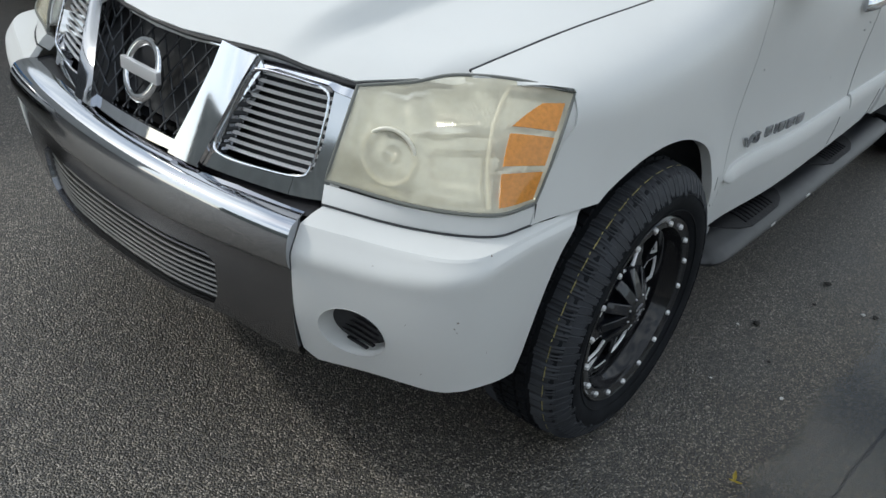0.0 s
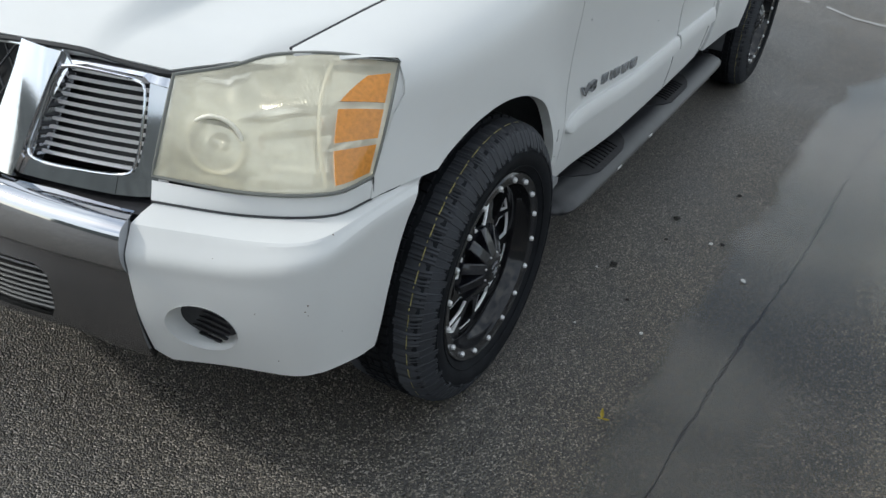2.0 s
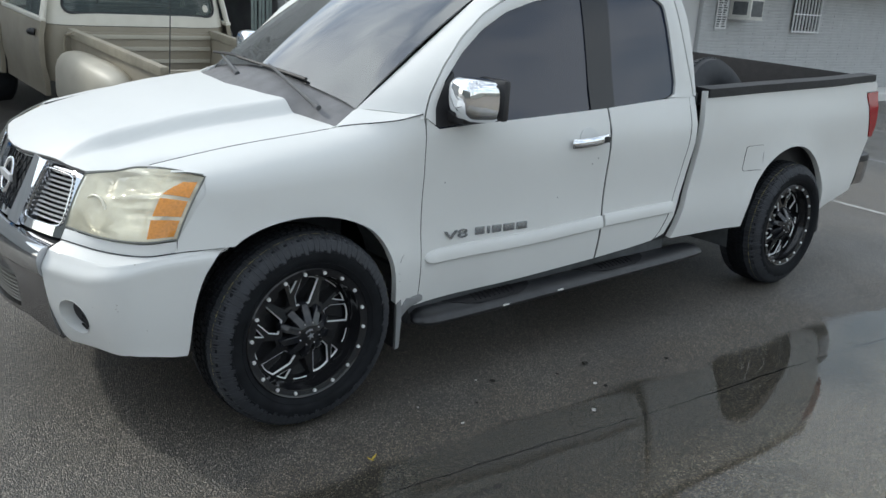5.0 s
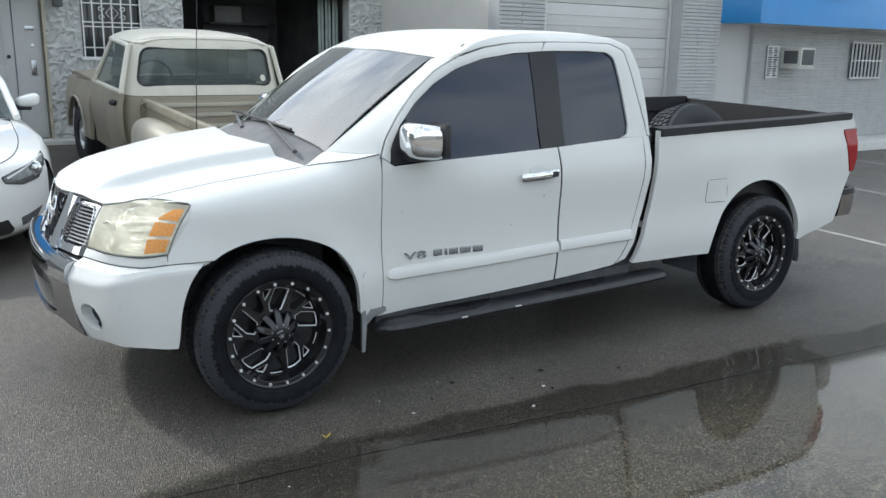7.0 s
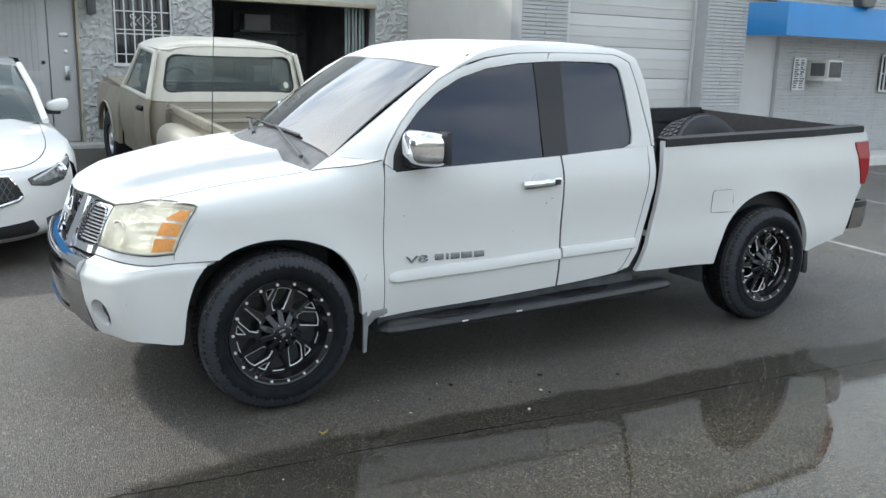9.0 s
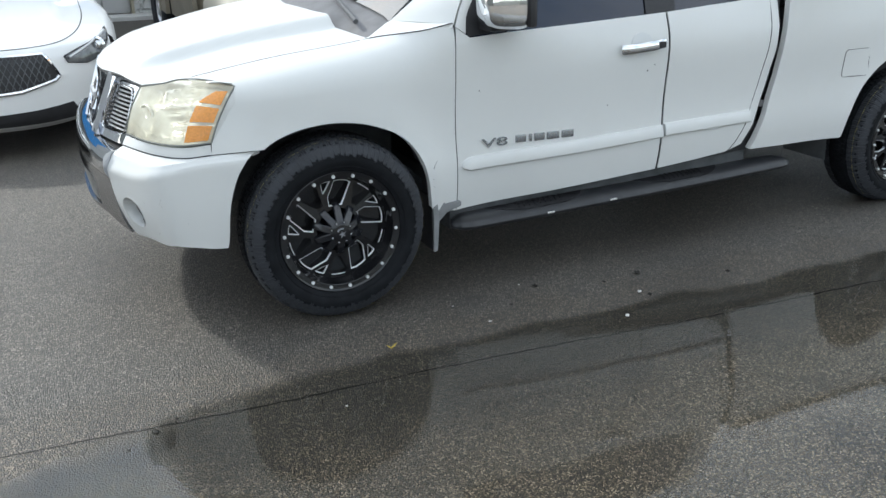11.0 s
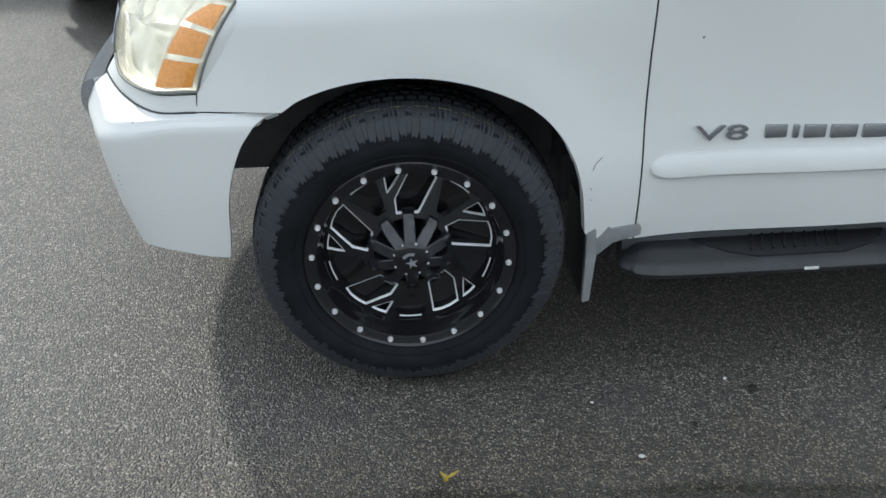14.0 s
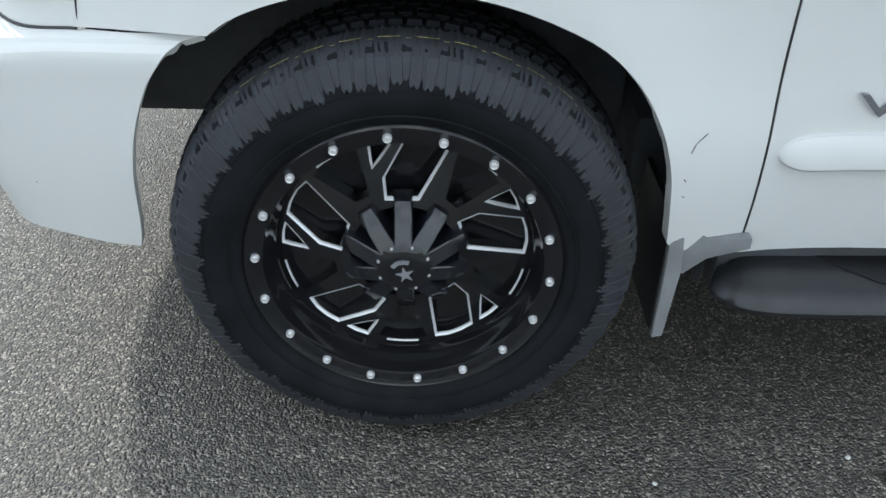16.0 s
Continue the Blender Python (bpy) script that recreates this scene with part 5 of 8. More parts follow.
# near-black colour and backing sheet stand in for the shade inside the grille
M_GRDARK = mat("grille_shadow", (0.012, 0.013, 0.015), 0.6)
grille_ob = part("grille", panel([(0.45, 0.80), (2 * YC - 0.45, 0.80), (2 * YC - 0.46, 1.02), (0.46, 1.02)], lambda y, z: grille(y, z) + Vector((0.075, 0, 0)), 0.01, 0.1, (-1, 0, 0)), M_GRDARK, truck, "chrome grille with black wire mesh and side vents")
for mir in (None, YC):
    # slanted strut between mesh and vent, bent outward at its foot
    strut = [(0.744, 1.041), (0.752, 0.99), (0.775, 0.90), (0.795, 0.835), (0.812, 0.782), (0.722, 0.778), (0.712, 0.81), (0.690, 0.90), (0.670, 0.98), (0.655, 1.030)]

    def strut_s(y, z):
        return grille(y, z) + Vector((-0.012 * smooth(0.62, 0.70, y) * smooth(0.86, 0.80, y) - 0.004, 0, 0))
    part("strut", panel(strut, strut_s, 0.06, 0.025, (-1, 0, 0), mir), M_GRCHROME, grille_ob, "chrome strut")
    part("vent_frame", panel([(0.640, 1.008), (0.664, 1.030), (0.726, 0.778), (0.70, 0.80), (0.694, 0.83), (0.684, 0.90)], lambda y, z: grille(y, z) + Vector((0.003, 0, 0)), 0.03, 0.03, (-1, 0, 0), mir), M_GRCHROME, grille_ob)
    # frame round the vent
    part("vent_frame", panel([(0.6545, 1.031), (0.428, 1.026), (0.424, 0.985), (0.47, 0.998), (0.485, 1.006), (0.61, 1.010), (0.635, 1.006), (0.661, 1.000)], lambda y, z: grille(y, z) + Vector((0.9 * max(0.0, z - 1.002) + 0.35 * max(0.0, 0.469 - y), 0, 0)), 0.05, 0.03, (-1, 0, 0), mir), M_GRCHROME, grille_ob)
    part("vent_frame", panel([(0.4235, 0.984), (0.412, 0.80), (0.42, 0.780), (0.50, 0.778), (0.50, 0.815), (0.478, 0.822), (0.465, 0.84), (0.462, 0.90), (0.469, 0.997)], lambda y, z: grille(y, z) + Vector((0.35 * max(0.0, 0.469 - y), 0, 0)), 0.05, 0.03, (-1, 0, 0), mir), M_GRCHROME, grille_ob)
    part("vent_frame", panel([(0.501, 0.778), (0.721, 0.779), (0.711, 0.81), (0.695, 0.812), (0.501, 0.814)], grille, 0.05, 0.03, (-1, 0, 0), mir), M_GRCHROME, grille_ob)
    # inner side wall of the vent, shiny, and slats
    A = [grille(y, z) + Vector((0.0, -0.001, 0)) for y, z in ((0.664, 0.995), (0.688, 0.90), (0.708, 0.815))]
    B = [p + Vector((0.035, -0.018, 0)) for p in A]
    part("vent_cheek", ruled(A, B, 3, 0, (0, -1, 0), 0.004, mir), M_DARKCHROME, grille_ob)
    rim = spline([tuple(grille(y, z) + Vector((-0.004, 0, 0))) for y, z in ((0.500, 1.002), (0.474, 0.985), (0.466, 0.90), (0.468, 0.845), (0.49, 0.820), (0.60, 0.814), (0.680, 0.816), (0.702, 0.836), (0.688, 0.90), (0.666, 0.985), (0.640, 1.004), (0.57, 1.006), (0.500, 1.002))], 4)
    part("vent_rim", flip(tube(rim[:-1], 0.0032, 8, True), mir), M_GRCHROME, grille_ob, "rounded chrome rim of the side vent")
    for k in range(9):
        t = (k + 0.7) / 9.4
        p, q = along([tuple(v) for v in A], t), along([tuple(v) for v in B], t)
        part("vent_slot", flip(tube([p.lerp(q, 0.15) + Vector((0, -0.002, 0)), p.lerp(q, 0.85) + Vector((0, -0.002, 0))], 0.0045, 6), mir), M_GRDARK, grille_ob)
    for k in range(11):
        z = lerp(0.826, 0.994, k / 10)
        y1 = lerp(0.692, 0.652, k / 10)
        path = [grille(lerp(0.466, y1, i / 6), z) + Vector((0.022, 0, 0)) for i in range(7)]
        bm = bmesh.new()
        vs = []
        for p in path:
            vs.append([bm.verts.new(p + Vector(o)) for o in ((-0.006, 0, -0.0040), (-0.006, 0, 0.0036), (-0.002, 0, 0.0032), (-0.002, 0, -0.0036))])
        for a, b in zip(vs, vs[1:]):
            for i in range(4):
                bm.faces.new((a[i], a[(i + 1) % 4], b[(i + 1) % 4], b[i]))
        bm.faces.new(vs[0])
        bm.faces.new(vs[-1])
        part("slat", flip(bm, mir), M_SLAT, grille_ob)
part("top_bar", panel([(0.7445, 1.042), (0.85, 1.046), (YC, 1.047), (2 * YC - 0.85, 1.046), (2 * YC - 0.7445, 1.042), (2 * YC - 0.748, 1.022), (YC, 1.028), (0.748, 1.022)], grille, 0.05, 0.03, (-1, 0, 0)), M_GRCHROME, grille_ob)
part("bottom_bar", panel([(0.8125, 0.781), (YC, 0.779), (2 * YC - 0.8125, 0.781), (2 * YC - 0.804, 0.806), (YC, 0.808), (0.804, 0.806)], grille, 0.05, 0.03, (-1, 0, 0)), M_GRCHROME, grille_ob)
# woven diamond mesh
M_WIRE = mat("dark_wire", (0.035, 0.037, 0.042), 0.25, 0.3)
k = 0
for sgn in (1, -1):
    for i in range(-9, 10):
        pts = []
        for j in range(23):
            z = lerp(0.80, 1.035, j / 22)
            y = YC + i * 0.05 + sgn * (z - 0.915) * 0.72
            lim = lerp(0.165, 0.238, (z - 0.80) / 0.235)
            if abs(y - YC) < lim:
                pts.append(grille(y, z) + Vector((0.030 + 0.002 * sgn, 0, 0)))
        if len(pts) > 1:
            part("mesh_wire", tube(pts, 0.0027, 6), M_WIRE, grille_ob)
# badge: an upright ring crossed by a bar
c = grille(YC, 0.917) + Vector((-0.008, 0, 0))
tilt = Matrix.Rotation(0.35, 4, "Y")
ring = [c + tilt @ Vector((0, 0.058 * math.cos(a), 0.066 * math.sin(a))) for a in [2 * math.pi * i / 36 for i in range(36)]]
badge = part("badge", tube(ring, 0.0105, 8, True, flat=((1, 0, 0), 0.5)), M_CHROME, grille_ob, "round chrome badge crossed by a plain bar")
part("badge_bar", box(c.x - 0.011, c.x + 0.003, YC - 0.072, YC + 0.072, 0.902, 0.932, 0.003), M_SLAT, badge)
part("badge_back", prism([(YC + 0.05 * math.cos(2 * math.pi * i / 24), 0.917 + 0.058 * math.sin(2 * math.pi * i / 24)) for i in range(24)], c.x + 0.02, c.x + 0.024, "x"), M_GRDARK, badge)
# hood front closing lip and the engine bay behind lamps and grille
part("engine_bay", box(-0.60, 0.45, 0.48, 2 * YC - 0.48, 0.45, 0.98, 0.03), M_WELL, truck)

# stone chips and rust specks on the bumper corner
M_RUST = mat("rusty_chip", (0.12, 0.08, 0.05), 0.8)
for s, v, r in ((0.395, 0.62, 0.0018), (0.400, 0.607, 0.0015), (0.394, 0.598, 0.0011), (0.33, 0.742, 0.0015), (0.50, 0.60, 0.001), (0.58, 0.715, 0.0009), (0.46, 0.47, 0.001), (0.30, 0.52, 0.001)):
    chip = part("paint_chip", lathe([(0.0001, -0.0012), (r, -0.0008), (r * 1.1, 0.001)], 8), M_RUST, front_bumper, "small rusty paint chip")
    p, nn = on_bumper(s)
    chip.matrix_basis = Matrix.Translation(bumper_white(s, v)) @ Vector((nn.x, nn.y, 0)).to_track_quat("-Y", "Z").to_matrix().to_4x4()


# ---- wheels, built at the origin with the outer face towards -y ----
def ring_block(a0, a1, r0, r1, y0, y1, bm, taper=0.0):
    vs = []
    for r, ta in ((r0, 0), (r1, taper)):
        for a, y in ((a0 + ta, y0 + ta * 0.3), (a1 - ta, y0 + ta * 0.3), (a1 - ta, y1 - ta * 0.3), (a0 + ta, y1 - ta * 0.3)):
            vs.append(bm.verts.new((r * math.cos(a), y, r * math.sin(a))))
    for f in ((4, 5, 6, 7), (0, 1, 5, 4), (1, 2, 6, 5), (2, 3, 7, 6), (3, 0, 4, 7)):
        bm.faces.new([vs[i] for i in f])


def make_wheel(parent):
    rim = lathe([(0.2735, 0.006), (0.2735, -0.004), (0.268, -0.009), (0.262, -0.006), (0.256, -0.004), (0.244, -0.004), (0.2385, -0.002), (0.236, 0.006), (0.233, 0.026), (0.2265, 0.034), (0.2235, 0.050), (0.2215, 0.070), (0.220, 0.11), (0.222, 0.20), (0.25, 0.22), (0.265, 0.24), (0.2735, 0.24), (0.2735, 0.235), (0.262, 0.22), (0.24, 0.19), (0.24, 0.06), (0.255, 0.02)], 96, closed=True)
    wheel = part("wheel", rim, M_RIMBLACK, parent, "gloss black deep-dish wheel with milled accents")
    # tyre
    prof = [(0.262, 0.012), (0.273, -0.004), (0.282, -0.010), (0.300, -0.019), (0.316, -0.0235), (0.332, -0.0225), (0.346, -0.018), (0.360, -0.011), (0.374, -0.003), (0.386, 0.008), (0.392, 0.020), (0.397, 0.060), (0.399, 0.125)]
    prof = prof + [(r, 0.25 - y) for r, y in prof[-2::-1]]
    tyre = part("tyre", lathe(prof, 96), M_SIDEWALL, wheel, "black all-terrain tyre")
    flank = [(r, y) for r, y in prof[2:11]]

    def cy(r):
        return curve_at(flank, r)
    n = 44
    # a column of the shoulder: its place in a lug's step, the foot's radius, the height over the sidewall
    COLS = ((0.00, 0.348, 0.0010), (0.025, 0.3425, 0.0030), (0.10, 0.338, 0.0034), (0.18, 0.344, 0.0030), (0.27, 0.3385, 0.0034), (0.34, 0.3435, 0.0030), (0.365, 0.351, 0.0016), (0.42, 0.350, 0.0016), (0.445, 0.340, 0.0030), (0.53, 0.3355, 0.0034), (0.62, 0.342, 0.0030), (0.70, 0.337, 0.0034), (0.76, 0.342, 0.0030), (0.785, 0.350, 0.0010), (0.87, 0.346, 0.0014), (0.98, 0.350, 0.0010))
    bm = bmesh.new()
    step = 2 * math.pi / n
    for s in (0, 1):
        grid = []
        for i in range(n):
            for f, foot, h in COLS:
                # the lugs' flanks slant, and every second one is set in a little at the tread's edge
                foot += (0.004 if i % 2 else -0.002) * (1 if f < 0.4 else -1)
                inset = 0.004 if i % 2 and 0.4 < f < 0.77 else 0.0
                tall = h > 0.003
                col = []
                for j, r in enumerate((foot - 0.004, foot, 0.354, 0.366, 0.379, 0.3925, 0.3985, 0.4025)):
                    a = step * (i + f + 0.5 * s) + 0.010 * (r - 0.375) / 0.03 * (0.5 if i % 2 else -0.5)
                    if j == 0:
                        yy, rr = cy(r) + 0.002, r
                    elif r < 0.39:
                        # a step half way up each lug, and a shallow pit in it
                        k = h * (0.35 if tall and j == (3 if (i % 2) == (f < 0.4) else 2) else 1.0)
                        yy, rr = cy(min(r, 0.386)) - 0.9 * k, r + 0.3 * k
                    else:
                        yy = (0.013, 0.024, 0.064)[j - 5] + inset - 0.5 * h
                        rr = r if tall else r - 0.0045
                    col.append(bm.verts.new((rr * math.cos(a), yy if s == 0 else 0.25 - yy, rr * math.sin(a))))
                grid.append(col)
        for p, q in zip(grid, grid[1:] + grid[:1]):
            for k in range(7):
                bm.faces.new((p[k], p[k + 1], q[k + 1], q[k]))
    part("shoulder_lug", bm, M_RUBBER, tyre, "ragged grey shoulder lugs", 24)
    bm = bmesh.new()
    for i in range(n):
        for f0, f1, y0, y1 in ((0.05, 0.44, 0.078, 0.100), (0.52, 0.95, 0.076, 0.096), (0.28, 0.70, 0.106, 0.126), (0.80, 1.20, 0.108, 0.144), (0.30, 0.72, 0.130, 0.148), (0.02, 0.42, 0.154, 0.174), (0.54, 0.96, 0.152, 0.172)):
            ring_block(step * (i + f0), step * (i + f1), 0.392, 0.4062, y0, y1, bm, 0.004)
    part("tread", bm, M_SIDEWALL, tyre, deg=28)
    # raised rings on the sidewall
    bm = bmesh.new()
    for r, y in ((0.336, -0.0225), (0.292, -0.0165)):
        tube([(r * math.cos(a), y, r * math.sin(a)) for a in [2 * math.pi * i / 72 for i in range(72)]], 0.0018, 5, True, bm)
    part("sidewall_rib", bm, M_SIDEWALL, tyre)
    # worn yellow paint line on the tread
    bm = bmesh.new()
    for i in range(n):
        a0, a1 = 2 * math.pi * (i + 0.08) / n, 2 * math.pi * (i + 0.66) / n
        for r, y, b0, b1 in ((0.4000, 0.0235, a0, a1), (0.3958, 0.027, a1 + 0.020, a1 + 0.038)):
            v = [bm.verts.new((r * math.cos(a), yy, r * math.sin(a))) for a, yy in ((b0, y), (b1, y), (b1, y + 0.0028), (b0, y + 0.0028))]
            bm.faces.new(v)
    part("paint_line", bm, M_YELLOWLINE, tyre, "thin worn yellow paint line round the tread")
    # back disc, face plate with cut windows, hub
    part("back_disc", lathe([(0.0001, 0.095), (0.12, 0.095), (0.224, 0.085)], 48), M_RIMBLACK, wheel)
    th = math.radians(95.5)

    def pt(r, d, k, y=0.0):
        a = radians(87.5 + d - 72 * k)
        return Vector((r * math.cos(a), y, r * math.sin(a)))

    def face_y(p):
        return lerp(0.046, 0.062, (math.hypot(p.x, p.z) - 0.105) / 0.11)

    WINDOW = [(0.2105, 2), (0.148, 15.5), (0.113, 18), (0.112, -9), (0.2085, -17), (0.2125, -11), (0.2125, -4)]
    NOTCH = [(0.2125, 18.5), (0.172, 20.5), (0.2105, 8.5), (0.2125, 13)]
    GAP = [(0.2085, 25), (0.162, 27), (0.126, 30), (0.128, 42), (0.2085, 50), (0.2125, 42), (0.2125, 33)]
    def grown(pts, d):
        """The outline moved outward by d, in the wheel's plane."""
        n = len(pts)
        area = sum(pts[i].x * pts[(i + 1) % n].z - pts[(i + 1) % n].x * pts[i].z for i in range(n))
        sg = 1 if area > 0 else -1
        out = []
        for i in range(n):
            a, b = (pts[i] - pts[i - 1]).normalized(), (pts[(i + 1) % n] - pts[i]).normalized()
            na, nb = Vector((a.z, 0, -a.x)) * sg, Vector((b.z, 0, -b.x)) * sg
            m = na + nb
            out.append(pts[i] + m * (d / max(0.5, m.dot(na))))
        return out

    bm = bmesh.new()
    rings = [[Vector((r * math.cos(2 * math.pi * i / 60), 0, r * math.sin(2 * math.pi * i / 60))) for i in range(60)] for r in (0.2215, 0.095)]
    for k in range(5):
        rings += [grown([pt(r, d, k) for r, d in WINDOW], 0.0040), grown([pt(r, d, k) for r, d in NOTCH], 0.0034), [pt(r, d, k) for r, d in GAP]]
    edges = []
    for ring in rings:
        vs = [bm.verts.new(p) for p in ring]
        edges += [bm.edges.new((p, q)) for p, q in zip(vs, vs[1:] + vs[:1])]
    bmesh.ops.triangle_fill(bm, use_beauty=True, edges=edges, normal=(0, -1, 0))
    bmesh.ops.recalc_face_normals(bm, faces=bm.faces)
    if sum(f.normal.y for f in bm.faces) > 0:
        bmesh.ops.reverse_faces(bm, faces=bm.faces)
    for v in bm.verts:
        v.co.y = face_y(v.co)
    thicken(bm, 0.034, 0.002)
    part("face_plate", bm, M_RIMBLACK, wheel, "gloss black wheel face with cut windows")
    for k in range(10):
        a = radians(91.5) + 2 * math.pi * k / 10
        rot = Matrix.Rotation(-(a - math.pi / 2), 4, "Y")
        bm = bmesh.new()
        sec = [(0.042, 0.0155, -0.003, 0.05), (0.075, 0.0150, 0.014, 0.06), (0.112, 0.0145, 0.036, 0.075)]
        vs = [[bm.verts.new(v) for v in ((-w, y0, r), (w, y0, r), (w + 0.004, y1, r), (-w - 0.004, y1, r))] for r, w, y0, y1 in sec]
        for p, q in zip(vs, vs[1:]):
            for i in range(4):
                bm.faces.new((p[i], p[(i + 1) % 4], q[(i + 1) % 4], q[i]))
        bm.faces.new(vs[0])
        bm.faces.new(vs[-1])
        bmesh.ops.bevel(bm, geom=bm.edges[:], offset=0.002, segments=1, affect="EDGES")
        bmesh.ops.transform(bm, matrix=rot, verts=bm.verts)
        part("hub_ridge", bm, M_SATIN, wheel)
    cap = part("hub_cap", lathe([(0.0001, -0.008), (0.030, -0.008), (0.040, -0.005), (0.050, 0.001), (0.053, 0.010), (0.054, 0.05)], 40), M_RIMBLACK, wheel)
    bm = bmesh.new()
    star = []
    for i in range(10):
        r = 0.0165 if i % 2 == 0 else 0.006
        a = math.pi / 2 + math.pi * i / 5 + 0.25
        star.append((r * math.cos(a) + 0.002, r * math.sin(a) - 0.008))
    part("cap_star", prism(star, -0.0105, -0.0085, "y"), M_CAPMARK, cap, "small grey star on the cap")
    bm = bmesh.new()
    for i in range(5):
        a = radians(75 + 17 * i)
        box(-0.003, 0.003, -0.0105, -0.0085, -0.004, 0.004, 0, bm)
        bmesh.ops.transform(bm, matrix=Matrix.Translation((0.022 * math.cos(a), 0, 0.022 * math.sin(a) - 0.004)) @ Matrix.Rotation(-(a - math.pi / 2), 4, "Y"), verts=bm.verts[-8:])
    part("cap_lettering", bm, M_CAPMARK, cap, "row of small plain bars on the cap")
    bolt_small = as_mesh("cap_bolt", lathe([(0.0001, -0.005), (0.0022, -0.0045), (0.0032, -0.001), (0.0032, 0.004)], 10), M_STEEL)
    for i in range(8):
        a = radians(72 + 45 * i)
        piece("cap_bolt", bolt_small, cap, Matrix.Translation((0.045 * math.cos(a), 0, 0.045 * math.sin(a))))
    bolt = as_mesh("bolt", lathe([(0.0001, -0.0125), (0.0035, -0.0125), (0.0042, -0.0105), (0.006, -0.0115), (0.0075, -0.009), (0.0078, -0.003)], 14), M_STEEL)
    for i in range(18):
        a = th - 2 * math.pi * i / 18
        piece("bolt", bolt, wheel, Matrix.Translation((0.2505 * math.cos(a), 0, 0.2505 * math.sin(a))))
    # milled chamfers round the windows
    def chamfer(pts, wide, deep):
        fine = []
        for p, q in zip(pts, pts[1:] + pts[:1]):
            fine += [p.lerp(q, i / 4) for i in range(4)]
        bm = bmesh.new()
        rings = []
        for d, drop in ((wide + 0.0006, 0.0006), (wide, -0.0007), (0.0, deep), (-0.0006, deep + 0.004)):
            rings.append([bm.verts.new(Vector((p.x, face_y(p) + drop, p.z))) for p in grown(fine, d)])
        for a, b in zip(rings, rings[1:]):
            for i in range(len(a)):
                j = (i + 1) % len(a)
                bm.faces.new((a[i], a[j], b[j], b[i]))
        bmesh.ops.recalc_face_normals(bm, faces=bm.faces)
        if sum(f.normal.y for f in bm.faces) > 0:
            bmesh.ops.reverse_faces(bm, faces=bm.faces)
        return bm
    for k in range(5):
        part("milled_edge", chamfer([pt(r, d, k) for r, d in WINDOW], 0.0034, 0.0030), M_MILLED, wheel, "bright milled window edge", 20)
        part("milled_edge", chamfer([pt(r, d, k) for r, d in NOTCH], 0.0030, 0.0026), M_MILLED, wheel, "bright milled notch edge", 20)
        # short milled arc on the rim side of the open gap, and a small web facet
        arc_pts = [Vector((0.2150 * math.cos(radians(a)), 0.0605, 0.2150 * math.sin(radians(a)))) for a in [87.5 - 72 * k + 29 + 2 * i for i in range(9)]]
        part("milled_edge", tube(arc_pts, 0.0021, 6), M_MILLED, wheel, "bright milled arc beside the rim")
        web = [pt(r, d, k) for r, d in ((0.118, 24), (0.140, 26), (0.134, 33), (0.120, 35))]
        for p in web:
            p.y = 0.058
        bm = bmesh.new()
        bm.faces.new([bm.verts.new(p) for p in web])
        bm.normal_update()
        if bm.faces[:][0].normal.y > 0:
            bmesh.ops.reverse_faces(bm, faces=bm.faces)
        thicken(bm, 0.012, 0.001)
        part("spoke_web", bm, M_RIMBLACK, wheel)
    return wheel


M_SATIN = mat("satin_dark_grey", (0.010, 0.011, 0.015), 0.2, spec=0.6, coat=0.2)
M_CAPMARK = mat("grey_cap_print", (0.22, 0.225, 0.24), 0.4)
M_YELLOWLINE = mat("worn_yellow_paint", (0.30, 0.26, 0.10), 0.7, noise_scale=60, noise_amt=0.6)
wheel_fl = make_wheel(truck)
wheel_fl.matrix_basis = pose(0, 0, 0.4055)
copy_thing(wheel_fl, pose(3.55, 0.0, 0.4055, 0, 31, 0))
copy_thing(wheel_fl, pose(0, 2 * YC, 0.461, 0, 0, 180))
copy_thing(wheel_fl, pose(3.55, 2 * YC, 0.461, 0, 0, 180))

# wheel well liners and the dark underbody
for cx, r in ((0.03, 0.52), (3.53, 0.53)):
    for mir in (None, YC):
        bm = bmesh.new()
        prof = [(cx + r * math.cos(radians(a)), 0.42 + r * math.sin(radians(a))) for a in range(-12, 193, 12)]
        if cx < 1:
            prof = [p for p in prof if not (p[0] < -0.30 and p[1] < 0.64)]
        A = [bm.verts.new((x, 0.085, z)) for x, z in prof]
        B = [bm.verts.new((x, 0.40, z)) for x, z in prof]
        for i in range(len(A) - 1):
            bm.faces.new((A[i], A[i + 1], B[i + 1], B[i]))
        if cx > 1:
            bm.faces.new(B)
        part("wheel_liner", flip(bm, mir), M_WELL, truck, "dark wheel well liner")
part("underbody", box(0.45, 4.4, 0.36, 2 * YC - 0.36, 0.36, 0.52, 0.02), M_WELL, truck, "dark underbody and frame")
part("axle", tube([(0, 0.2, 0.40), (0, 2 * YC - 0.2, 0.40)], 0.05, 10), M_WELL, truck)
part("axle", tube([(3.55, 0.2, 0.40), (3.55, 2 * YC - 0.2, 0.40)], 0.06, 10), M_WELL, truck)


# ---- outside fittings of the truck ----
def text_mesh(body, size, depth):
    cu = bpy.data.curves.new("text", "FONT")
    cu.body, cu.size, cu.extrude = body, size, depth
    ob = bpy.data.objects.new("text", cu)
    scene.collection.objects.link(ob)
    dg = bpy.context.evaluated_depsgraph_get()
    me = bpy.data.meshes.new_from_object(ob.evaluated_get(dg))
    bpy.data.objects.remove(ob)
    return me


fd, rd = doors["front_door", None], doors["rear_door", None]
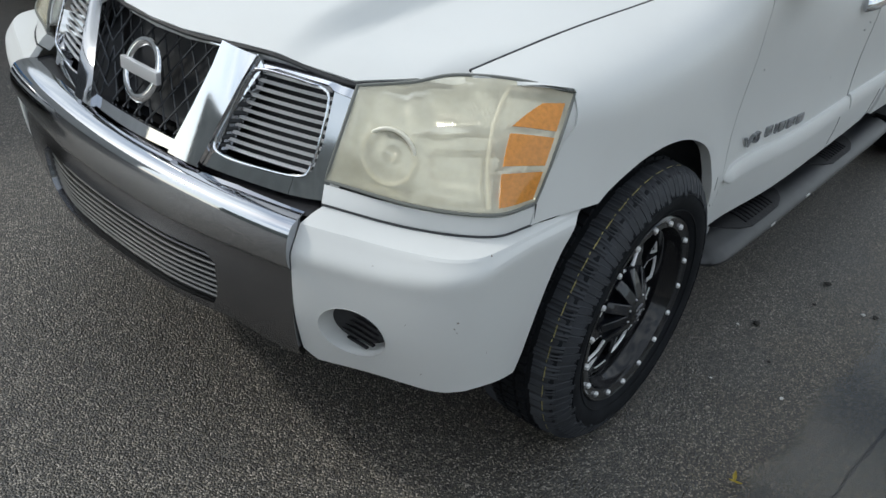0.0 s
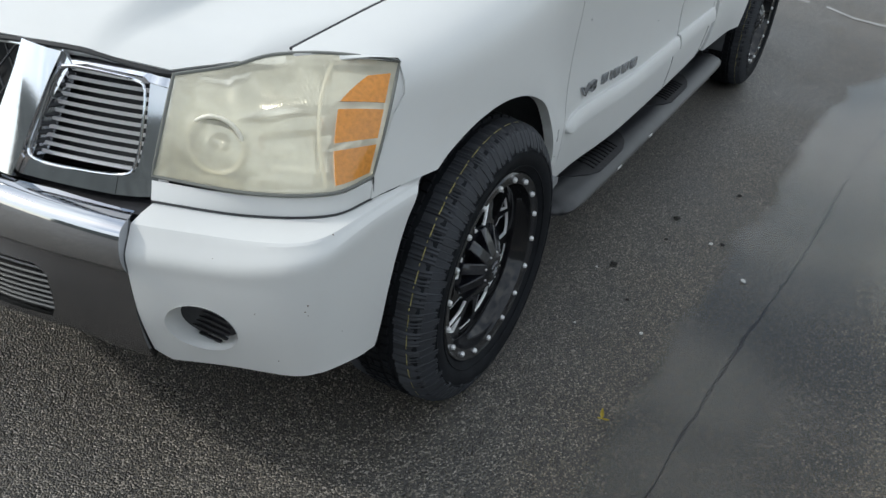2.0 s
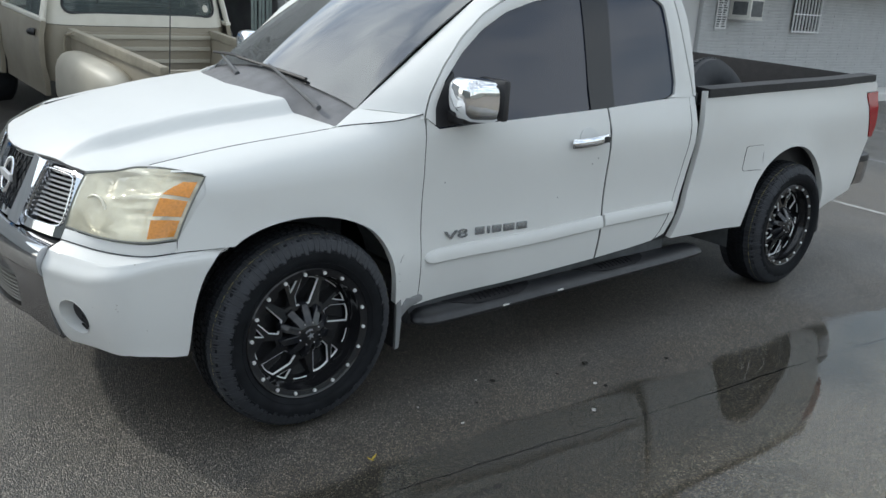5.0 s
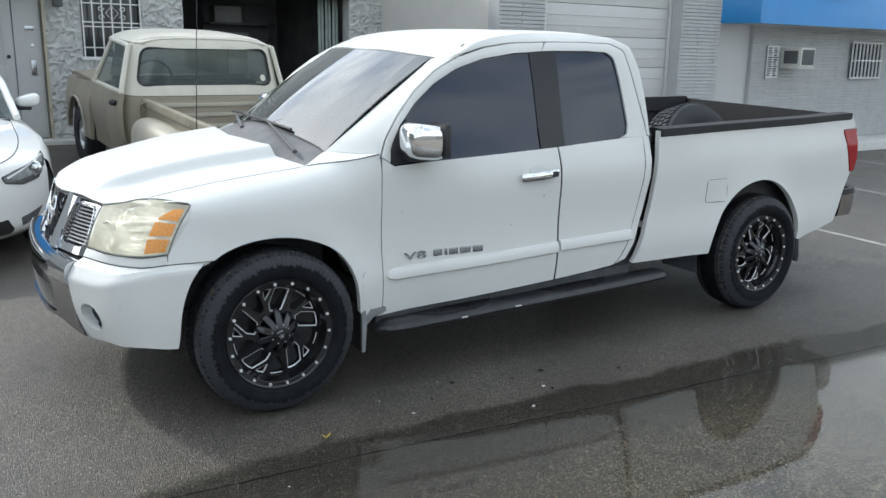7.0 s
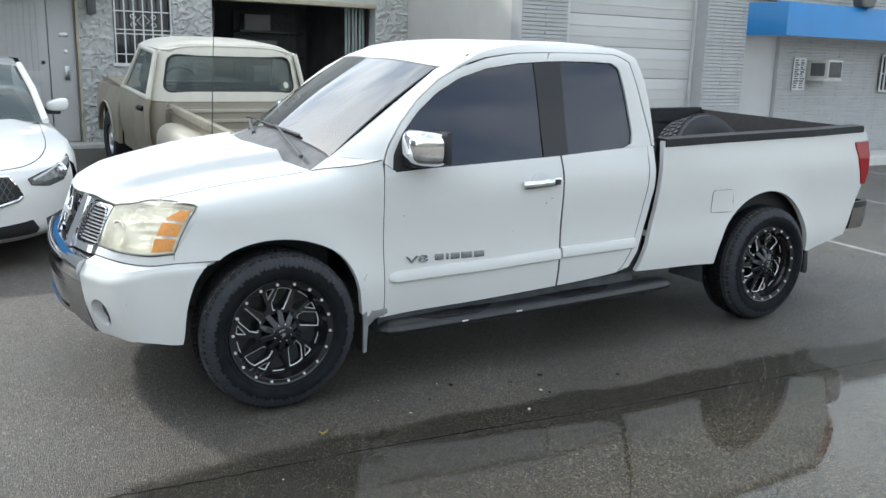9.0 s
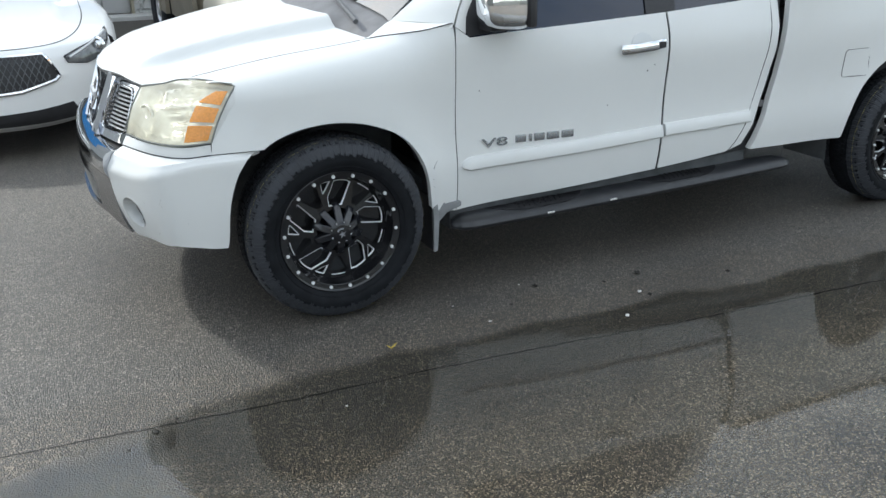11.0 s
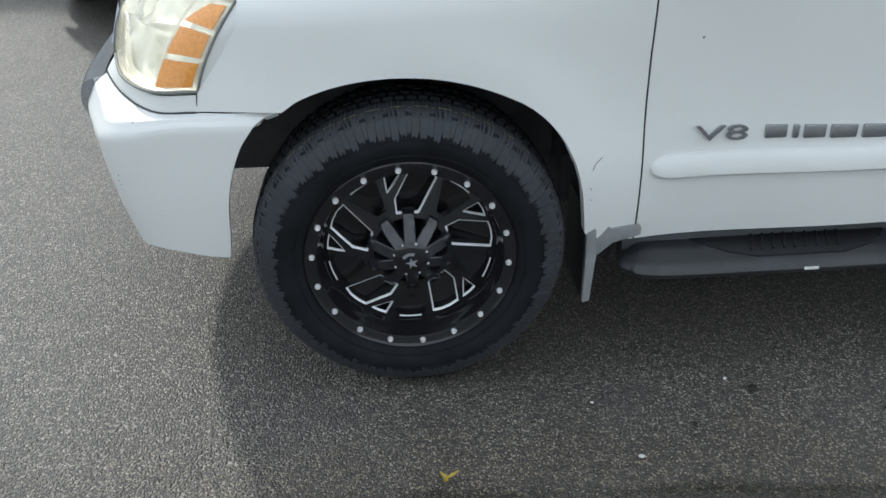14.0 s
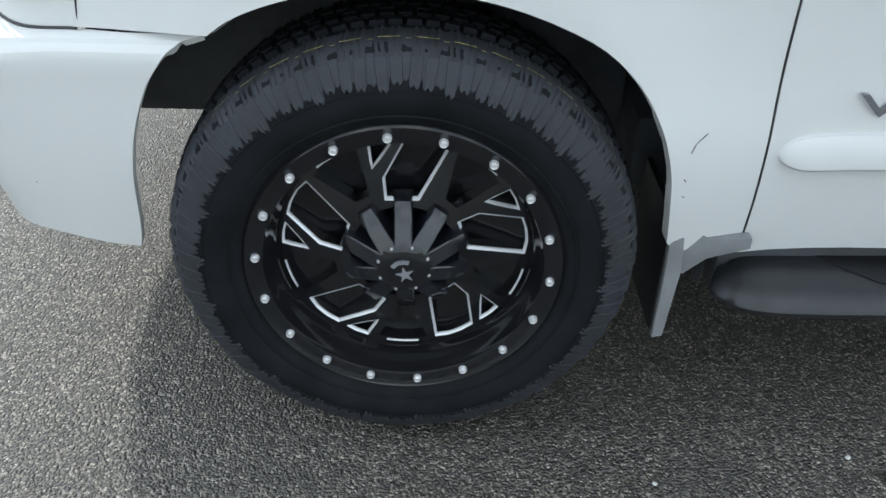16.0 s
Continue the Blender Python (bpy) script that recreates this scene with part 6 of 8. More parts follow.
# engine badge: two characters, then plain bars
me = text_mesh("V8", 0.056, 0.004)
me.materials.append(M_BADGE)
ob = new("badge_lettering", me)
ob.parent = fd
ob.matrix_basis = Matrix.Translation((0.722, side_y(0.78, 0.69) - 0.008, 0.668)) @ Matrix.Rotation(radians(90), 4, "X") @ Matrix.Diagonal((2.25, 1, 1, 1))
tagged(ob, "grey raised engine badge reading V8")
for x0, x1 in ((0.900, 0.956), (0.968, 0.984), (0.996, 1.052), (1.062, 1.130), (1.142, 1.208)):
    part("badge_bar", box(x0, x1, side_y(x0, 0.69) - 0.008, side_y(x0, 0.69) + 0.006, 0.671, 0.706, 0.003), M_BADGE, fd, "plain grey raised bar of the name badge")

# side mouldings
def moulding(x0, x1, z0, z1, round_front):
    n = 46
    bm = bmesh.new()
    rings = []
    for i in range(n + 1):
        t = (i / n) ** 2 if round_front else i / n
        x = lerp(x0, x1, t)
        zc = lerp(z0, z1, t)
        h = 0.034
        if round_front:
            h *= math.sqrt(max(0.0, 1 - max(0, 1 - (x - x0) / 0.07) ** 2)) * 0.98 + 0.02
        y = side_y(x, zc)
        ring = []
        for k in range(9):
            a = math.pi * k / 8
            ring.append(bm.verts.new((x, y + 0.004 - (0.024 * math.sin(a) ** 0.6 + 0.006 * math.sin(2 * a) ** 2 * (1 if k > 4 else -0.5)) * min(1, h / 0.03), zc + h * math.cos(a))))
        rings.append(ring)
    for a, b in zip(rings, rings[1:]):
        for k in range(8):
            bm.faces.new((a[k], a[k + 1], b[k + 1], b[k]))
    bm.faces.new(rings[-1])
    bm.faces.new(rings[0][::-1])
    return bm


for mir in (None, YC):
    part("moulding", flip(moulding(0.616, 1.737, 0.598, 0.636, True), mir), M_WHITE, doors["front_door", mir], "white rounded side moulding")
    part("moulding", flip(moulding(1.752, 2.325, 0.642, 0.652, False), mir), M_WHITE, doors["rear_door", mir], "white rounded side moulding")

    # chrome door handle with its cup
    y = side_y(1.57, 1.07)
    bm = bmesh.new()
    pts = [(1.453 + 0.245 * i / 14, y - 0.012 - 0.022 * math.sin(math.pi * min(1, i / 14)) ** 0.5, lerp(1.062, 1.077, i / 14)) for i in range(15)]
    handle = part("door_handle", flip(tube(pts, 0.024, 10, flat=((0, 1, 0), 0.55)), mir), M_CHROME, doors["front_door", mir], "chrome door handle")
    part("lock", flip(box(1.645, 1.685, y - 0.045, y - 0.02, 1.060, 1.090, 0.004), mir), M_BLACK, handle, "dark lock button")
    # disc in darker paint: the hollow's shade is put into its colour
    cup = [(1.575 + 0.062 * math.cos(2 * math.pi * i / 24), 1.083 + 0.05 * math.sin(2 * math.pi * i / 24)) for i in range(24)]
    part("handle_cup", panel(cup, lambda x, z: side(x, z) + Vector((0, -0.0025 + 0.0 * x, 0)), 0.004, 0.03, LEFT, mir), M_CUP, doors["front_door", mir], "shaded round finger cup")

    # mirror: chrome cap, dark back, sail
    bm = bmesh.new()
    bmesh.ops.create_uvsphere(bm, u_segments=28, v_segments=18, radius=1)
    for v in bm.verts:
        p = v.co
        q = Vector([math.copysign(abs(c) ** 0.55, c) for c in p])
        v.co = Vector((0.785 + q.x * 0.124, -0.004 + q.y * 0.092 + 0.02 * q.x, 1.296 + q.z * 0.092 - 0.012 * q.x))
    bmesh.ops.bisect_plane(bm, geom=bm.verts[:] + bm.edges[:] + bm.faces[:], plane_co=(0.872, 0, 0), plane_no=(1, -0.1, 0), clear_outer=True)
    mirror_ob = part("side_mirror", flip(bm, mir), M_CHROME, doors["front_door", mir], "chrome-capped side mirror")
    part("mirror_housing", flip(box(0.864, 0.902, -0.092, 0.086, 1.208, 1.384, 0.018), mir), M_BLACK, mirror_ob, "black mirror housing")
    sail = [(0.648, 1.172), (0.652, 1.26), (0.70, 1.335), (0.77, 1.40), (0.78, 1.20), (0.76, 1.180)]
    part("mirror_sail", panel(sail, lambda x, z: side(x, z) + Vector((0, 0.004, 0)), 0.012, 0.1, LEFT, mir), M_BLACK, mirror_ob, "black mirror mount")
    part("mirror_arm", flip(box(0.71, 0.80, -0.02, 0.10, 1.195, 1.24, 0.012), mir), M_BLACK, mirror_ob)

    # step bar: a flattened tube with rubber treads let into its top
    path = [(0.575, 0.105, 0.320), (0.60, 0.092, 0.320), (0.66, 0.084, 0.321), (0.9, 0.081, 0.324), (1.4, 0.081, 0.332), (2.0, 0.081, 0.342), (2.55, 0.083, 0.354), (2.62, 0.088, 0.357), (2.655, 0.105, 0.359)]
    rr = [0.035, 0.066, 0.086] + [0.088] * 3 + [0.087, 0.066, 0.035]
    pp = spline(path, 6)
    rs = [p.x for p in spline([(r, 0, 0) for r in rr], 6)]
    sb = part("step_bar", flip(tube(pp, rs, 18, flat=((0, 0, 1), 0.42)), mir), M_STEP, truck, "black flattened tubular running board")

    def bar_top(x, y):
        return Vector((x, y, 0.3105 + 0.0163 * x - 0.0025 + 0.0372 * math.sqrt(1 - ((y - 0.081) / 0.0885) ** 2)))
    for x0, x1 in ((0.76, 1.32), (1.64, 2.20)):
        half = [(x0, 0.150), (x0 + 0.01, 0.115), (x0 + 0.04, 0.075), (x0 + 0.09, 0.042), (x0 + 0.16, 0.022)]
        edge = half + [(x0 + x1 - x, y) for x, y in half[::-1]]
        pad = part("step_pad", panel(edge, lambda x, y: bar_top(x, y) + Vector((0, 0, 0.004)), 0.006, 0.03, (0, 0, 1), mir), M_RAIL, sb, "dark rubber step pad")
        for k in range(9):
            x = lerp(x0 + 0.15, x1 - 0.17, k / 8)
            part("tread_rib", flip(tube([bar_top(x + 0.035 * j / 3, 0.045 + 0.09 * j / 3) + Vector((0, 0, 0.005)) for j in range(4)], 0.004, 5), mir), M_RAIL, pad)
    for x in (0.95, 1.8, 2.45):
        part("step_bracket", flip(box(x - 0.025, x + 0.025, 0.06, 0.42, 0.30, 0.335, 0.006), mir), M_STEP, sb)
    for x, y, z in ((1.428, -0.0065, 0.337), (1.06, -0.0065, 0.327)):
        if not mir:
            part("worn_patch", box(x - 0.02, x + 0.02, y - 0.002, y + 0.004, z - 0.005, z + 0.004, 0.002), M_CHIP, sb, "bare scuffed patch on the bar")
    # mud flaps
    flap = part("mud_flap", flip(prism([(0.464, 0.465), (0.476, 0.465), (0.484, 0.36), (0.476, 0.215), (0.464, 0.21), (0.464, 0.36)], 0.078, 0.30, "y", 0.003), mir), M_BLACK, truck, "dark rubber mud flap")
    part("flap_edge", flip(prism([(0.462, 0.468), (0.486, 0.468), (0.496, 0.36), (0.487, 0.210), (0.466, 0.205), (0.466, 0.36)], 0.060, 0.076, "y", 0.004), mir), M_GREYRUB, flap, "weathered grey outer edge")
    part("flap_foot", flip(prism([(0.470, 0.470), (0.503, 0.460), (0.531, 0.430), (0.612, 0.430), (0.612, 0.408), (0.539, 0.386), (0.500, 0.350), (0.488, 0.37)], 0.068, 0.092, "y", 0.003), mir), M_GREYRUB, flap, "weathered grey foot under the sill")
    part("mud_flap", flip(prism([(4.028, 0.55), (4.048, 0.55), (4.085, 0.30), (4.07, 0.27), (4.03, 0.28)], 0.060, 0.33, "y", 0.004), mir), M_BLACK, truck, "black mud flap")

# fuel flap, driver's side
def rounded(x0, x1, z0, z1, r=0.02):
    o = []
    for cx, cz, a0 in ((x1 - r, z1 - r, 0), (x0 + r, z1 - r, 90), (x0 + r, z0 + r, 180), (x1 - r, z0 + r, 270)):
        o += [(cx + r * math.cos(radians(a0 + 22.5 * i)), cz + r * math.sin(radians(a0 + 22.5 * i))) for i in range(5)]
    return o


flap_o = rounded(2.995, 3.185, 0.798, 0.948)
flap = part("fuel_flap", panel(flap_o, lambda x, z: side(x, z) + Vector((0, -0.003, 0)), 0.004, 0.06, LEFT), M_WHITE, truck, "white fuel filler flap")
loop = [side(x, z) + Vector((0, 0.0005, 0)) for x, z in flap_o]
part("flap_gap", tube(loop, 0.0028, 5, True), M_BLACK, flap, "thin dark gap round the flap")

# wipers
for k, (p0, p1, p2, p3) in enumerate((((0.246, 0.367, 1.230), (0.298, 0.905, 1.352), (0.285, 1.20, 1.350), (0.336, 0.63, 1.318)), ((0.215, 1.06, 1.29), (0.345, 1.52, 1.318), (0.350, 1.62, 1.315), (0.298, 1.16, 1.352)))):
    w = part("wiper", tube([p0, Vector(p0).lerp(Vector(p1), 0.5) + Vector((-0.012, 0, 0.012)), p1], [0.012, 0.009, 0.006], 8), M_WIPER, truck, "grey wiper arm with black blade")
    part("blade", tube([p2, Vector(p2).lerp(Vector(p3), 0.5) + Vector((-0.006, 0, 0.006)), p3], 0.008, 6), M_BLACK, w)
# cab to bed gap and inner dark filler
part("gap_filler", prism([(2.468, 1.26), (2.508, 1.27), (2.49, 0.95), (2.43, 0.65), (2.37, 0.46), (2.29, 0.47), (2.36, 0.66), (2.43, 0.95)], 0.10, 0.13, "y"), M_BLACK, truck)
# seats seen through the windshield
for y in (0.55, 1.38):
    part("seat_back", box(1.32, 1.45, y - 0.24, y + 0.24, 0.75, 1.42, 0.05), M_BLACK, truck)
    part("head_rest", box(1.36, 1.45, y - 0.12, y + 0.12, 1.44, 1.60, 0.04), M_BLACK, truck)
part("steering_wheel", tube([(0.92 + 0.09 * math.sin(a), 0.55 + 0.19 * math.cos(a), 1.17 + 0.17 * math.sin(a)) for a in [2 * math.pi * i / 28 for i in range(28)]], 0.014, 8, True), M_BLACK, truck)

# radio mast on the far fender
mast = part("antenna", tube([(0.145, 1.725, 1.15), (0.165, 1.725, 1.60), (0.188, 1.725, 2.00)], [0.0034, 0.0028, 0.0022], 8), M_BLACK, truck, "thin black radio antenna")
part("antenna_foot", lathe([(0.0001, 0.03), (0.010, 0.028), (0.018, 0.004), (0.020, -0.006)], 16, "z"), M_BLACK, mast).matrix_basis = Matrix.Translation((0.145, 1.725, 1.155))

# scratches and chips in the paint
M_SCRATCH = mat("dark_paint_scratch", (0.10, 0.10, 0.10), 0.6)
for x0, z0, x1, z1 in ((0.461, 0.613, 0.466, 0.628), (0.467, 0.630, 0.484, 0.645), (0.458, 0.565, 0.462, 0.560), (0.462, 0.53, 0.466, 0.528)):
    pts = [side(lerp(x0, x1, i / 4), lerp(z0, z1, i / 4)) for i in range(5)]
    part("scratch", tube(pts, 0.0009, 5), M_SCRATCH, truck, "fine dark scratch in the paint")
for x, z, r in ((0.71, 0.93, 0.003), (1.62, 0.95, 0.004), (1.66, 0.975, 0.003), (1.40, 0.80, 0.003), (-0.50, 0.61, 0.003)):
    ob = part("paint_chip", lathe([(0.0001, -0.001), (r, -0.0006), (r * 1.1, 0.001)], 8), M_SCRATCH, truck, "small dark paint chip")
    ob.matrix_basis = Matrix.Translation((x, side_y(x, z), z))


def lean(y):
    """How far the far side of the truck stands higher on the sloping lot."""
    return 0.03 * (y - YC + math.sqrt((y - YC) ** 2 + 0.0625))


for ob in truck.children_recursive:
    up = ob
    while up.parent is not truck:
        up = up.parent
    if up.name.split(".")[0] == "wheel":
        continue
    if ob.matrix_basis.translation.length > 0:
        ob.location.z += lean(ob.location.y)
    else:
        for v in ob.data.vertices:
            v.co.z += lean(v.co.y)


# ---- the building behind ----
M_STUCCO = mat("white_textured_stucco", (0.52, 0.52, 0.51), 0.8, noise_scale=3, noise_amt=0.12, dirt=0.3, dirt_color=(0.3, 0.29, 0.27), dirt_scale=4, bump=0.6, bump_scale=25)
M_SMOOTHWALL = mat("smooth_cream_wall", (0.60, 0.58, 0.54), 0.75, noise_scale=2, noise_amt=0.06, dirt=0.15, dirt_color=(0.4, 0.38, 0.35), dirt_scale=3, bump=0.1)
M_PBRICK = mat("white_painted_brick", (0.44, 0.445, 0.45), 0.65, random_amt=0.025, noise_scale=6, noise_amt=0.08, dirt=0.2, dirt_color=(0.38, 0.37, 0.36), dirt_scale=3, bump=0.25, bump_scale=40)
M_GARAGE = mat("white_rolled_door", (0.56, 0.56, 0.555), 0.5, noise_scale=2, noise_amt=0.06, dirt=0.25, dirt_color=(0.42, 0.4, 0.36), dirt_scale=4)
M_DOORPAINT = mat("grey_white_door_paint", (0.50, 0.50, 0.50), 0.5, noise_scale=3, noise_amt=0.05, dirt=0.15, dirt_color=(0.4, 0.38, 0.34), dirt_scale=3)
M_BLUE = mat("blue_awning_metal", (0.010, 0.185, 0.47), 0.4, coat=0.2, noise_scale=3, noise_amt=0.06)
M_DARKROOM = mat("dark_room_wall", (0.30, 0.305, 0.31), 0.8, noise_scale=2, noise_amt=0.3)
M_IRON = mat("white_iron_bars", (0.7, 0.7, 0.7), 0.5)
M_WINDARK = mat("dark_window_pane", (0.03, 0.033, 0.036), 0.12, spec=0.6)
M_KERB = mat("white_kerb_paint", (0.6, 0.6, 0.58), 0.7, noise_scale=5, noise_amt=0.15, dirt=0.35, dirt_color=(0.3, 0.28, 0.26), dirt_scale=5)
M_LINE = mat("worn_white_road_paint", (0.33, 0.33, 0.32), 0.7, noise_scale=12, noise_amt=0.2, dirt=0.75, dirt_color=(0.09, 0.09, 0.09), dirt_scale=9)
M_YTRIM = mat("aged_yellow_trim", (0.44, 0.40, 0.30), 0.6, noise_scale=6, noise_amt=0.2)
M_FARWALL = mat("plain_grey_wall", (0.2, 0.21, 0.2), 0.8, noise_scale=0.6, noise_amt=0.25)

YL, YR, XRET, HB = 9.5, 6.1, 5.66, 4.2
HL = 5.3
GL, GR = ground_z(YL), ground_z(YR)
wall_left = base("wall_north", "white stucco building wall with heavy worm-like relief", "wall", kind="structure")


def relief_wall(x0, x1, z0, z1, y, step=0.02):
    bm = bmesh.new()
    nx, nz = max(2, int((x1 - x0) / step)), max(2, int((z1 - z0) / step))
    g = []
    for j in range(nz + 1):
        row = []
        for i in range(nx + 1):
            x, z = lerp(x0, x1, i / nx), lerp(z0, z1, j / nz)
            q = Vector((x * 10.0, 3.0, z * 11.0))
            w = noise.noise(q * 0.8) * 0.8
            r = 1 - abs(noise.noise(q + Vector((w, w, w)))) * 3.2
            d = 0.045 * max(0, r) ** 1.4 + 0.012 * noise.noise(q * 3)
            edge = min(1, min(i, nx - i, j, nz - j) / 1.5)
            row.append(bm.verts.new((x, y - d * edge, z)))
        g.append(row)
    for j in range(nz):
        for i in range(nx):
            bm.faces.new((g[j][i], g[j][i + 1], g[j + 1][i + 1], g[j + 1][i]))
    return bm


def wall_piece(x0, x1, z0, z1, y=YL, depth=0.25, relief=True):
    part("wall_core", box(x0, x1, y + 0.004, y + depth, z0, z1), M_STUCCO, wall_left)
    if relief:
        part("stucco_relief", relief_wall(x0, x1, z0, z1, y), M_STUCCO, wall_left)


D0, D1, DT = -0.82, 0.35, GL + 2.12
W0, W1, WB, WT = 0.85, 1.68, 1.63, 2.70
O0, O1, OT = 2.29, 5.05, 2.66
wall_piece(-9.0, D0, GL - 0.2, HL, relief=False)
wall_piece(D0, D1, DT, HL, relief=False)
wall_piece(D1, W0, GL - 0.2, HL)
wall_piece(W0, W1, GL - 0.2, WB)
wall_piece(W0, W1, WT, HL)
wall_piece(W1, O0, GL - 0.2, HL)
wall_piece(O0, O1, OT, HL, relief=False)
wall_piece(O1, XRET, GL - 0.2, HL)
# entry: screened leaf and plain leaf in a yellowed frame
door_1 = base("door_1", "closed pale grey double entry door with a security screen leaf", "door", kind="structure")
part("leaf", box(-0.02, D1 - 0.03, YL + 0.05, YL + 0.10, GL + 0.02, DT - 0.03, 0.005), M_DOORPAINT, door_1)
part("screen_leaf", box(D0 + 0.04, -0.035, YL + 0.03, YL + 0.08, GL + 0.02, DT - 0.03, 0.005), M_DOORPAINT, door_1)
part("kick_panel", box(D0 + 0.12, -0.16, YL + 0.02, YL + 0.035, GL + 0.18, GL + 0.80, 0.006), M_DOORPAINT, door_1)
part("mid_rail", box(D0 + 0.12, -0.12, YL + 0.015, YL + 0.04, GL + 0.86, GL + 1.02, 0.006), M_DOORPAINT, door_1)
for i in range(8):
    x = lerp(D0 + 0.13, -0.16, i / 7)
    part("screen_bar", box(x - 0.008, x + 0.008, YL + 0.012, YL + 0.028, GL + 0.10, DT - 0.1), M_DOORPAINT, door_1)
for z in (GL + 1.35, GL + 1.65):
    part("screen_bar", box(D0 + 0.12, -0.16, YL + 0.010, YL + 0.026, z - 0.008, z + 0.008), M_DOORPAINT, door_1)
part("frame_right", box(D1 - 0.004, D1 + 0.03, YL - 0.035, YL + 0.12, GL, DT + 0.02, 0.004), M_YTRIM, door_1, "yellowed wooden door frame")
for z in (GL + 1.14, GL + 1.30):
    part("deadbolt", lathe([(0.0001, -0.03), (0.022, -0.028), (0.028, -0.01), (0.028, 0.0)], 14), M_BLACK if z < GL + 1.2 else M_STEEL, door_1).matrix_basis = Matrix.Translation((0.20 if z > GL + 1.2 else -0.105, YL + 0.05 if z > GL + 1.2 else YL + 0.03, z))
part("lock_plate", box(0.165, 0.235, YL + 0.02, YL + 0.05, GL + 0.90, GL + 1.10, 0.006), M_DARKCHROME, door_1)
part("plaque", box(0.12, 0.24, YL + 0.035, YL + 0.05, GL + 1.50, GL + 1.56, 0.002), M_DARKCHROME, door_1)
tagged(base("door_step", "grey concrete sill below the entry door", "step", kind="structure"))
part("slab", box(-2.0, 0.7, YL - 0.45, YL, GL - 0.12, GL + 0.015, 0.01), M_KERB, bpy.data.objects["door_step"])
part("backing", box(D0, D1, YL + 0.105, YL + 0.2, GL, DT), M_DOORPAINT, door_1)
# wall lantern
lantern = base("wall_lantern", "small dark wall lantern beside the entry door", "lamp")
part("back", box(0.50, 0.60, YL - 0.05, YL - 0.02, 2.30, 2.54, 0.008), M_BLACK, lantern)
part("shade", box(0.49, 0.61, YL - 0.17, YL - 0.05, 2.30, 2.51, 0.015), M_GREYPL, lantern)
# barred window
window_1 = base("window_1", "small window behind white wrought iron bars", "window", kind="structure")
part("pane", box(W0, W1, YL + 0.14, YL + 0.16, WB, WT), M_WINDARK, window_1)
for a in ((W0 - 0.03, W1 + 0.03, WB - 0.05, WB), (W0 - 0.03, W1 + 0.03, WT, WT + 0.05)):
    part("frame", box(a[0], a[1], YL - 0.045, YL + 0.06, a[2], a[3], 0.006), M_IRON, window_1)
for i in range(7):
    x = lerp(W0 + 0.02, W1 - 0.02, i / 6)
    part("bar", box(x - 0.009, x + 0.009, YL - 0.045, YL - 0.027, WB, WT), M_IRON, window_1)
for z in (WB + 0.13, WB + 0.42, WB + 0.48, WB + 0.74, WB + 0.98):
    part("bar", box(W0, W1, YL - 0.047, YL - 0.031, z - 0.008, z + 0.008), M_IRON, window_1)
xm, zm = (W0 + W1) / 2, WB + 0.61
part("scroll", tube([(xm + dx, YL - 0.05, zm + dz) for dx, dz in ((0, 0.10), (0.085, 0), (0, -0.10), (-0.085, 0))], 0.007, 5, True), M_IRON, window_1)
for sx in (-1, 1):
    for sz in (-1, 1):
        pts = [(xm + sx * (0.15 - 0.045 * (1 - 0.6 * t) * math.cos(5.0 * t)), YL - 0.05, zm + sz * (0.065 - 0.045 * (1 - 0.6 * t) * math.sin(5.0 * t))) for t in [i / 14 for i in range(15)]]
        part("scroll", tube(pts, 0.0055, 5), M_IRON, window_1)
# open dark workshop
workshop = base("workshop_interior", "dark open workshop bay with shelves inside", "room", kind="structure")
for b in ((O0 - 0.6, O1 + 0.5, YL + 4.5, YL + 4.6, GL - 0.1, HB), (O0 - 0.65, O0 - 0.6, YL + 0.25, YL + 4.6, GL - 0.1, HB), (O1 + 0.5, O1 + 0.55, YL + 0.25, YL + 4.6, GL - 0.1, HB), (O0 - 0.65, O1 + 0.55, YL + 0.25, YL + 4.6, HB - 0.6, HB - 0.55), (O0 - 0.65, O1 + 0.55, YL + 0.25, YL + 4.6, GL - 0.1, GL + 0.004)):
    part("inner_wall", box(*b), M_DARKROOM, workshop)
part("lintel_trim", box(O0, O1, YL - 0.02, YL + 0.2, OT - 0.05, OT + 0.02, 0.004), M_YTRIM, workshop, "yellowed lintel board")
shelf = base("storage_shelf", "dark grey storage shelf with boxes inside the workshop", "shelf")
part("shelf_frame", box(3.3, 4.5, YL + 2.3, YL + 2.35, GL, 2.6, 0.01), M_GREYPL, shelf)
for z, w in ((1.3, 0.9), (1.75, 1.0), (2.2, 0.8)):
    part("board", box(3.3, 4.5, YL + 1.9, YL + 2.3, z, z + 0.04, 0.004), M_GREYPL, shelf)
    part("carton", box(3.4, 3.4 + w * 0.6, YL + 1.95, YL + 2.25, z + 0.042, z + 0.32, 0.01), M_DARKROOM, shelf)
curtain = base("strip_curtain", "grey-green plastic strip curtain at the bay's side", "curtain")
M_STRIP = mat("grey_green_plastic", (0.26, 0.31, 0.29), 0.4, noise_scale=5, noise_amt=0.2)
for i in range(6):
    x = 4.62 + i * 0.065
    part("strip", box(x, x + 0.045, YL + 0.30 + 0.02 * (i % 2), YL + 0.305 + 0.02 * (i % 2), GL + 0.1, OT, 0.001), M_STRIP, curtain)

# return wall and front block
tagged(new("wall_return", as_mesh("wall_return", box(XRET, XRET + 0.25, YR + 0.25, YL + 0.25, GR - 0.2, HB), M_SMOOTHWALL)), "smooth cream side wall of the front block", "wall", kind="structure")
wall_right = base("wall_east", "white painted brick wall of the front block", "wall", kind="structure")


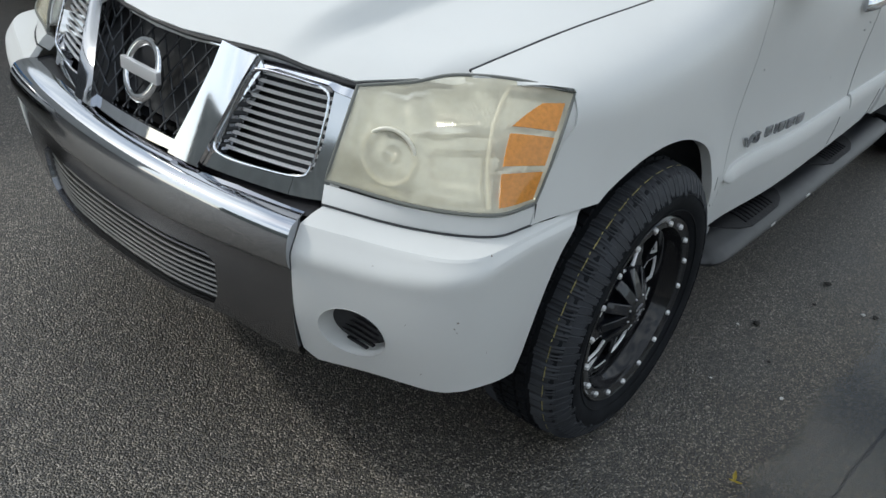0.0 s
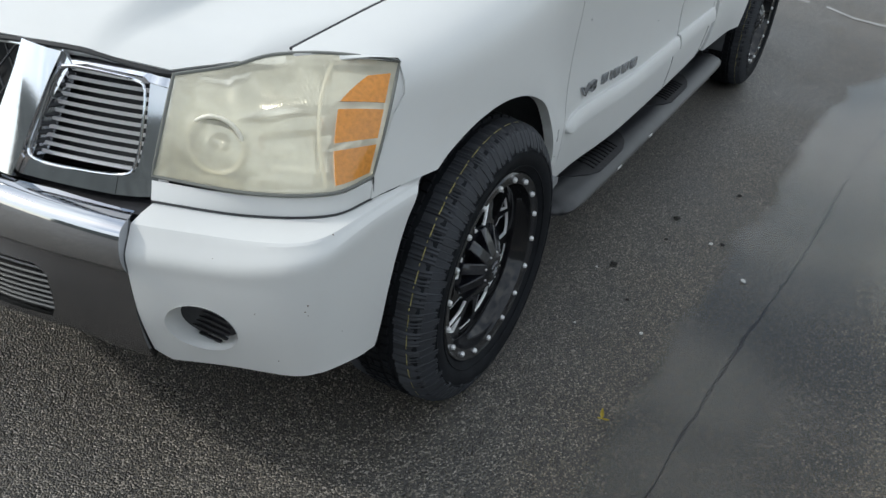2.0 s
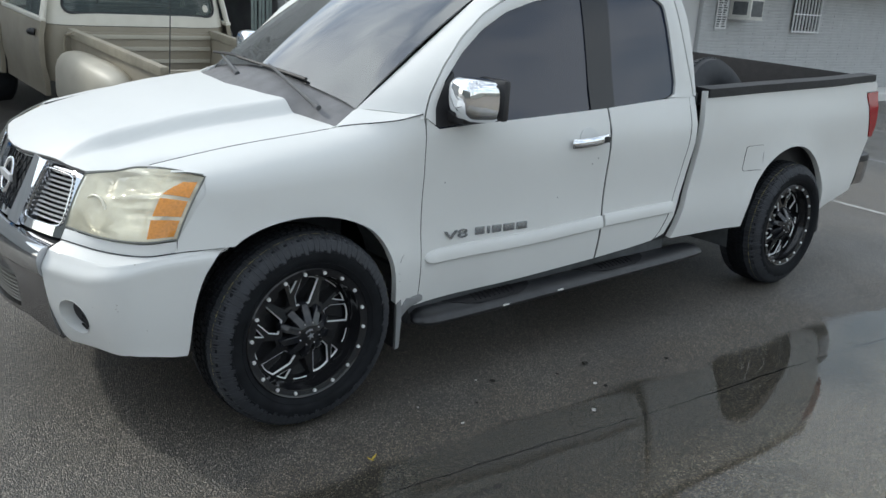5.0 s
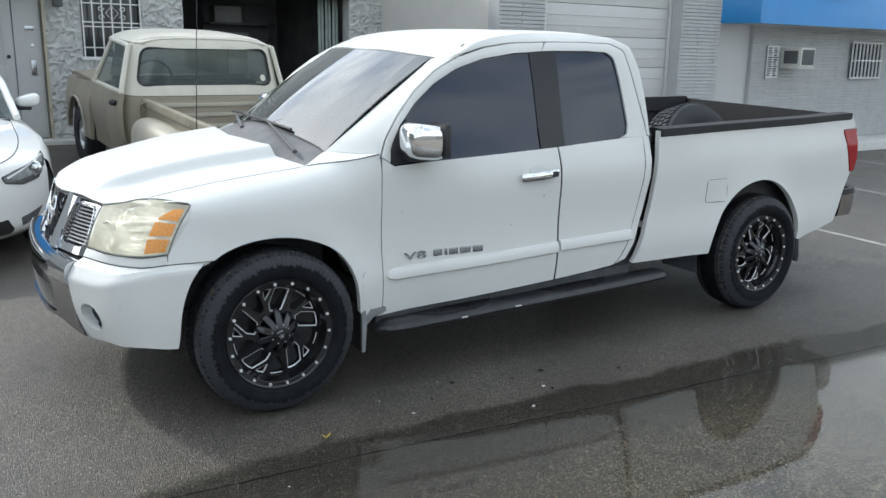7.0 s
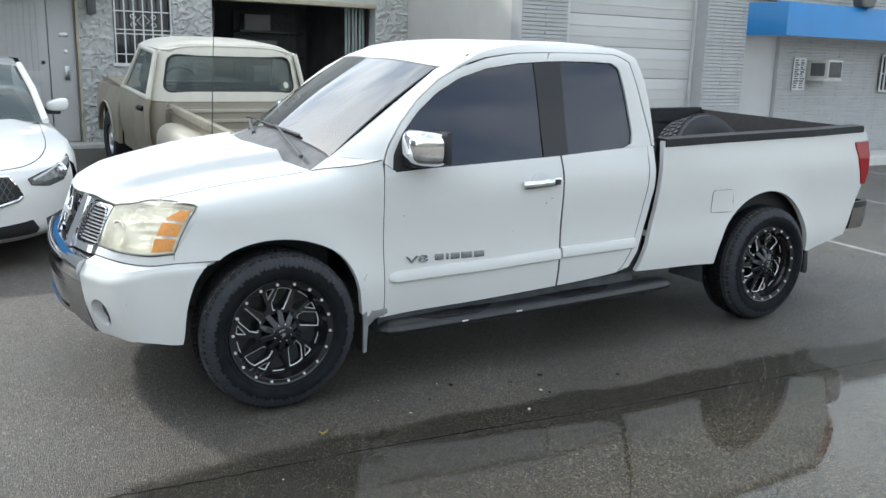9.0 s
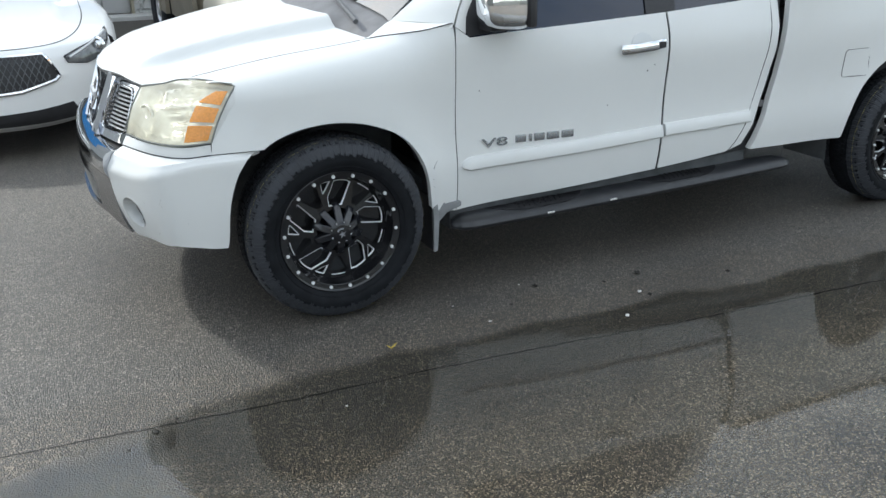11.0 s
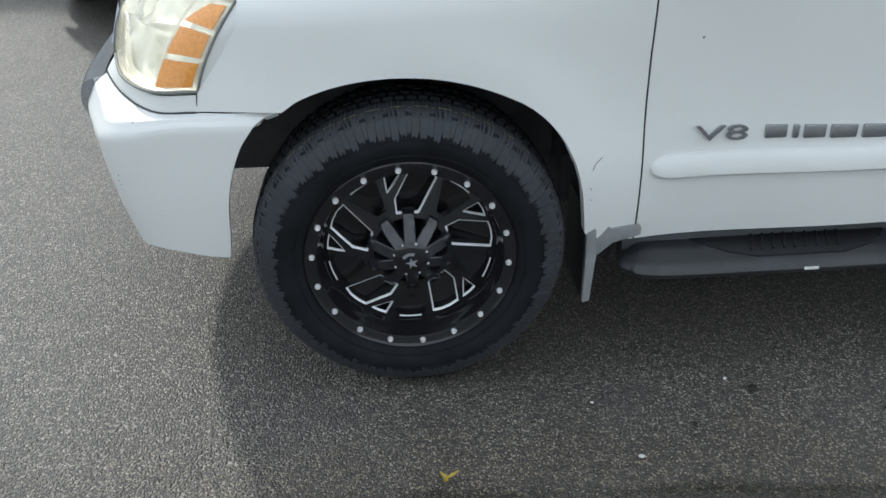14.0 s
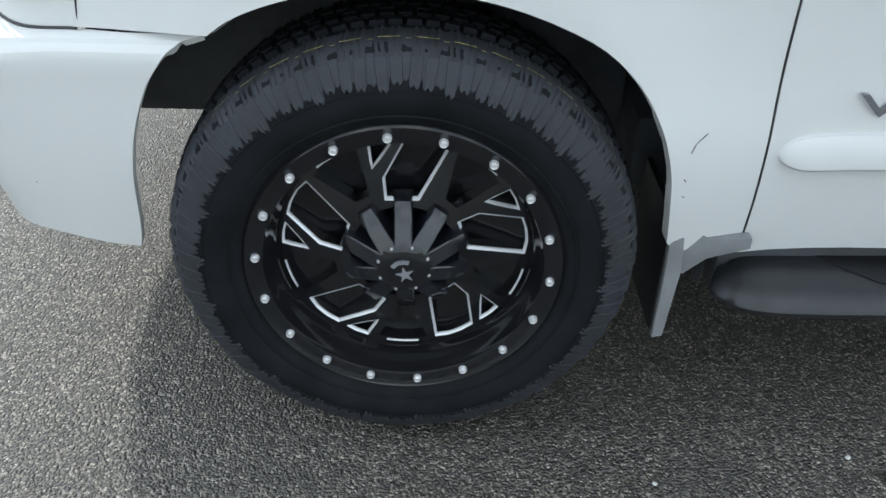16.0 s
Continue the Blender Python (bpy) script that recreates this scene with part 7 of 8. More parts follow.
def one_brick(bm, p, q, a, b, y, depth):
    o = random.uniform(-0.0015, 0.0015)
    vs = [bm.verts.new(c) for c in ((p, y, a), (q, y, a), (q, y, b), (p, y, b), (p + 0.004, y - depth + o, a + 0.004), (q - 0.004, y - depth + o, a + 0.004), (q - 0.004, y - depth + o, b - 0.004), (p + 0.004, y - depth + o, b - 0.004))]
    for f in ((4, 5, 6, 7), (0, 1, 5, 4), (1, 2, 6, 5), (2, 3, 7, 6), (3, 0, 4, 7)):
        bm.faces.new([vs[i] for i in f])


def bricks(x0, x1, z0, z1, y, low, high, x_far, h=0.056, w=0.81, depth=0.010):
    """Courses of long painted bricks: single pieces between low and high and before x_far, the rest in one mesh."""
    rest = bmesh.new()
    for j in range(int(round((z1 - z0) / h))):
        a, b = z0 + j * h, z0 + (j + 1) * h - 0.007
        x = x0 - (w / 2 if j % 2 else 0)
        while x < x1:
            p, q = max(x0, x), min(x1, x + w - 0.004)
            if q - p > 0.02:
                if low < a < high and q < x_far:
                    bm = bmesh.new()
                    one_brick(bm, p, q, a, b, y, depth)
                    part("brick", bm, M_PBRICK, wall_right)
                else:
                    one_brick(rest, p, q, a, b, y, depth)
            x += w
    if rest.faces:
        tagged(part("brickwork", rest, M_PBRICK, wall_right), kind="stuff")
    else:
        rest.free()


random.seed(11)
G0, G1, GT = 6.46, 9.12, 3.3
for x0, x1, z0, z1, y in ((XRET, G0, GR - 0.1, HB, YR), (G0, G1, GT, HB, YR), (G1, 10.05, GR - 0.1, HB, YR - 0.12), (10.05, 22.0, 2.9, HB, YR), (11.05, 22.0, GR - 0.1, 2.9, YR)):
    part("wall_core", box(x0, x1, y + 0.004, YR + 0.25, z0, z1), M_PBRICK, wall_right)
    bricks(x0, x1, z0, z1, y, 0.55, 2.1, 13.6)
# rolled garage door
gdoor = base("garage_door_1", "closed white sectional garage door", "garage door", kind="structure")
z = GR
k = 0
while z < GT:
    z1 = min(GT, z + 0.46)
    bm = box(G0 + 0.01, G1 - 0.01, YR + 0.13, YR + 0.17, z + 0.004, z1 - 0.004, 0.006)
    pan = part("panel", bm, M_GARAGE, gdoor)
    for zz in (z + 0.15, z + 0.30):
        part("rib", box(G0 + 0.02, G1 - 0.02, YR + 0.122, YR + 0.131, zz - 0.006, zz + 0.006, 0.002), M_GARAGE, pan)
    z = z1
part("backing", box(G0, G1, YR + 0.175, YR + 0.22, GR, GT), M_GARAGE, gdoor)
part("track", box(G1 - 0.045, G1 - 0.004, YR + 0.08, YR + 0.125, GR, GT, 0.003), M_GARAGE, gdoor)
part("jamb", box(G0 - 0.003, G0 + 0.06, YR + 0.02, YR + 0.125, GR, GT, 0.003), M_GARAGE, gdoor)
# plain filled doorway below the awning
door_2 = base("door_2", "plain pale grey closed door below the awning", "door", kind="structure")
part("leaf", box(10.06, 11.04, YR + 0.06, YR + 0.12, GR - 0.02, 2.89, 0.004), M_DOORPAINT, door_2)
part("knob", lathe([(0.0001, -0.05), (0.02, -0.045), (0.03, -0.03), (0.02, -0.01), (0.02, 0.01)], 12), M_DARKCHROME, door_2).matrix_basis = Matrix.Translation((10.18, YR + 0.055, 1.22))
# blue awning
awning = base("awning", "bright blue sheet metal awning over the wall", "awning")
part("front", prism([(YR - 0.62, 2.31), (YR - 0.60, 2.31), (YR - 0.36, 2.86), (YR - 0.40, 2.86)], 10.42, 20.0, "x", 0.004), M_BLUE, awning)
part("side_cheek", prism([(9.99, YR - 0.03), (10.01, YR - 0.03), (10.42, YR - 0.60), (10.40, YR - 0.62)], 2.31, 2.82, "z", 0.004), M_BLUE, awning)
part("soffit", prism([(9.99, YR - 0.03), (10.41, YR - 0.6), (20.0, YR - 0.6), (20.0, YR - 0.03)], 2.315, 2.33, "z"), M_DOORPAINT, awning)
flood = base("flood_light", "small grey flood light on top of the awning", "lamp")
part("body", prism([(12.45, 2.86), (12.78, 2.86), (12.86, 3.06), (12.38, 3.06)], YR - 0.5, YR - 0.32, "y", 0.02), M_GREYPL, flood)
part("glass", prism([(12.48, 2.89), (12.75, 2.89), (12.82, 3.03), (12.42, 3.03)], YR - 0.505, YR - 0.50, "y"), M_WINDARK, flood)
# blue awning over the entry door
awning_2 = base("awning", "bright blue sheet metal awning over the entry door", "awning")
part("front", prism([(YL - 0.92, 2.72), (YL - 0.90, 2.72), (YL - 0.60, 3.35), (YL - 0.64, 3.35)], -3.2, 0.62, "x", 0.004), M_BLUE, awning_2)
part("side_cheek", prism([(YL - 0.92, 2.72), (YL - 0.03, 2.72), (YL - 0.03, 3.35), (YL - 0.64, 3.35)], 0.62, 0.64, "x", 0.004), M_BLUE, awning_2)
part("soffit", box(-3.2, 0.62, YL - 0.90, YL - 0.03, 2.725, 2.74), M_DOORPAINT, awning_2)
# notice board: rows of dark bars on a pale card
sign = base("wall_sign", "white notice with rows of dark unreadable print", "sign")
part("card", box(11.42, 11.74, YR - 0.045, YR - 0.032, 1.43, 1.98, 0.002), M_IRON, sign)
random.seed(4)
for i in range(13):
    z = 1.95 - i * 0.039
    for x0, x1 in ((11.44, 11.44 + random.uniform(0.08, 0.13)), (11.59, 11.59 + random.uniform(0.07, 0.13))):
        part("print_bar", box(x0, x1, YR - 0.048, YR - 0.046, z - random.uniform(0.018, 0.028), z), M_GREYPL, sign)
# window air conditioner
ac = base("air_conditioner", "beige window air conditioner jutting from the wall", "air conditioner")
M_ACBODY = mat("beige_sheet_metal", (0.62, 0.61, 0.57), 0.5, noise_scale=6, noise_amt=0.1)
part("housing", box(11.83, 12.22, YR - 0.42, YR + 0.02, 1.63, 1.95, 0.01), M_ACBODY, ac)
part("grille", box(11.86, 12.19, YR - 0.426, YR - 0.416, 1.66, 1.92, 0.002), M_GREYPL, ac)
for i in range(9):
    part("fin", box(11.87, 12.18, YR - 0.434, YR - 0.425, 1.672 + i * 0.028, 1.680 + i * 0.028, 0.001), M_GREYPL, ac)
part("side_vent", box(11.824, 11.831, YR - 0.36, YR - 0.08, 1.68, 1.90, 0.001), M_GREYPL, ac)
part("bracket", box(11.78, 12.27, YR - 0.40, YR - 0.03, 1.60, 1.629, 0.005), M_ACBODY, ac)
window_2 = base("window_2", "wall window behind white security bars", "window", kind="structure")
part("pane", box(13.88, 14.83, YR - 0.044, YR - 0.034, 1.45, 2.06), M_WINDARK, window_2)
for i in range(9):
    x = lerp(13.88, 14.83, i / 8)
    part("bar", box(x - 0.01, x + 0.01, YR - 0.08, YR - 0.055, 1.41, 2.10), M_IRON, window_2)
for z in (1.43, 1.75, 2.08):
    part("bar", box(13.86, 14.85, YR - 0.085, YR - 0.06, z - 0.012, z + 0.012), M_IRON, window_2)
tagged(new("kerb", as_mesh("kerb", box(9.2, 24, YR - 0.9, YR - 0.04, GR - 0.2, GR + 0.11, 0.02), M_KERB)), "white painted concrete kerb along the wall", "kerb", kind="structure")
tagged(new("roof_slab", as_mesh("roof_slab", box(-9, XRET, YL + 0.25, 16, HL - 0.05, HL + 0.1), M_SMOOTHWALL)), "flat roof of the building", "roof", kind="structure")
tagged(new("roof_slab", as_mesh("roof_slab", box(XRET, 22, YR + 0.25, YL + 0.25, HB - 0.05, HB + 0.1), M_SMOOTHWALL)), "flat roof of the building", "roof", kind="structure")
# plain walls added on the sides never seen, to darken what the chrome mirrors
for nm, b in (("wall_south", (-30, 40, -24.4, -24, 0, 2.4)), ("wall_west", (-24.4, -24, -24, 16, 0, 5.6)), ("wall_far", (34, 34.4, -24, 16, 0, 2.6))):
    tagged(new(nm, as_mesh(nm, box(*b), M_FARWALL)), "unseen plain grey wall added for reflections", "wall", kind="structure")
# broad tree behind the building
M_BARK = mat("grey_bark", (0.12, 0.10, 0.08), 0.9, noise_scale=9, noise_amt=0.3, bump=0.5, bump_scale=18)
M_FOLIAGE = mat("dark_green_foliage", (0.045, 0.075, 0.03), 0.6, noise_scale=1.2, noise_amt=0.45)
tree = base("tree", "broad dark green tree standing behind the building", "tree", pose(18.4, 12.6, 0.47))
random.seed(21)
tops = []
limbs = bmesh.new()
tube([(0, 0, -0.1), (0.06, 0.02, 1.5), (-0.05, 0.05, 3.2), (0.05, 0, 4.4)], [0.24, 0.20, 0.16, 0.11], 10, bm=limbs)
for k in range(9):
    a, z0 = 2.4 * k, 2.6 + 0.22 * k
    end = Vector((1.9 * math.cos(a) * random.uniform(0.7, 1.1), 1.9 * math.sin(a) * random.uniform(0.7, 1.1), z0 + random.uniform(1.4, 2.6)))
    mid = Vector((0.0, 0.0, z0)).lerp(end, 0.5) + Vector((0, 0, 0.25))
    tube([(0, 0, z0), mid, end], [0.09, 0.06, 0.025], 7, bm=limbs)
    tops += [end, mid.lerp(end, 0.5), end + Vector((random.uniform(-0.6, 0.6), random.uniform(-0.6, 0.6), 0.5))]
part("trunk", limbs, M_BARK, tree, "grey trunk and spreading limbs")
crown = bmesh.new()
for c in tops:
    for i in range(130):
        p = c + Vector((random.gauss(0, 0.42), random.gauss(0, 0.42), random.gauss(0, 0.32)))
        d = Vector((random.uniform(-1, 1), random.uniform(-1, 1), random.uniform(-0.6, 0.6))).normalized()
        s = d.orthogonal().normalized() * random.uniform(0.035, 0.06)
        ln = d * random.uniform(0.10, 0.17)
        crown.faces.new([crown.verts.new(q) for q in (p - ln, p - ln * 0.2 + s, p + ln, p - ln * 0.2 - s)])
tagged(part("crown", crown, M_FOLIAGE, tree, "many small dark green leaves"), kind="stuff")
# worn stall lines on the lot
def stall(x0, y0, x1, y1, w=0.035):
    bm = bmesh.new()
    n = 30
    d = Vector((x1 - x0, y1 - y0, 0)).normalized()
    s = Vector((-d.y, d.x, 0)) * w
    L, R = [], []
    for i in range(n + 1):
        p = Vector((lerp(x0, x1, i / n), lerp(y0, y1, i / n), 0))
        p.z = ground_z(p.y, p.x) + 0.003
        L.append(bm.verts.new(p + s))
        R.append(bm.verts.new(p - s))
    for i in range(n):
        bm.faces.new((L[i], L[i + 1], R[i + 1], R[i]))
    tagged(new("stall_line", as_mesh("stall_line", bm, M_LINE)), "worn white painted parking line", "road marking", kind="structure")


stall(6.35, -1.4, 6.45, 5.0)
stall(9.1, -1.0, 9.2, 5.2)
stall(11.8, -1.0, 11.9, 5.2)


# ---- white sedan parked beyond the truck, nose towards the lot ----
def loft(sections, closed=False):
    bm = bmesh.new()
    rows = [[bm.verts.new(p) for p in s] for s in sections]
    for a, b in zip(rows, rows[1:]):
        n = len(a)
        for i in range(n if closed else n - 1):
            bm.faces.new((a[i], a[(i + 1) % n], b[(i + 1) % n], b[i]))
    return bm


M_PEARL = mat("pearl_white_paint", (0.80, 0.80, 0.79), 0.2, coat=0.8, noise_scale=2, noise_amt=0.02)


def make_sedan(at):
    car = base("sedan", "pearl white sedan with dark mesh grille, parked nose out", "car", at)
    MID = [(0.10, 0.21), (0.0, 0.29), (0.0, 0.47), (0.02, 0.62), (0.06, 0.735), (0.16, 0.80), (0.55, 0.90), (1.0, 0.965), (1.45, 1.0)]
    OUT = [(0.56, 0.22), (0.48, 0.30), (0.45, 0.47), (0.44, 0.62), (0.45, 0.72), (0.50, 0.795), (0.78, 0.87), (1.12, 0.92), (1.45, 0.955)]
    HALF = [0.80, 0.86, 0.88, 0.88, 0.875, 0.86, 0.85, 0.83, 0.80]

    def skin(u, s):
        """The car's front skin: u across, s up the nose and back over the hood."""
        k = s / 8.0
        m, o = along([(0, y, z) for y, z in MID], k), along([(0, y, z) for y, z in OUT], k)
        h = along([(v, 0, 0) for v in HALF], k).x
        w = abs(u) ** 2.5
        rib = 0.014 * math.exp(-((abs(u) - 0.56 - 0.02 * (s - 5)) / 0.10) ** 2) * smooth(4.8, 5.8, s)
        return Vector((u * h * (1 - 0.04 * w), lerp(m.y, o.y, w), lerp(m.z, o.z, abs(u) ** 2.2) + rib))

    def proud(d):
        def f(u, s):
            e = 0.02
            p = skin(u, s)
            nrm = (skin(u + e, s) - p).cross(skin(u, s + e) - p).normalized()
            if nrm.y > 0:
                nrm = -nrm
            return p + nrm * d
        return f
    part("front_skin", panel([(-1, 0), (1, 0), (1, 8), (-1, 8)], skin, 0.01, 0.05, (0, -1, 0.6), vstep=0.125), M_PEARL, car)
    FACE = (0, -1, 0.1)
    part("lower_intake", panel([(-0.58, 1.55), (-0.64, 1.1), (-0.62, 0.75), (0.62, 0.75), (0.64, 1.1), (0.58, 1.55), (0.3, 1.45), (0, 1.4), (-0.3, 1.45)], proud(0.003), 0.01, 0.06, FACE), M_BLACK, car, "black lower air intake")
    gout = [(-0.40, 4.05), (0.40, 4.05), (0.44, 3.6), (0.50, 2.75), (0.46, 2.55), (0.2, 2.2), (0, 2.15), (-0.2, 2.2), (-0.46, 2.55), (-0.50, 2.75), (-0.44, 3.6)]
    gr = part("grille", panel(gout, proud(0.003), 0.01, 0.06, FACE), M_BLACK, car, "black mesh grille with chrome outline")
    pts = []
    for p, q in zip(gout, gout[1:] + gout[:1]):
        pts += [proud(0.006)(lerp(p[0], q[0], i / 6), lerp(p[1], q[1], i / 6)) for i in range(6)]
    part("chrome_outline", tube(pts, 0.013, 6, True), M_CHROME, gr)
    for i in range(-10, 11):
        for sg in (1, -1):
            pp = []
            for j in range(13):
                s = lerp(2.3, 3.95, j / 12)
                u = i * 0.05 + sg * (s - 3.1) * 0.08
                if abs(u) < 0.44 and s > 2.2 + 1.3 * max(0, abs(u) - 0.15):
                    pp.append(proud(0.005)(u, s))
            if len(pp) > 1:
                part("mesh_wire", tube(pp, 0.0035, 4), M_GREYPL, gr)
    c = proud(0.014)(0, 3.35)
    part("badge", tube([c + Vector((0.06 * math.cos(a), 0.0, 0.033 * math.sin(a))) for a in [2 * math.pi * i / 28 for i in range(28)]], 0.007, 6, True), M_CHROME, gr, "plain chrome oval badge")
    seam = [(-0.90, 8.0), (-0.86, 7.0), (-0.83, 6.2), (-0.77, 5.6), (-0.66, 5.15), (-0.50, 4.85), (-0.25, 4.7), (0, 4.66), (0.25, 4.7), (0.50, 4.85), (0.66, 5.15), (0.77, 5.6), (0.83, 6.2), (0.86, 7.0), (0.90, 8.0)]
    part("hood_seam", tube([proud(0.0005)(p.x, min(8, p.y)) for p in spline([(u, s, 0) for u, s in seam], 5)], 0.004, 5), M_BLACK, car, "thin dark gap round the hood")
    for s_ in (1, -1):
        hl = [(s_ * u, s) for u, s in ((0.56, 3.72), (0.585, 3.34), (0.74, 3.12), (0.89, 3.32), (0.97, 4.3), (0.998, 5.05), (0.995, 5.32), (0.93, 5.0), (0.81, 4.5))]
        lampb = part("headlamp", panel(hl, proud(0.004), 0.02, 0.04, FACE, vstep=0.2), M_LAMPDARK, car, "slanted headlamp with projector lens")
        pts = []
        for p, q in zip(hl, hl[1:] + hl[:1]):
            pts += [proud(0.005)(lerp(p[0], q[0], i / 4), lerp(p[1], q[1], i / 4)) for i in range(4)]
        part("lamp_edge", tube(pts, 0.005, 5, True), M_BLACK, lampb)
        pc = proud(-0.004)(s_ * 0.875, 4.08)
        ring = lathe([(0.0001, -0.030), (0.026, -0.026), (0.036, -0.012), (0.046, -0.018), (0.056, -0.022), (0.062, 0.006)], 24)
        bmesh.ops.transform(ring, matrix=Matrix.Translation(pc) @ Matrix.Rotation(-s_ * 0.7, 4, "Z"), verts=ring.verts)
        part("projector", ring, M_CHROME, lampb)
        part("lamp_strip", tube([proud(0.007)(s_ * u, s) for u, s in ((0.60, 3.62), (0.74, 4.1), (0.88, 4.72), (0.975, 5.12))], 0.010, 6), M_SLAT, lampb)
        part("fog_slot", panel([(s_ * u, s) for u, s in ((0.70, 1.5), (0.72, 1.1), (0.86, 1.3), (0.92, 1.75), (0.80, 1.6))], proud(0.002), 0.01, 0.05, FACE), M_GREYPL, car)
        secs = []
        for y, zt, w in ((0.50, 0.795, 0.83), (0.6, 0.825, 0.835), (0.78, 0.87, 0.845), (0.95, 0.895, 0.845), (1.12, 0.92, 0.83), (1.30, 0.94, 0.82), (1.45, 0.955, 0.80), (2.0, 0.97, 0.80), (2.6, 0.985, 0.80), (3.6, 1.0, 0.79), (4.3, 1.0, 0.76), (4.72, 0.98, 0.68)):
            zb = 0.22 if abs(y - 0.95) > 0.38 else 0.22 + 0.44 * math.sqrt(max(0, 1 - ((y - 0.95) / 0.38) ** 2))
            secs.append([(s_ * (w + 0.04), y, zb), (s_ * (w + 0.075), y, lerp(zb, zt, 0.35)), (s_ * (w + 0.065), y, lerp(zb, zt, 0.7)), (s_ * (w + 0.035), y, lerp(zb, zt, 0.92)), (s_ * w * 0.985, y, zt), (s_ * (w - 0.12), y, zt + 0.012)])
        part("side_body", loft(secs), M_PEARL, car)
        bm = bmesh.new()
        bmesh.ops.create_uvsphere(bm, u_segments=18, v_segments=12, radius=1)
        for v in bm.verts:
            q = Vector([math.copysign(abs(cc) ** 0.7, cc) for cc in v.co])
            v.co = Vector((s_ * 0.905 + q.x * 0.105, 1.86 + q.y * 0.07, 1.072 + q.z * 0.070 * (0.82 + 0.22 * q.x * s_) + 0.012 * q.x * s_))
        mo = part("side_mirror", bm, M_PEARL, car, "white side mirror")
        part("mirror_foot", box(s_ * 0.86 - 0.075, s_ * 0.86 + 0.075, 1.83, 1.88, 0.985, 1.045, 0.012), M_BLACK, mo)
        glass = [[(s_ * 0.775, 1.62, 1.0), (s_ * 0.62, 2.35, 1.40)], [(s_ * 0.80, 2.0, 1.0), (s_ * 0.66, 2.45, 1.42)], [(s_ * 0.80, 2.9, 1.0), (s_ * 0.67, 2.9, 1.43)], [(s_ * 0.78, 3.8, 1.02), (s_ * 0.62, 3.5, 1.40)]]
        part("side_glass", loft([[g[0], g[1]] for g in glass]), M_WINDARK, car)
        part("pillar", tube([(s_ * 0.755, 1.38, 0.985), (s_ * 0.70, 1.80, 1.23), (s_ * 0.635, 2.28, 1.41)], 0.032, 8), M_PEARL, car)
    A = [(x, 1.45 - 0.06 * (x / 0.76) ** 2 + 0.0, 1.0 - 0.03 * (x / 0.76) ** 2) for x in [lerp(-0.76, 0.76, i / 14) for i in range(15)]]
    B = [(x, 2.22 + 0.08 * (x / 0.62) ** 2, 1.44 - 0.045 * (x / 0.62) ** 2) for x in [lerp(-0.62, 0.62, i / 14) for i in range(15)]]
    part("windshield", ruled(A, B, 6, 0.03, (0, -1, 0.6)), M_OLDGLASS, car, "windshield with a dark cabin behind")
    part("cabin", box(-0.70, 0.70, 1.75, 3.6, 0.6, 0.98, 0.05), M_BLACK, car)
    part("cowl", box(-0.70, 0.70, 1.36, 1.75, 0.90, 0.965, 0.01), M_BLACK, car)
    C = [(x * 1.02, 3.4, 1.43 - 0.05 * (x / 0.62) ** 2) for x, y, z in B]
    part("roof", ruled(B, C, 5, 0.03, (0, 0, 1)), M_PEARL, car)
    D = [(x * 1.1, 4.1, 1.03) for x, y, z in B]
    part("rear_window", ruled(C, D, 4, 0.02, (0, 1, 0.6)), M_WINDARK, car)
    part("trunk", box(-0.72, 0.72, 4.05, 4.72, 0.35, 1.0, 0.05), M_PEARL, car)
    part("underbody", box(-0.74, 0.74, 0.45, 4.3, 0.2, 0.5, 0.03), M_BLACK, car)
    for s_ in (1, -1):
        for y in (0.95, 3.75):
            bm = lathe([(0.20, -0.10), (0.30, -0.10), (0.325, -0.07), (0.325, 0.07), (0.30, 0.10), (0.20, 0.10)], 32, "x", True)
            tyre = part("wheel", bm, M_RUBBER, car, "black tyre with silver rim")
            tyre.matrix_basis = Matrix.Translation((s_ * 0.78, y, 0.325))
            part("rim", lathe([(0.0001, s_ * 0.09), (0.06, s_ * 0.085), (0.19, s_ * 0.05), (0.21, s_ * 0.09)], 24, "x"), M_SLAT, tyre)
    return car


M_LAMPDARK = mat("smoked_lamp_lens", (0.10, 0.105, 0.11), 0.08, metal=0.4, coat=1.0, noise_scale=25, noise_amt=0.6)
# grey-green base colour stands in for sky reflected in the panes
M_OLDGLASS = clear_glass("old_cab_glass", (0.72, 0.80, 0.80), 0.06, 0.55, (0.10, 0.125, 0.125))
make_sedan(pose(-1.33, 3.33, 0.06, 3.9, 0, 0))


# ---- old two-tone pickup, nose towards the building ----
M_CREAM = mat("aged_cream_paint", (0.66, 0.63, 0.55), 0.42, noise_scale=3, noise_amt=0.08, rough_var=0.1, dirt=0.3, dirt_color=(0.4, 0.36, 0.28), dirt_scale=4)
M_TAN = mat("faded_tan_brown_paint", (0.285, 0.252, 0.195), 0.42, noise_scale=2.5, noise_amt=0.15, rough_var=0.1, dirt=0.45, dirt_color=(0.36, 0.33, 0.27), dirt_scale=3)
M_RAILTAN = mat("worn_tan_rail_paint", (0.29, 0.26, 0.20), 0.5, noise_scale=6, noise_amt=0.2, dirt=0.4, dirt_color=(0.44, 0.40, 0.32), dirt_scale=7)
M_TANPALE = mat("worn_pale_tan_paint", (0.42, 0.39, 0.32), 0.45, noise_scale=3, noise_amt=0.12, dirt=0.3, dirt_color=(0.3, 0.27, 0.2), dirt_scale=4)


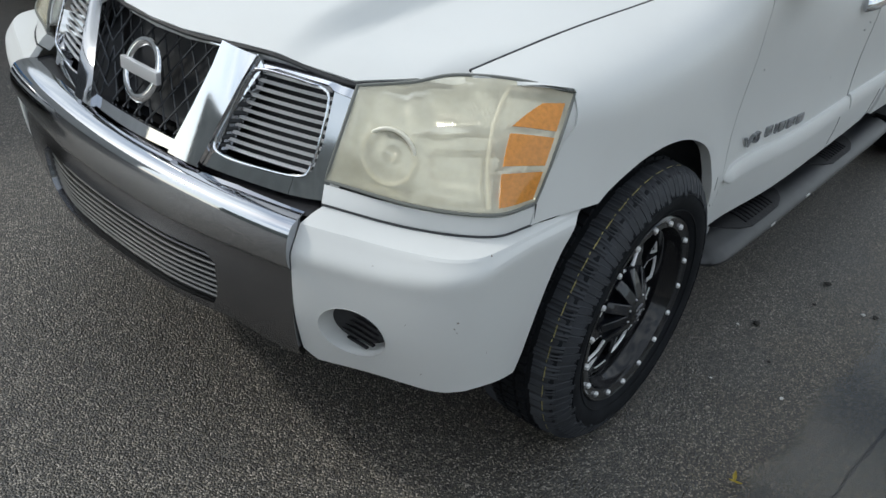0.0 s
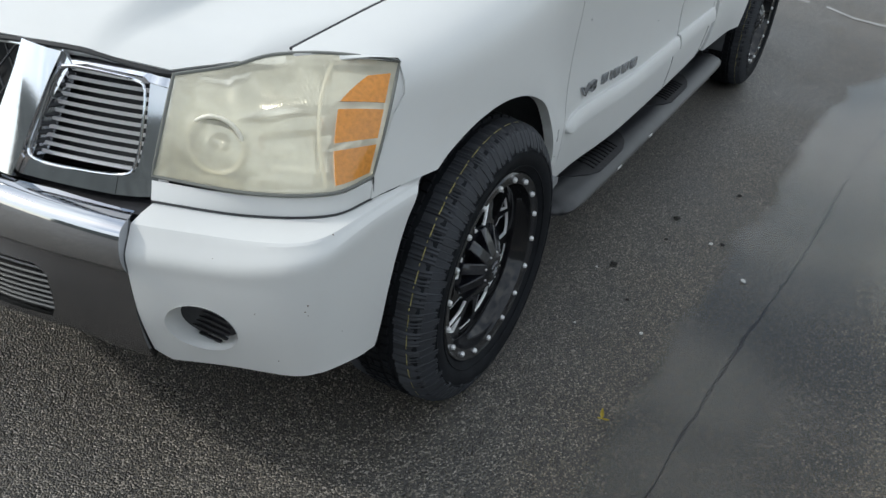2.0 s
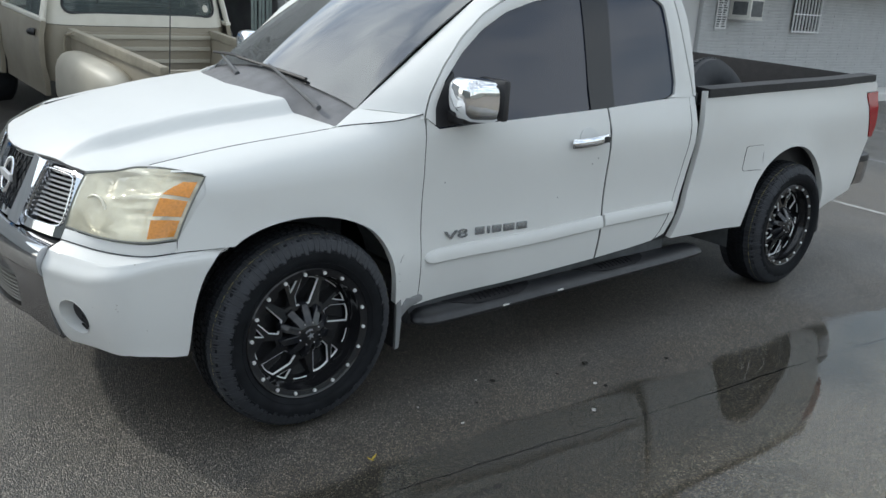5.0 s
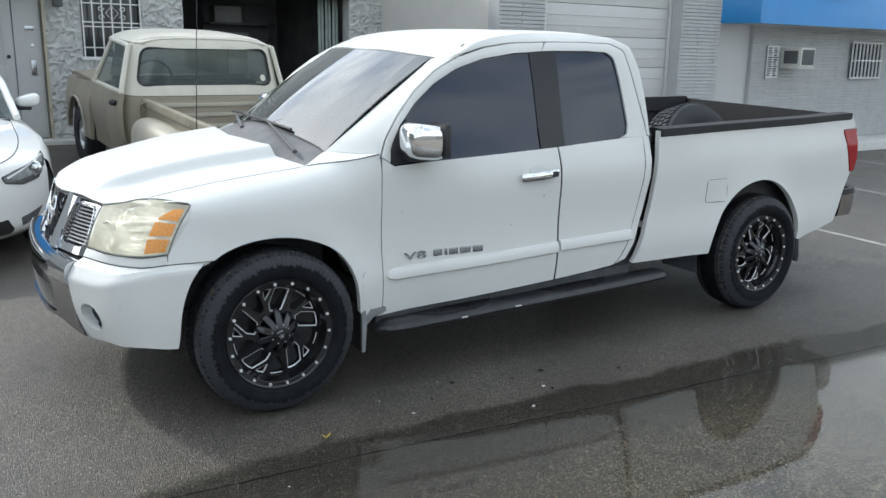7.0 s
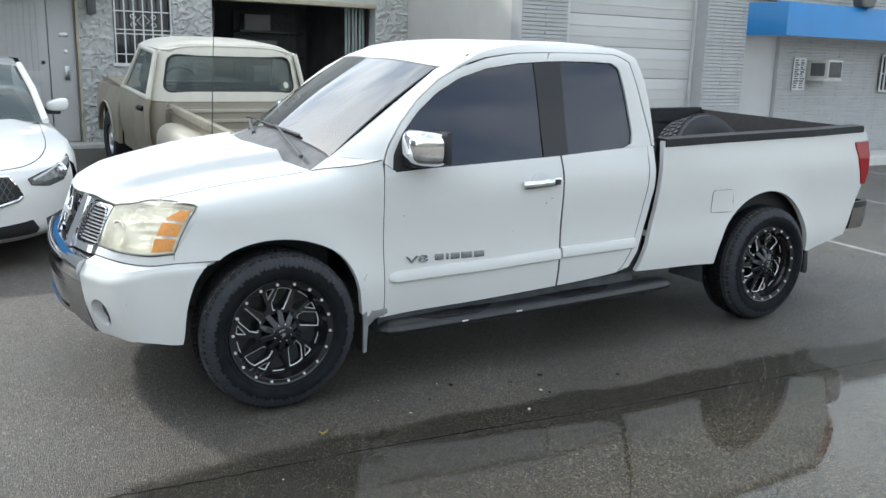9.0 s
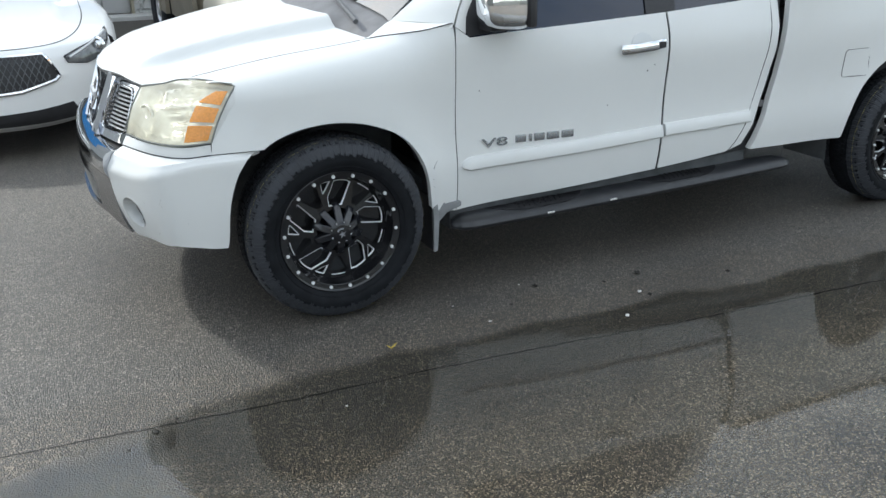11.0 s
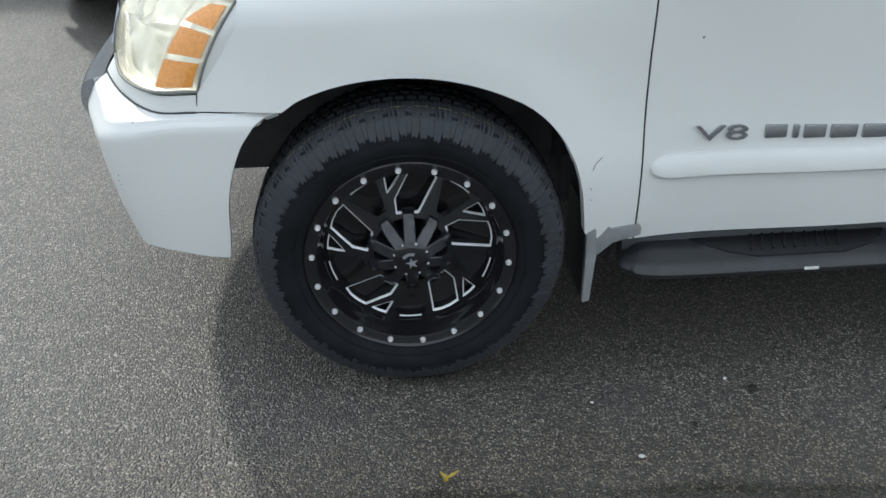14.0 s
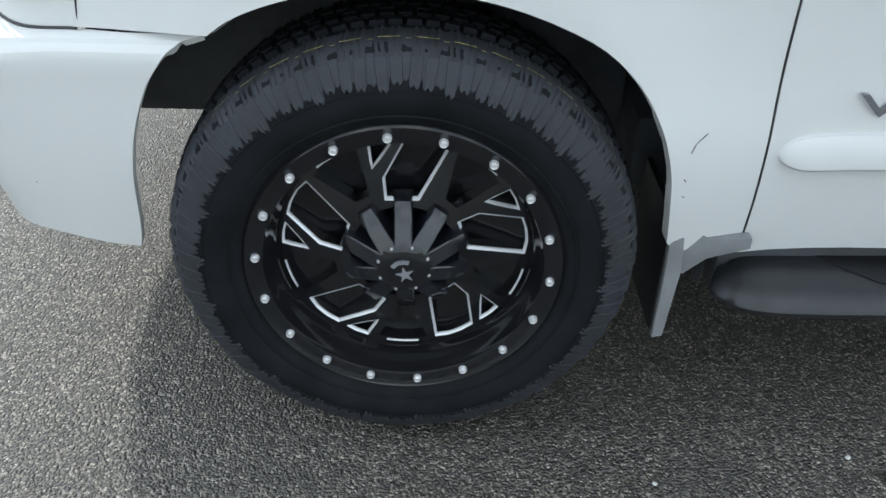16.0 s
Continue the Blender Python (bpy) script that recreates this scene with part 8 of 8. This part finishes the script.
def make_old_truck(at):
    old = base("old_pickup", "old two-tone tan and cream step-side pickup truck", "pickup truck", at)
    hw = 0.96
    # cab shell: roof, pillars, back wall with wide window
    roofp = [(-0.77, 0.20), (-0.75, 0.10), (-0.68, 0.035), (-0.6, 0.025), (0.6, 0.025), (0.68, 0.035), (0.75, 0.10), (0.77, 0.20), (0.77, 1.0), (0.68, 1.12), (-0.68, 1.12), (-0.77, 1.0)]
    part("roof", panel(roofp, lambda x, y: Vector((x, y, 1.722 - 0.03 * (x / 0.78) ** 2 - 0.09 * abs(x / 0.79) ** 6 - 0.05 * smooth(0.22, 0.0, y) ** 2 - 0.05 * smooth(0.9, 1.12, y))), 0.03, 0.08, (0, 0, 1)), M_CREAM, old)
    HW = [(0.9, 0.90), (1.05, 0.90), (1.19, 0.875), (1.4, 0.835), (1.55, 0.80), (1.62, 0.775), (1.70, 0.71)]

    def rear(u, z):
        return Vector((u * curve_at(HW, z), -0.03 + 0.15 * abs(u) ** 9 + (z - 1.19) * 0.10 + 0.03 * smooth(1.60, 1.70, z), z))
    hole = [(x / 0.84, z) for x, z in rounded(-0.725, 0.725, 1.18, 1.565, 0.08)]
    right = [p for p in hole if p[0] > 0]
    left = [p for p in hole if p[0] < 0]
    top, low = max(p[1] for p in hole), min(p[1] for p in hole)
    right.sort(key=lambda p: math.atan2(p[1] - 1.38, p[0] - 0.3))
    left.sort(key=lambda p: math.atan2(p[1] - 1.38, -p[0] - 0.3))
    loops = []
    for sg, pts in ((1, right), (-1, left)):
        loops.append([(0, low)] + pts + [(0, top), (0, 1.69)] + [(sg * 0.55, 1.69), (sg * 0.80, 1.672), (sg * 0.93, 1.64), (sg, 1.59), (sg, 1.07), (0, 1.07)])
    part("cab_back", panel(loops, rear, 0.02, 0.06, (0, -1, 0)), M_CREAM, old, "rounded cream cab back")
    part("back_panel", panel([(-1, 0.55), (1, 0.55), (1, 1.064), (-1, 1.064)], lambda u, z: rear(u, max(0.95, z)) + Vector((0, 0.0, min(0, z - 0.95))), 0.02, 0.06, (0, -1, 0)), M_TAN, old)
    wpts = [(x / 0.84, z) for x, z in rounded(-0.74, 0.74, 1.168, 1.577, 0.085)]
    rw = part("rear_window", panel(wpts, lambda u, z: rear(u, z) + Vector((0, 0.014, 0)), 0.006, 0.1, (0, -1, 0)), M_OLDGLASS, old, "wide wrapped rear window")
    part("rubber_seal", tube([rear(u, z) + Vector((0, -0.002, 0)) for u, z in hole], 0.012, 6, True), M_BLACK, rw)
    part("sticker", panel([(0.755 + 0.036 * math.cos(a), 1.255 + 0.036 * math.sin(a)) for a in [2 * math.pi * i / 20 for i in range(20)]], lambda u, z: rear(u, z) + Vector((0, 0.010, 0)), 0.002, 0.05, (0, -1, 0)), M_CREAM, rw, "round pale sticker")
    part("seat", box(-0.68, 0.68, 0.22, 0.42, 0.7, 1.22, 0.05), M_BLACK, old)
    part("steering_wheel", tube([(-0.36 + 0.2 * math.cos(a), 0.72 + 0.05 * math.sin(a), 1.20 + 0.17 * math.sin(a)) for a in [2 * math.pi * i / 24 for i in range(24)]], 0.014, 6, True), M_BLACK, old)
    part("dashboard", box(-0.72, 0.72, 0.95, 1.15, 0.95, 1.17, 0.03), M_BLACK, old)
    A = [(lerp(-0.72, 0.72, i / 10), 1.32 - 0.12 * (2 * i / 10 - 1) ** 2, 1.16) for i in range(11)]
    B = [(lerp(-0.66, 0.66, i / 10), 1.10 - 0.08 * (2 * i / 10 - 1) ** 2, 1.60) for i in range(11)]
    part("windshield", ruled(A, B, 4, 0.03, (0, 1, 0.3), 0.005), M_OLDGLASS, old)
    for s in (-1, 1):
        # door with its window frame
        dz = [(-0.0, 0.42), (1.152, 0.42), (1.155, 1.10), (0.0, 1.10)]
        dr = part("door", panel(dz, lambda y, z: Vector((s * (hw - 0.03 * smooth(0.95, 1.12, z) - 0.04 * smooth(0.75, 0.5, z)), y, z)), 0.04, 0.12, (s, 0, 0)), M_TAN, old, "tan door with cream window frame")
        fr = [(0.03, 1.10), (0.10, 1.58), (0.72, 1.60), (1.08, 1.12)]
        pts = []
        for p, q in zip(fr, fr[1:]):
            pts += [(s * lerp(hw - 0.04, 0.80, ((lerp(p[1], q[1], i / 6)) - 1.1) / 0.5), lerp(p[0], q[0], i / 6), lerp(p[1], q[1], i / 6)) for i in range(6)]
        pts.append((s * (hw - 0.04), 1.08, 1.12))
        part("window_frame", tube(pts, 0.028, 8), M_CREAM, dr)
        gl = [(s * (hw - 0.05), 0.05, 1.10), (s * (hw - 0.05), 1.06, 1.10)], [(s * 0.80, 0.12, 1.57), (s * 0.80, 0.70, 1.58)]
        part("window_glass", ruled([Vector(p) for p in gl[0]], [Vector(p) for p in gl[1]], 3), M_OLDGLASS, dr)
        part("belt_trim", box(min(s * 0.89, s * 0.945), max(s * 0.89, s * 0.945), 0.0, 1.15, 1.09, 1.125, 0.01), M_CREAM, dr)
        hd = part("door_handle", tube([(s * (hw + 0.006), 0.09, 0.985), (s * (hw + 0.03), 0.105, 0.99), (s * (hw + 0.036), 0.15, 0.985), (s * (hw + 0.03), 0.185, 0.985)], [0.030, 0.034, 0.026, 0.014], 10), M_BLACK, dr, "dark push-button door handle")
        # front fender with round wheel opening
        of = [(1.16, 0.42), (1.38, 0.42)] + arc(1.82, 0.42, 0.42, 0.42, 180, 0, 16) + [(2.75, 0.45), (2.80, 0.70), (2.76, 0.95), (2.5, 1.03), (1.16, 1.08)]
        ff = part("front_fender", panel(of, lambda y, z: Vector((s * (hw + 0.02 - 0.06 * smooth(0.85, 1.08, z) - 0.12 * smooth(2.3, 2.8, y)), y, z)), 0.04, 0.12, (s, 0, 0)), M_TAN, old)
        part("arch_lip", tube([(s * (hw + 0.03), y, z) for y, z in arc(1.82, 0.42, 0.425, 0.425, 180, 0, 20)], 0.012, 6), M_TANPALE, ff)
        for y, nm in ((1.82, "front"), (-0.85, "rear")):
            bm = lathe([(0.19, -0.10), (0.33, -0.11), (0.365, -0.08), (0.37, 0.0), (0.365, 0.08), (0.33, 0.11), (0.19, 0.10)], 36, "x", True)
            ty = part("wheel", bm, M_RUBBER, old, "worn tyre on a steel wheel")
            ty.matrix_basis = Matrix.Translation((s * 0.84, y, 0.37))
            part("rim", lathe([(0.0001, s * 0.10), (0.07, s * 0.10), (0.10, s * 0.06), (0.17, s * 0.05), (0.20, s * 0.09)], 28, "x"), M_SLAT, ty)
        # step-side box rail and rear fender
        part("bed_rail", box(min(s * 0.66, s * 0.735), max(s * 0.66, s * 0.735), -2.05, -0.06, 0.97, 1.05, 0.015), M_RAILTAN, old, "worn tan bed rail")
        part("bed_side", box(min(s * 0.67, s * 0.70), max(s * 0.67, s * 0.70), -2.05, -0.06, 0.55, 0.97, 0.008), M_TAN, old)
        bm = bmesh.new()
        bmesh.ops.create_uvsphere(bm, u_segments=24, v_segments=14, radius=1)
        for v in bm.verts:
            q = v.co
            v.co = Vector((s * (0.79 + 0.18 * q.x), -0.86 + 0.74 * math.copysign(abs(q.y) ** 0.6, q.y), 0.58 + 0.34 * math.copysign(abs(q.z) ** 0.5, q.z)))
        bmesh.ops.bisect_plane(bm, geom=bm.verts[:] + bm.edges[:] + bm.faces[:], plane_co=(0, 0, 0.5), plane_no=(0, 0, -1), clear_outer=True)
        part("rear_fender", bm, M_TANPALE, old, "rounded pale tan rear fender")
        part("stake_loop", tube([(s * 0.76, -0.10, 0.74), (s * 0.77, -0.09, 0.92), (s * 0.76, -0.12, 1.0), (s * 0.74, -0.25, 1.03)], 0.014, 6), M_TAN, old)
    part("hood", panel([(-0.88, 1.16), (0.88, 1.16), (0.84, 2.6), (0.6, 2.78), (-0.6, 2.78), (-0.84, 2.6)], lambda x, y: Vector((x, y, 1.10 + 0.04 * (1 - (x / 0.74) ** 2) - 0.06 * smooth(2.3, 2.8, y))), 0.04, 0.15, (0, 0, 1)), M_TAN, old)
    part("front_panel", box(-0.80, 0.80, 2.72, 2.80, 0.45, 1.02, 0.03), M_CREAM, old)
    part("bed_floor", box(-0.67, 0.67, -2.05, -0.06, 0.60, 0.64), M_DARKROOM, old)
    part("front_board", box(-0.67, 0.67, -0.10, -0.06, 0.64, 1.02, 0.01), M_TAN, old, "tan ribbed headboard of the bed")
    for z in (0.75, 0.87, 0.98):
        part("rib", box(-0.66, 0.66, -0.12, -0.10, z - 0.02, z + 0.02, 0.008), M_TANPALE, old)
    part("tailgate", box(-0.67, 0.67, -2.09, -2.05, 0.60, 1.03, 0.01), M_TAN, old)
    part("frame", box(-0.45, 0.45, -2.0, 2.7, 0.38, 0.52, 0.02), M_BLACK, old)
    for s in (-1, 1):
        part("inner_fender", box(min(s * 0.42, s * 0.62), max(s * 0.42, s * 0.62), 1.2, 2.7, 0.5, 1.0, 0.03), M_BLACK, old)
    return old


make_old_truck(pose(1.45, 5.82, 0.192, 4.6, 0, 3))

# spare tyre standing in the bed of the white truck
spare = base("spare_tyre", "worn black spare tyre standing in the truck bed", "tyre", pose(3.76, 0.85, 0.93, 0, 0, 4) @ pose(0, 0, 0, -18, 0, 0) @ Matrix.Scale(1.13, 4))
bm = lathe([(0.22, 0.09), (0.24, 0.11), (0.33, 0.125), (0.385, 0.11), (0.40, 0.08), (0.402, 0.0), (0.40, -0.08), (0.385, -0.11), (0.33, -0.125), (0.24, -0.11), (0.22, -0.09)], 64)
part("carcass", bm, M_RUBBER, spare)
bm = bmesh.new()
for i in range(60):
    a0, a1 = 2 * math.pi * i / 60, 2 * math.pi * (i + 0.7) / 60
    for j, y in enumerate((-0.09, -0.045, 0.0, 0.045)):
        ring_block(a0 + 0.03 * (j % 2), a1 + 0.03 * (j % 2), 0.398, 0.410, y + 0.004, y + 0.04, bm, 0.003)
part("tread", bm, M_RUBBER, spare, deg=25)


# nothing lies deeper than thing, part and piece
for ob in [o for o in bpy.data.objects if o.parent and o.parent.parent and o.parent.parent.parent]:
    up = ob.parent
    ob.matrix_basis = up.matrix_parent_inverse @ up.matrix_basis @ ob.matrix_parent_inverse @ ob.matrix_basis
    ob.matrix_parent_inverse = Matrix.Identity(4)
    ob.parent = up.parent
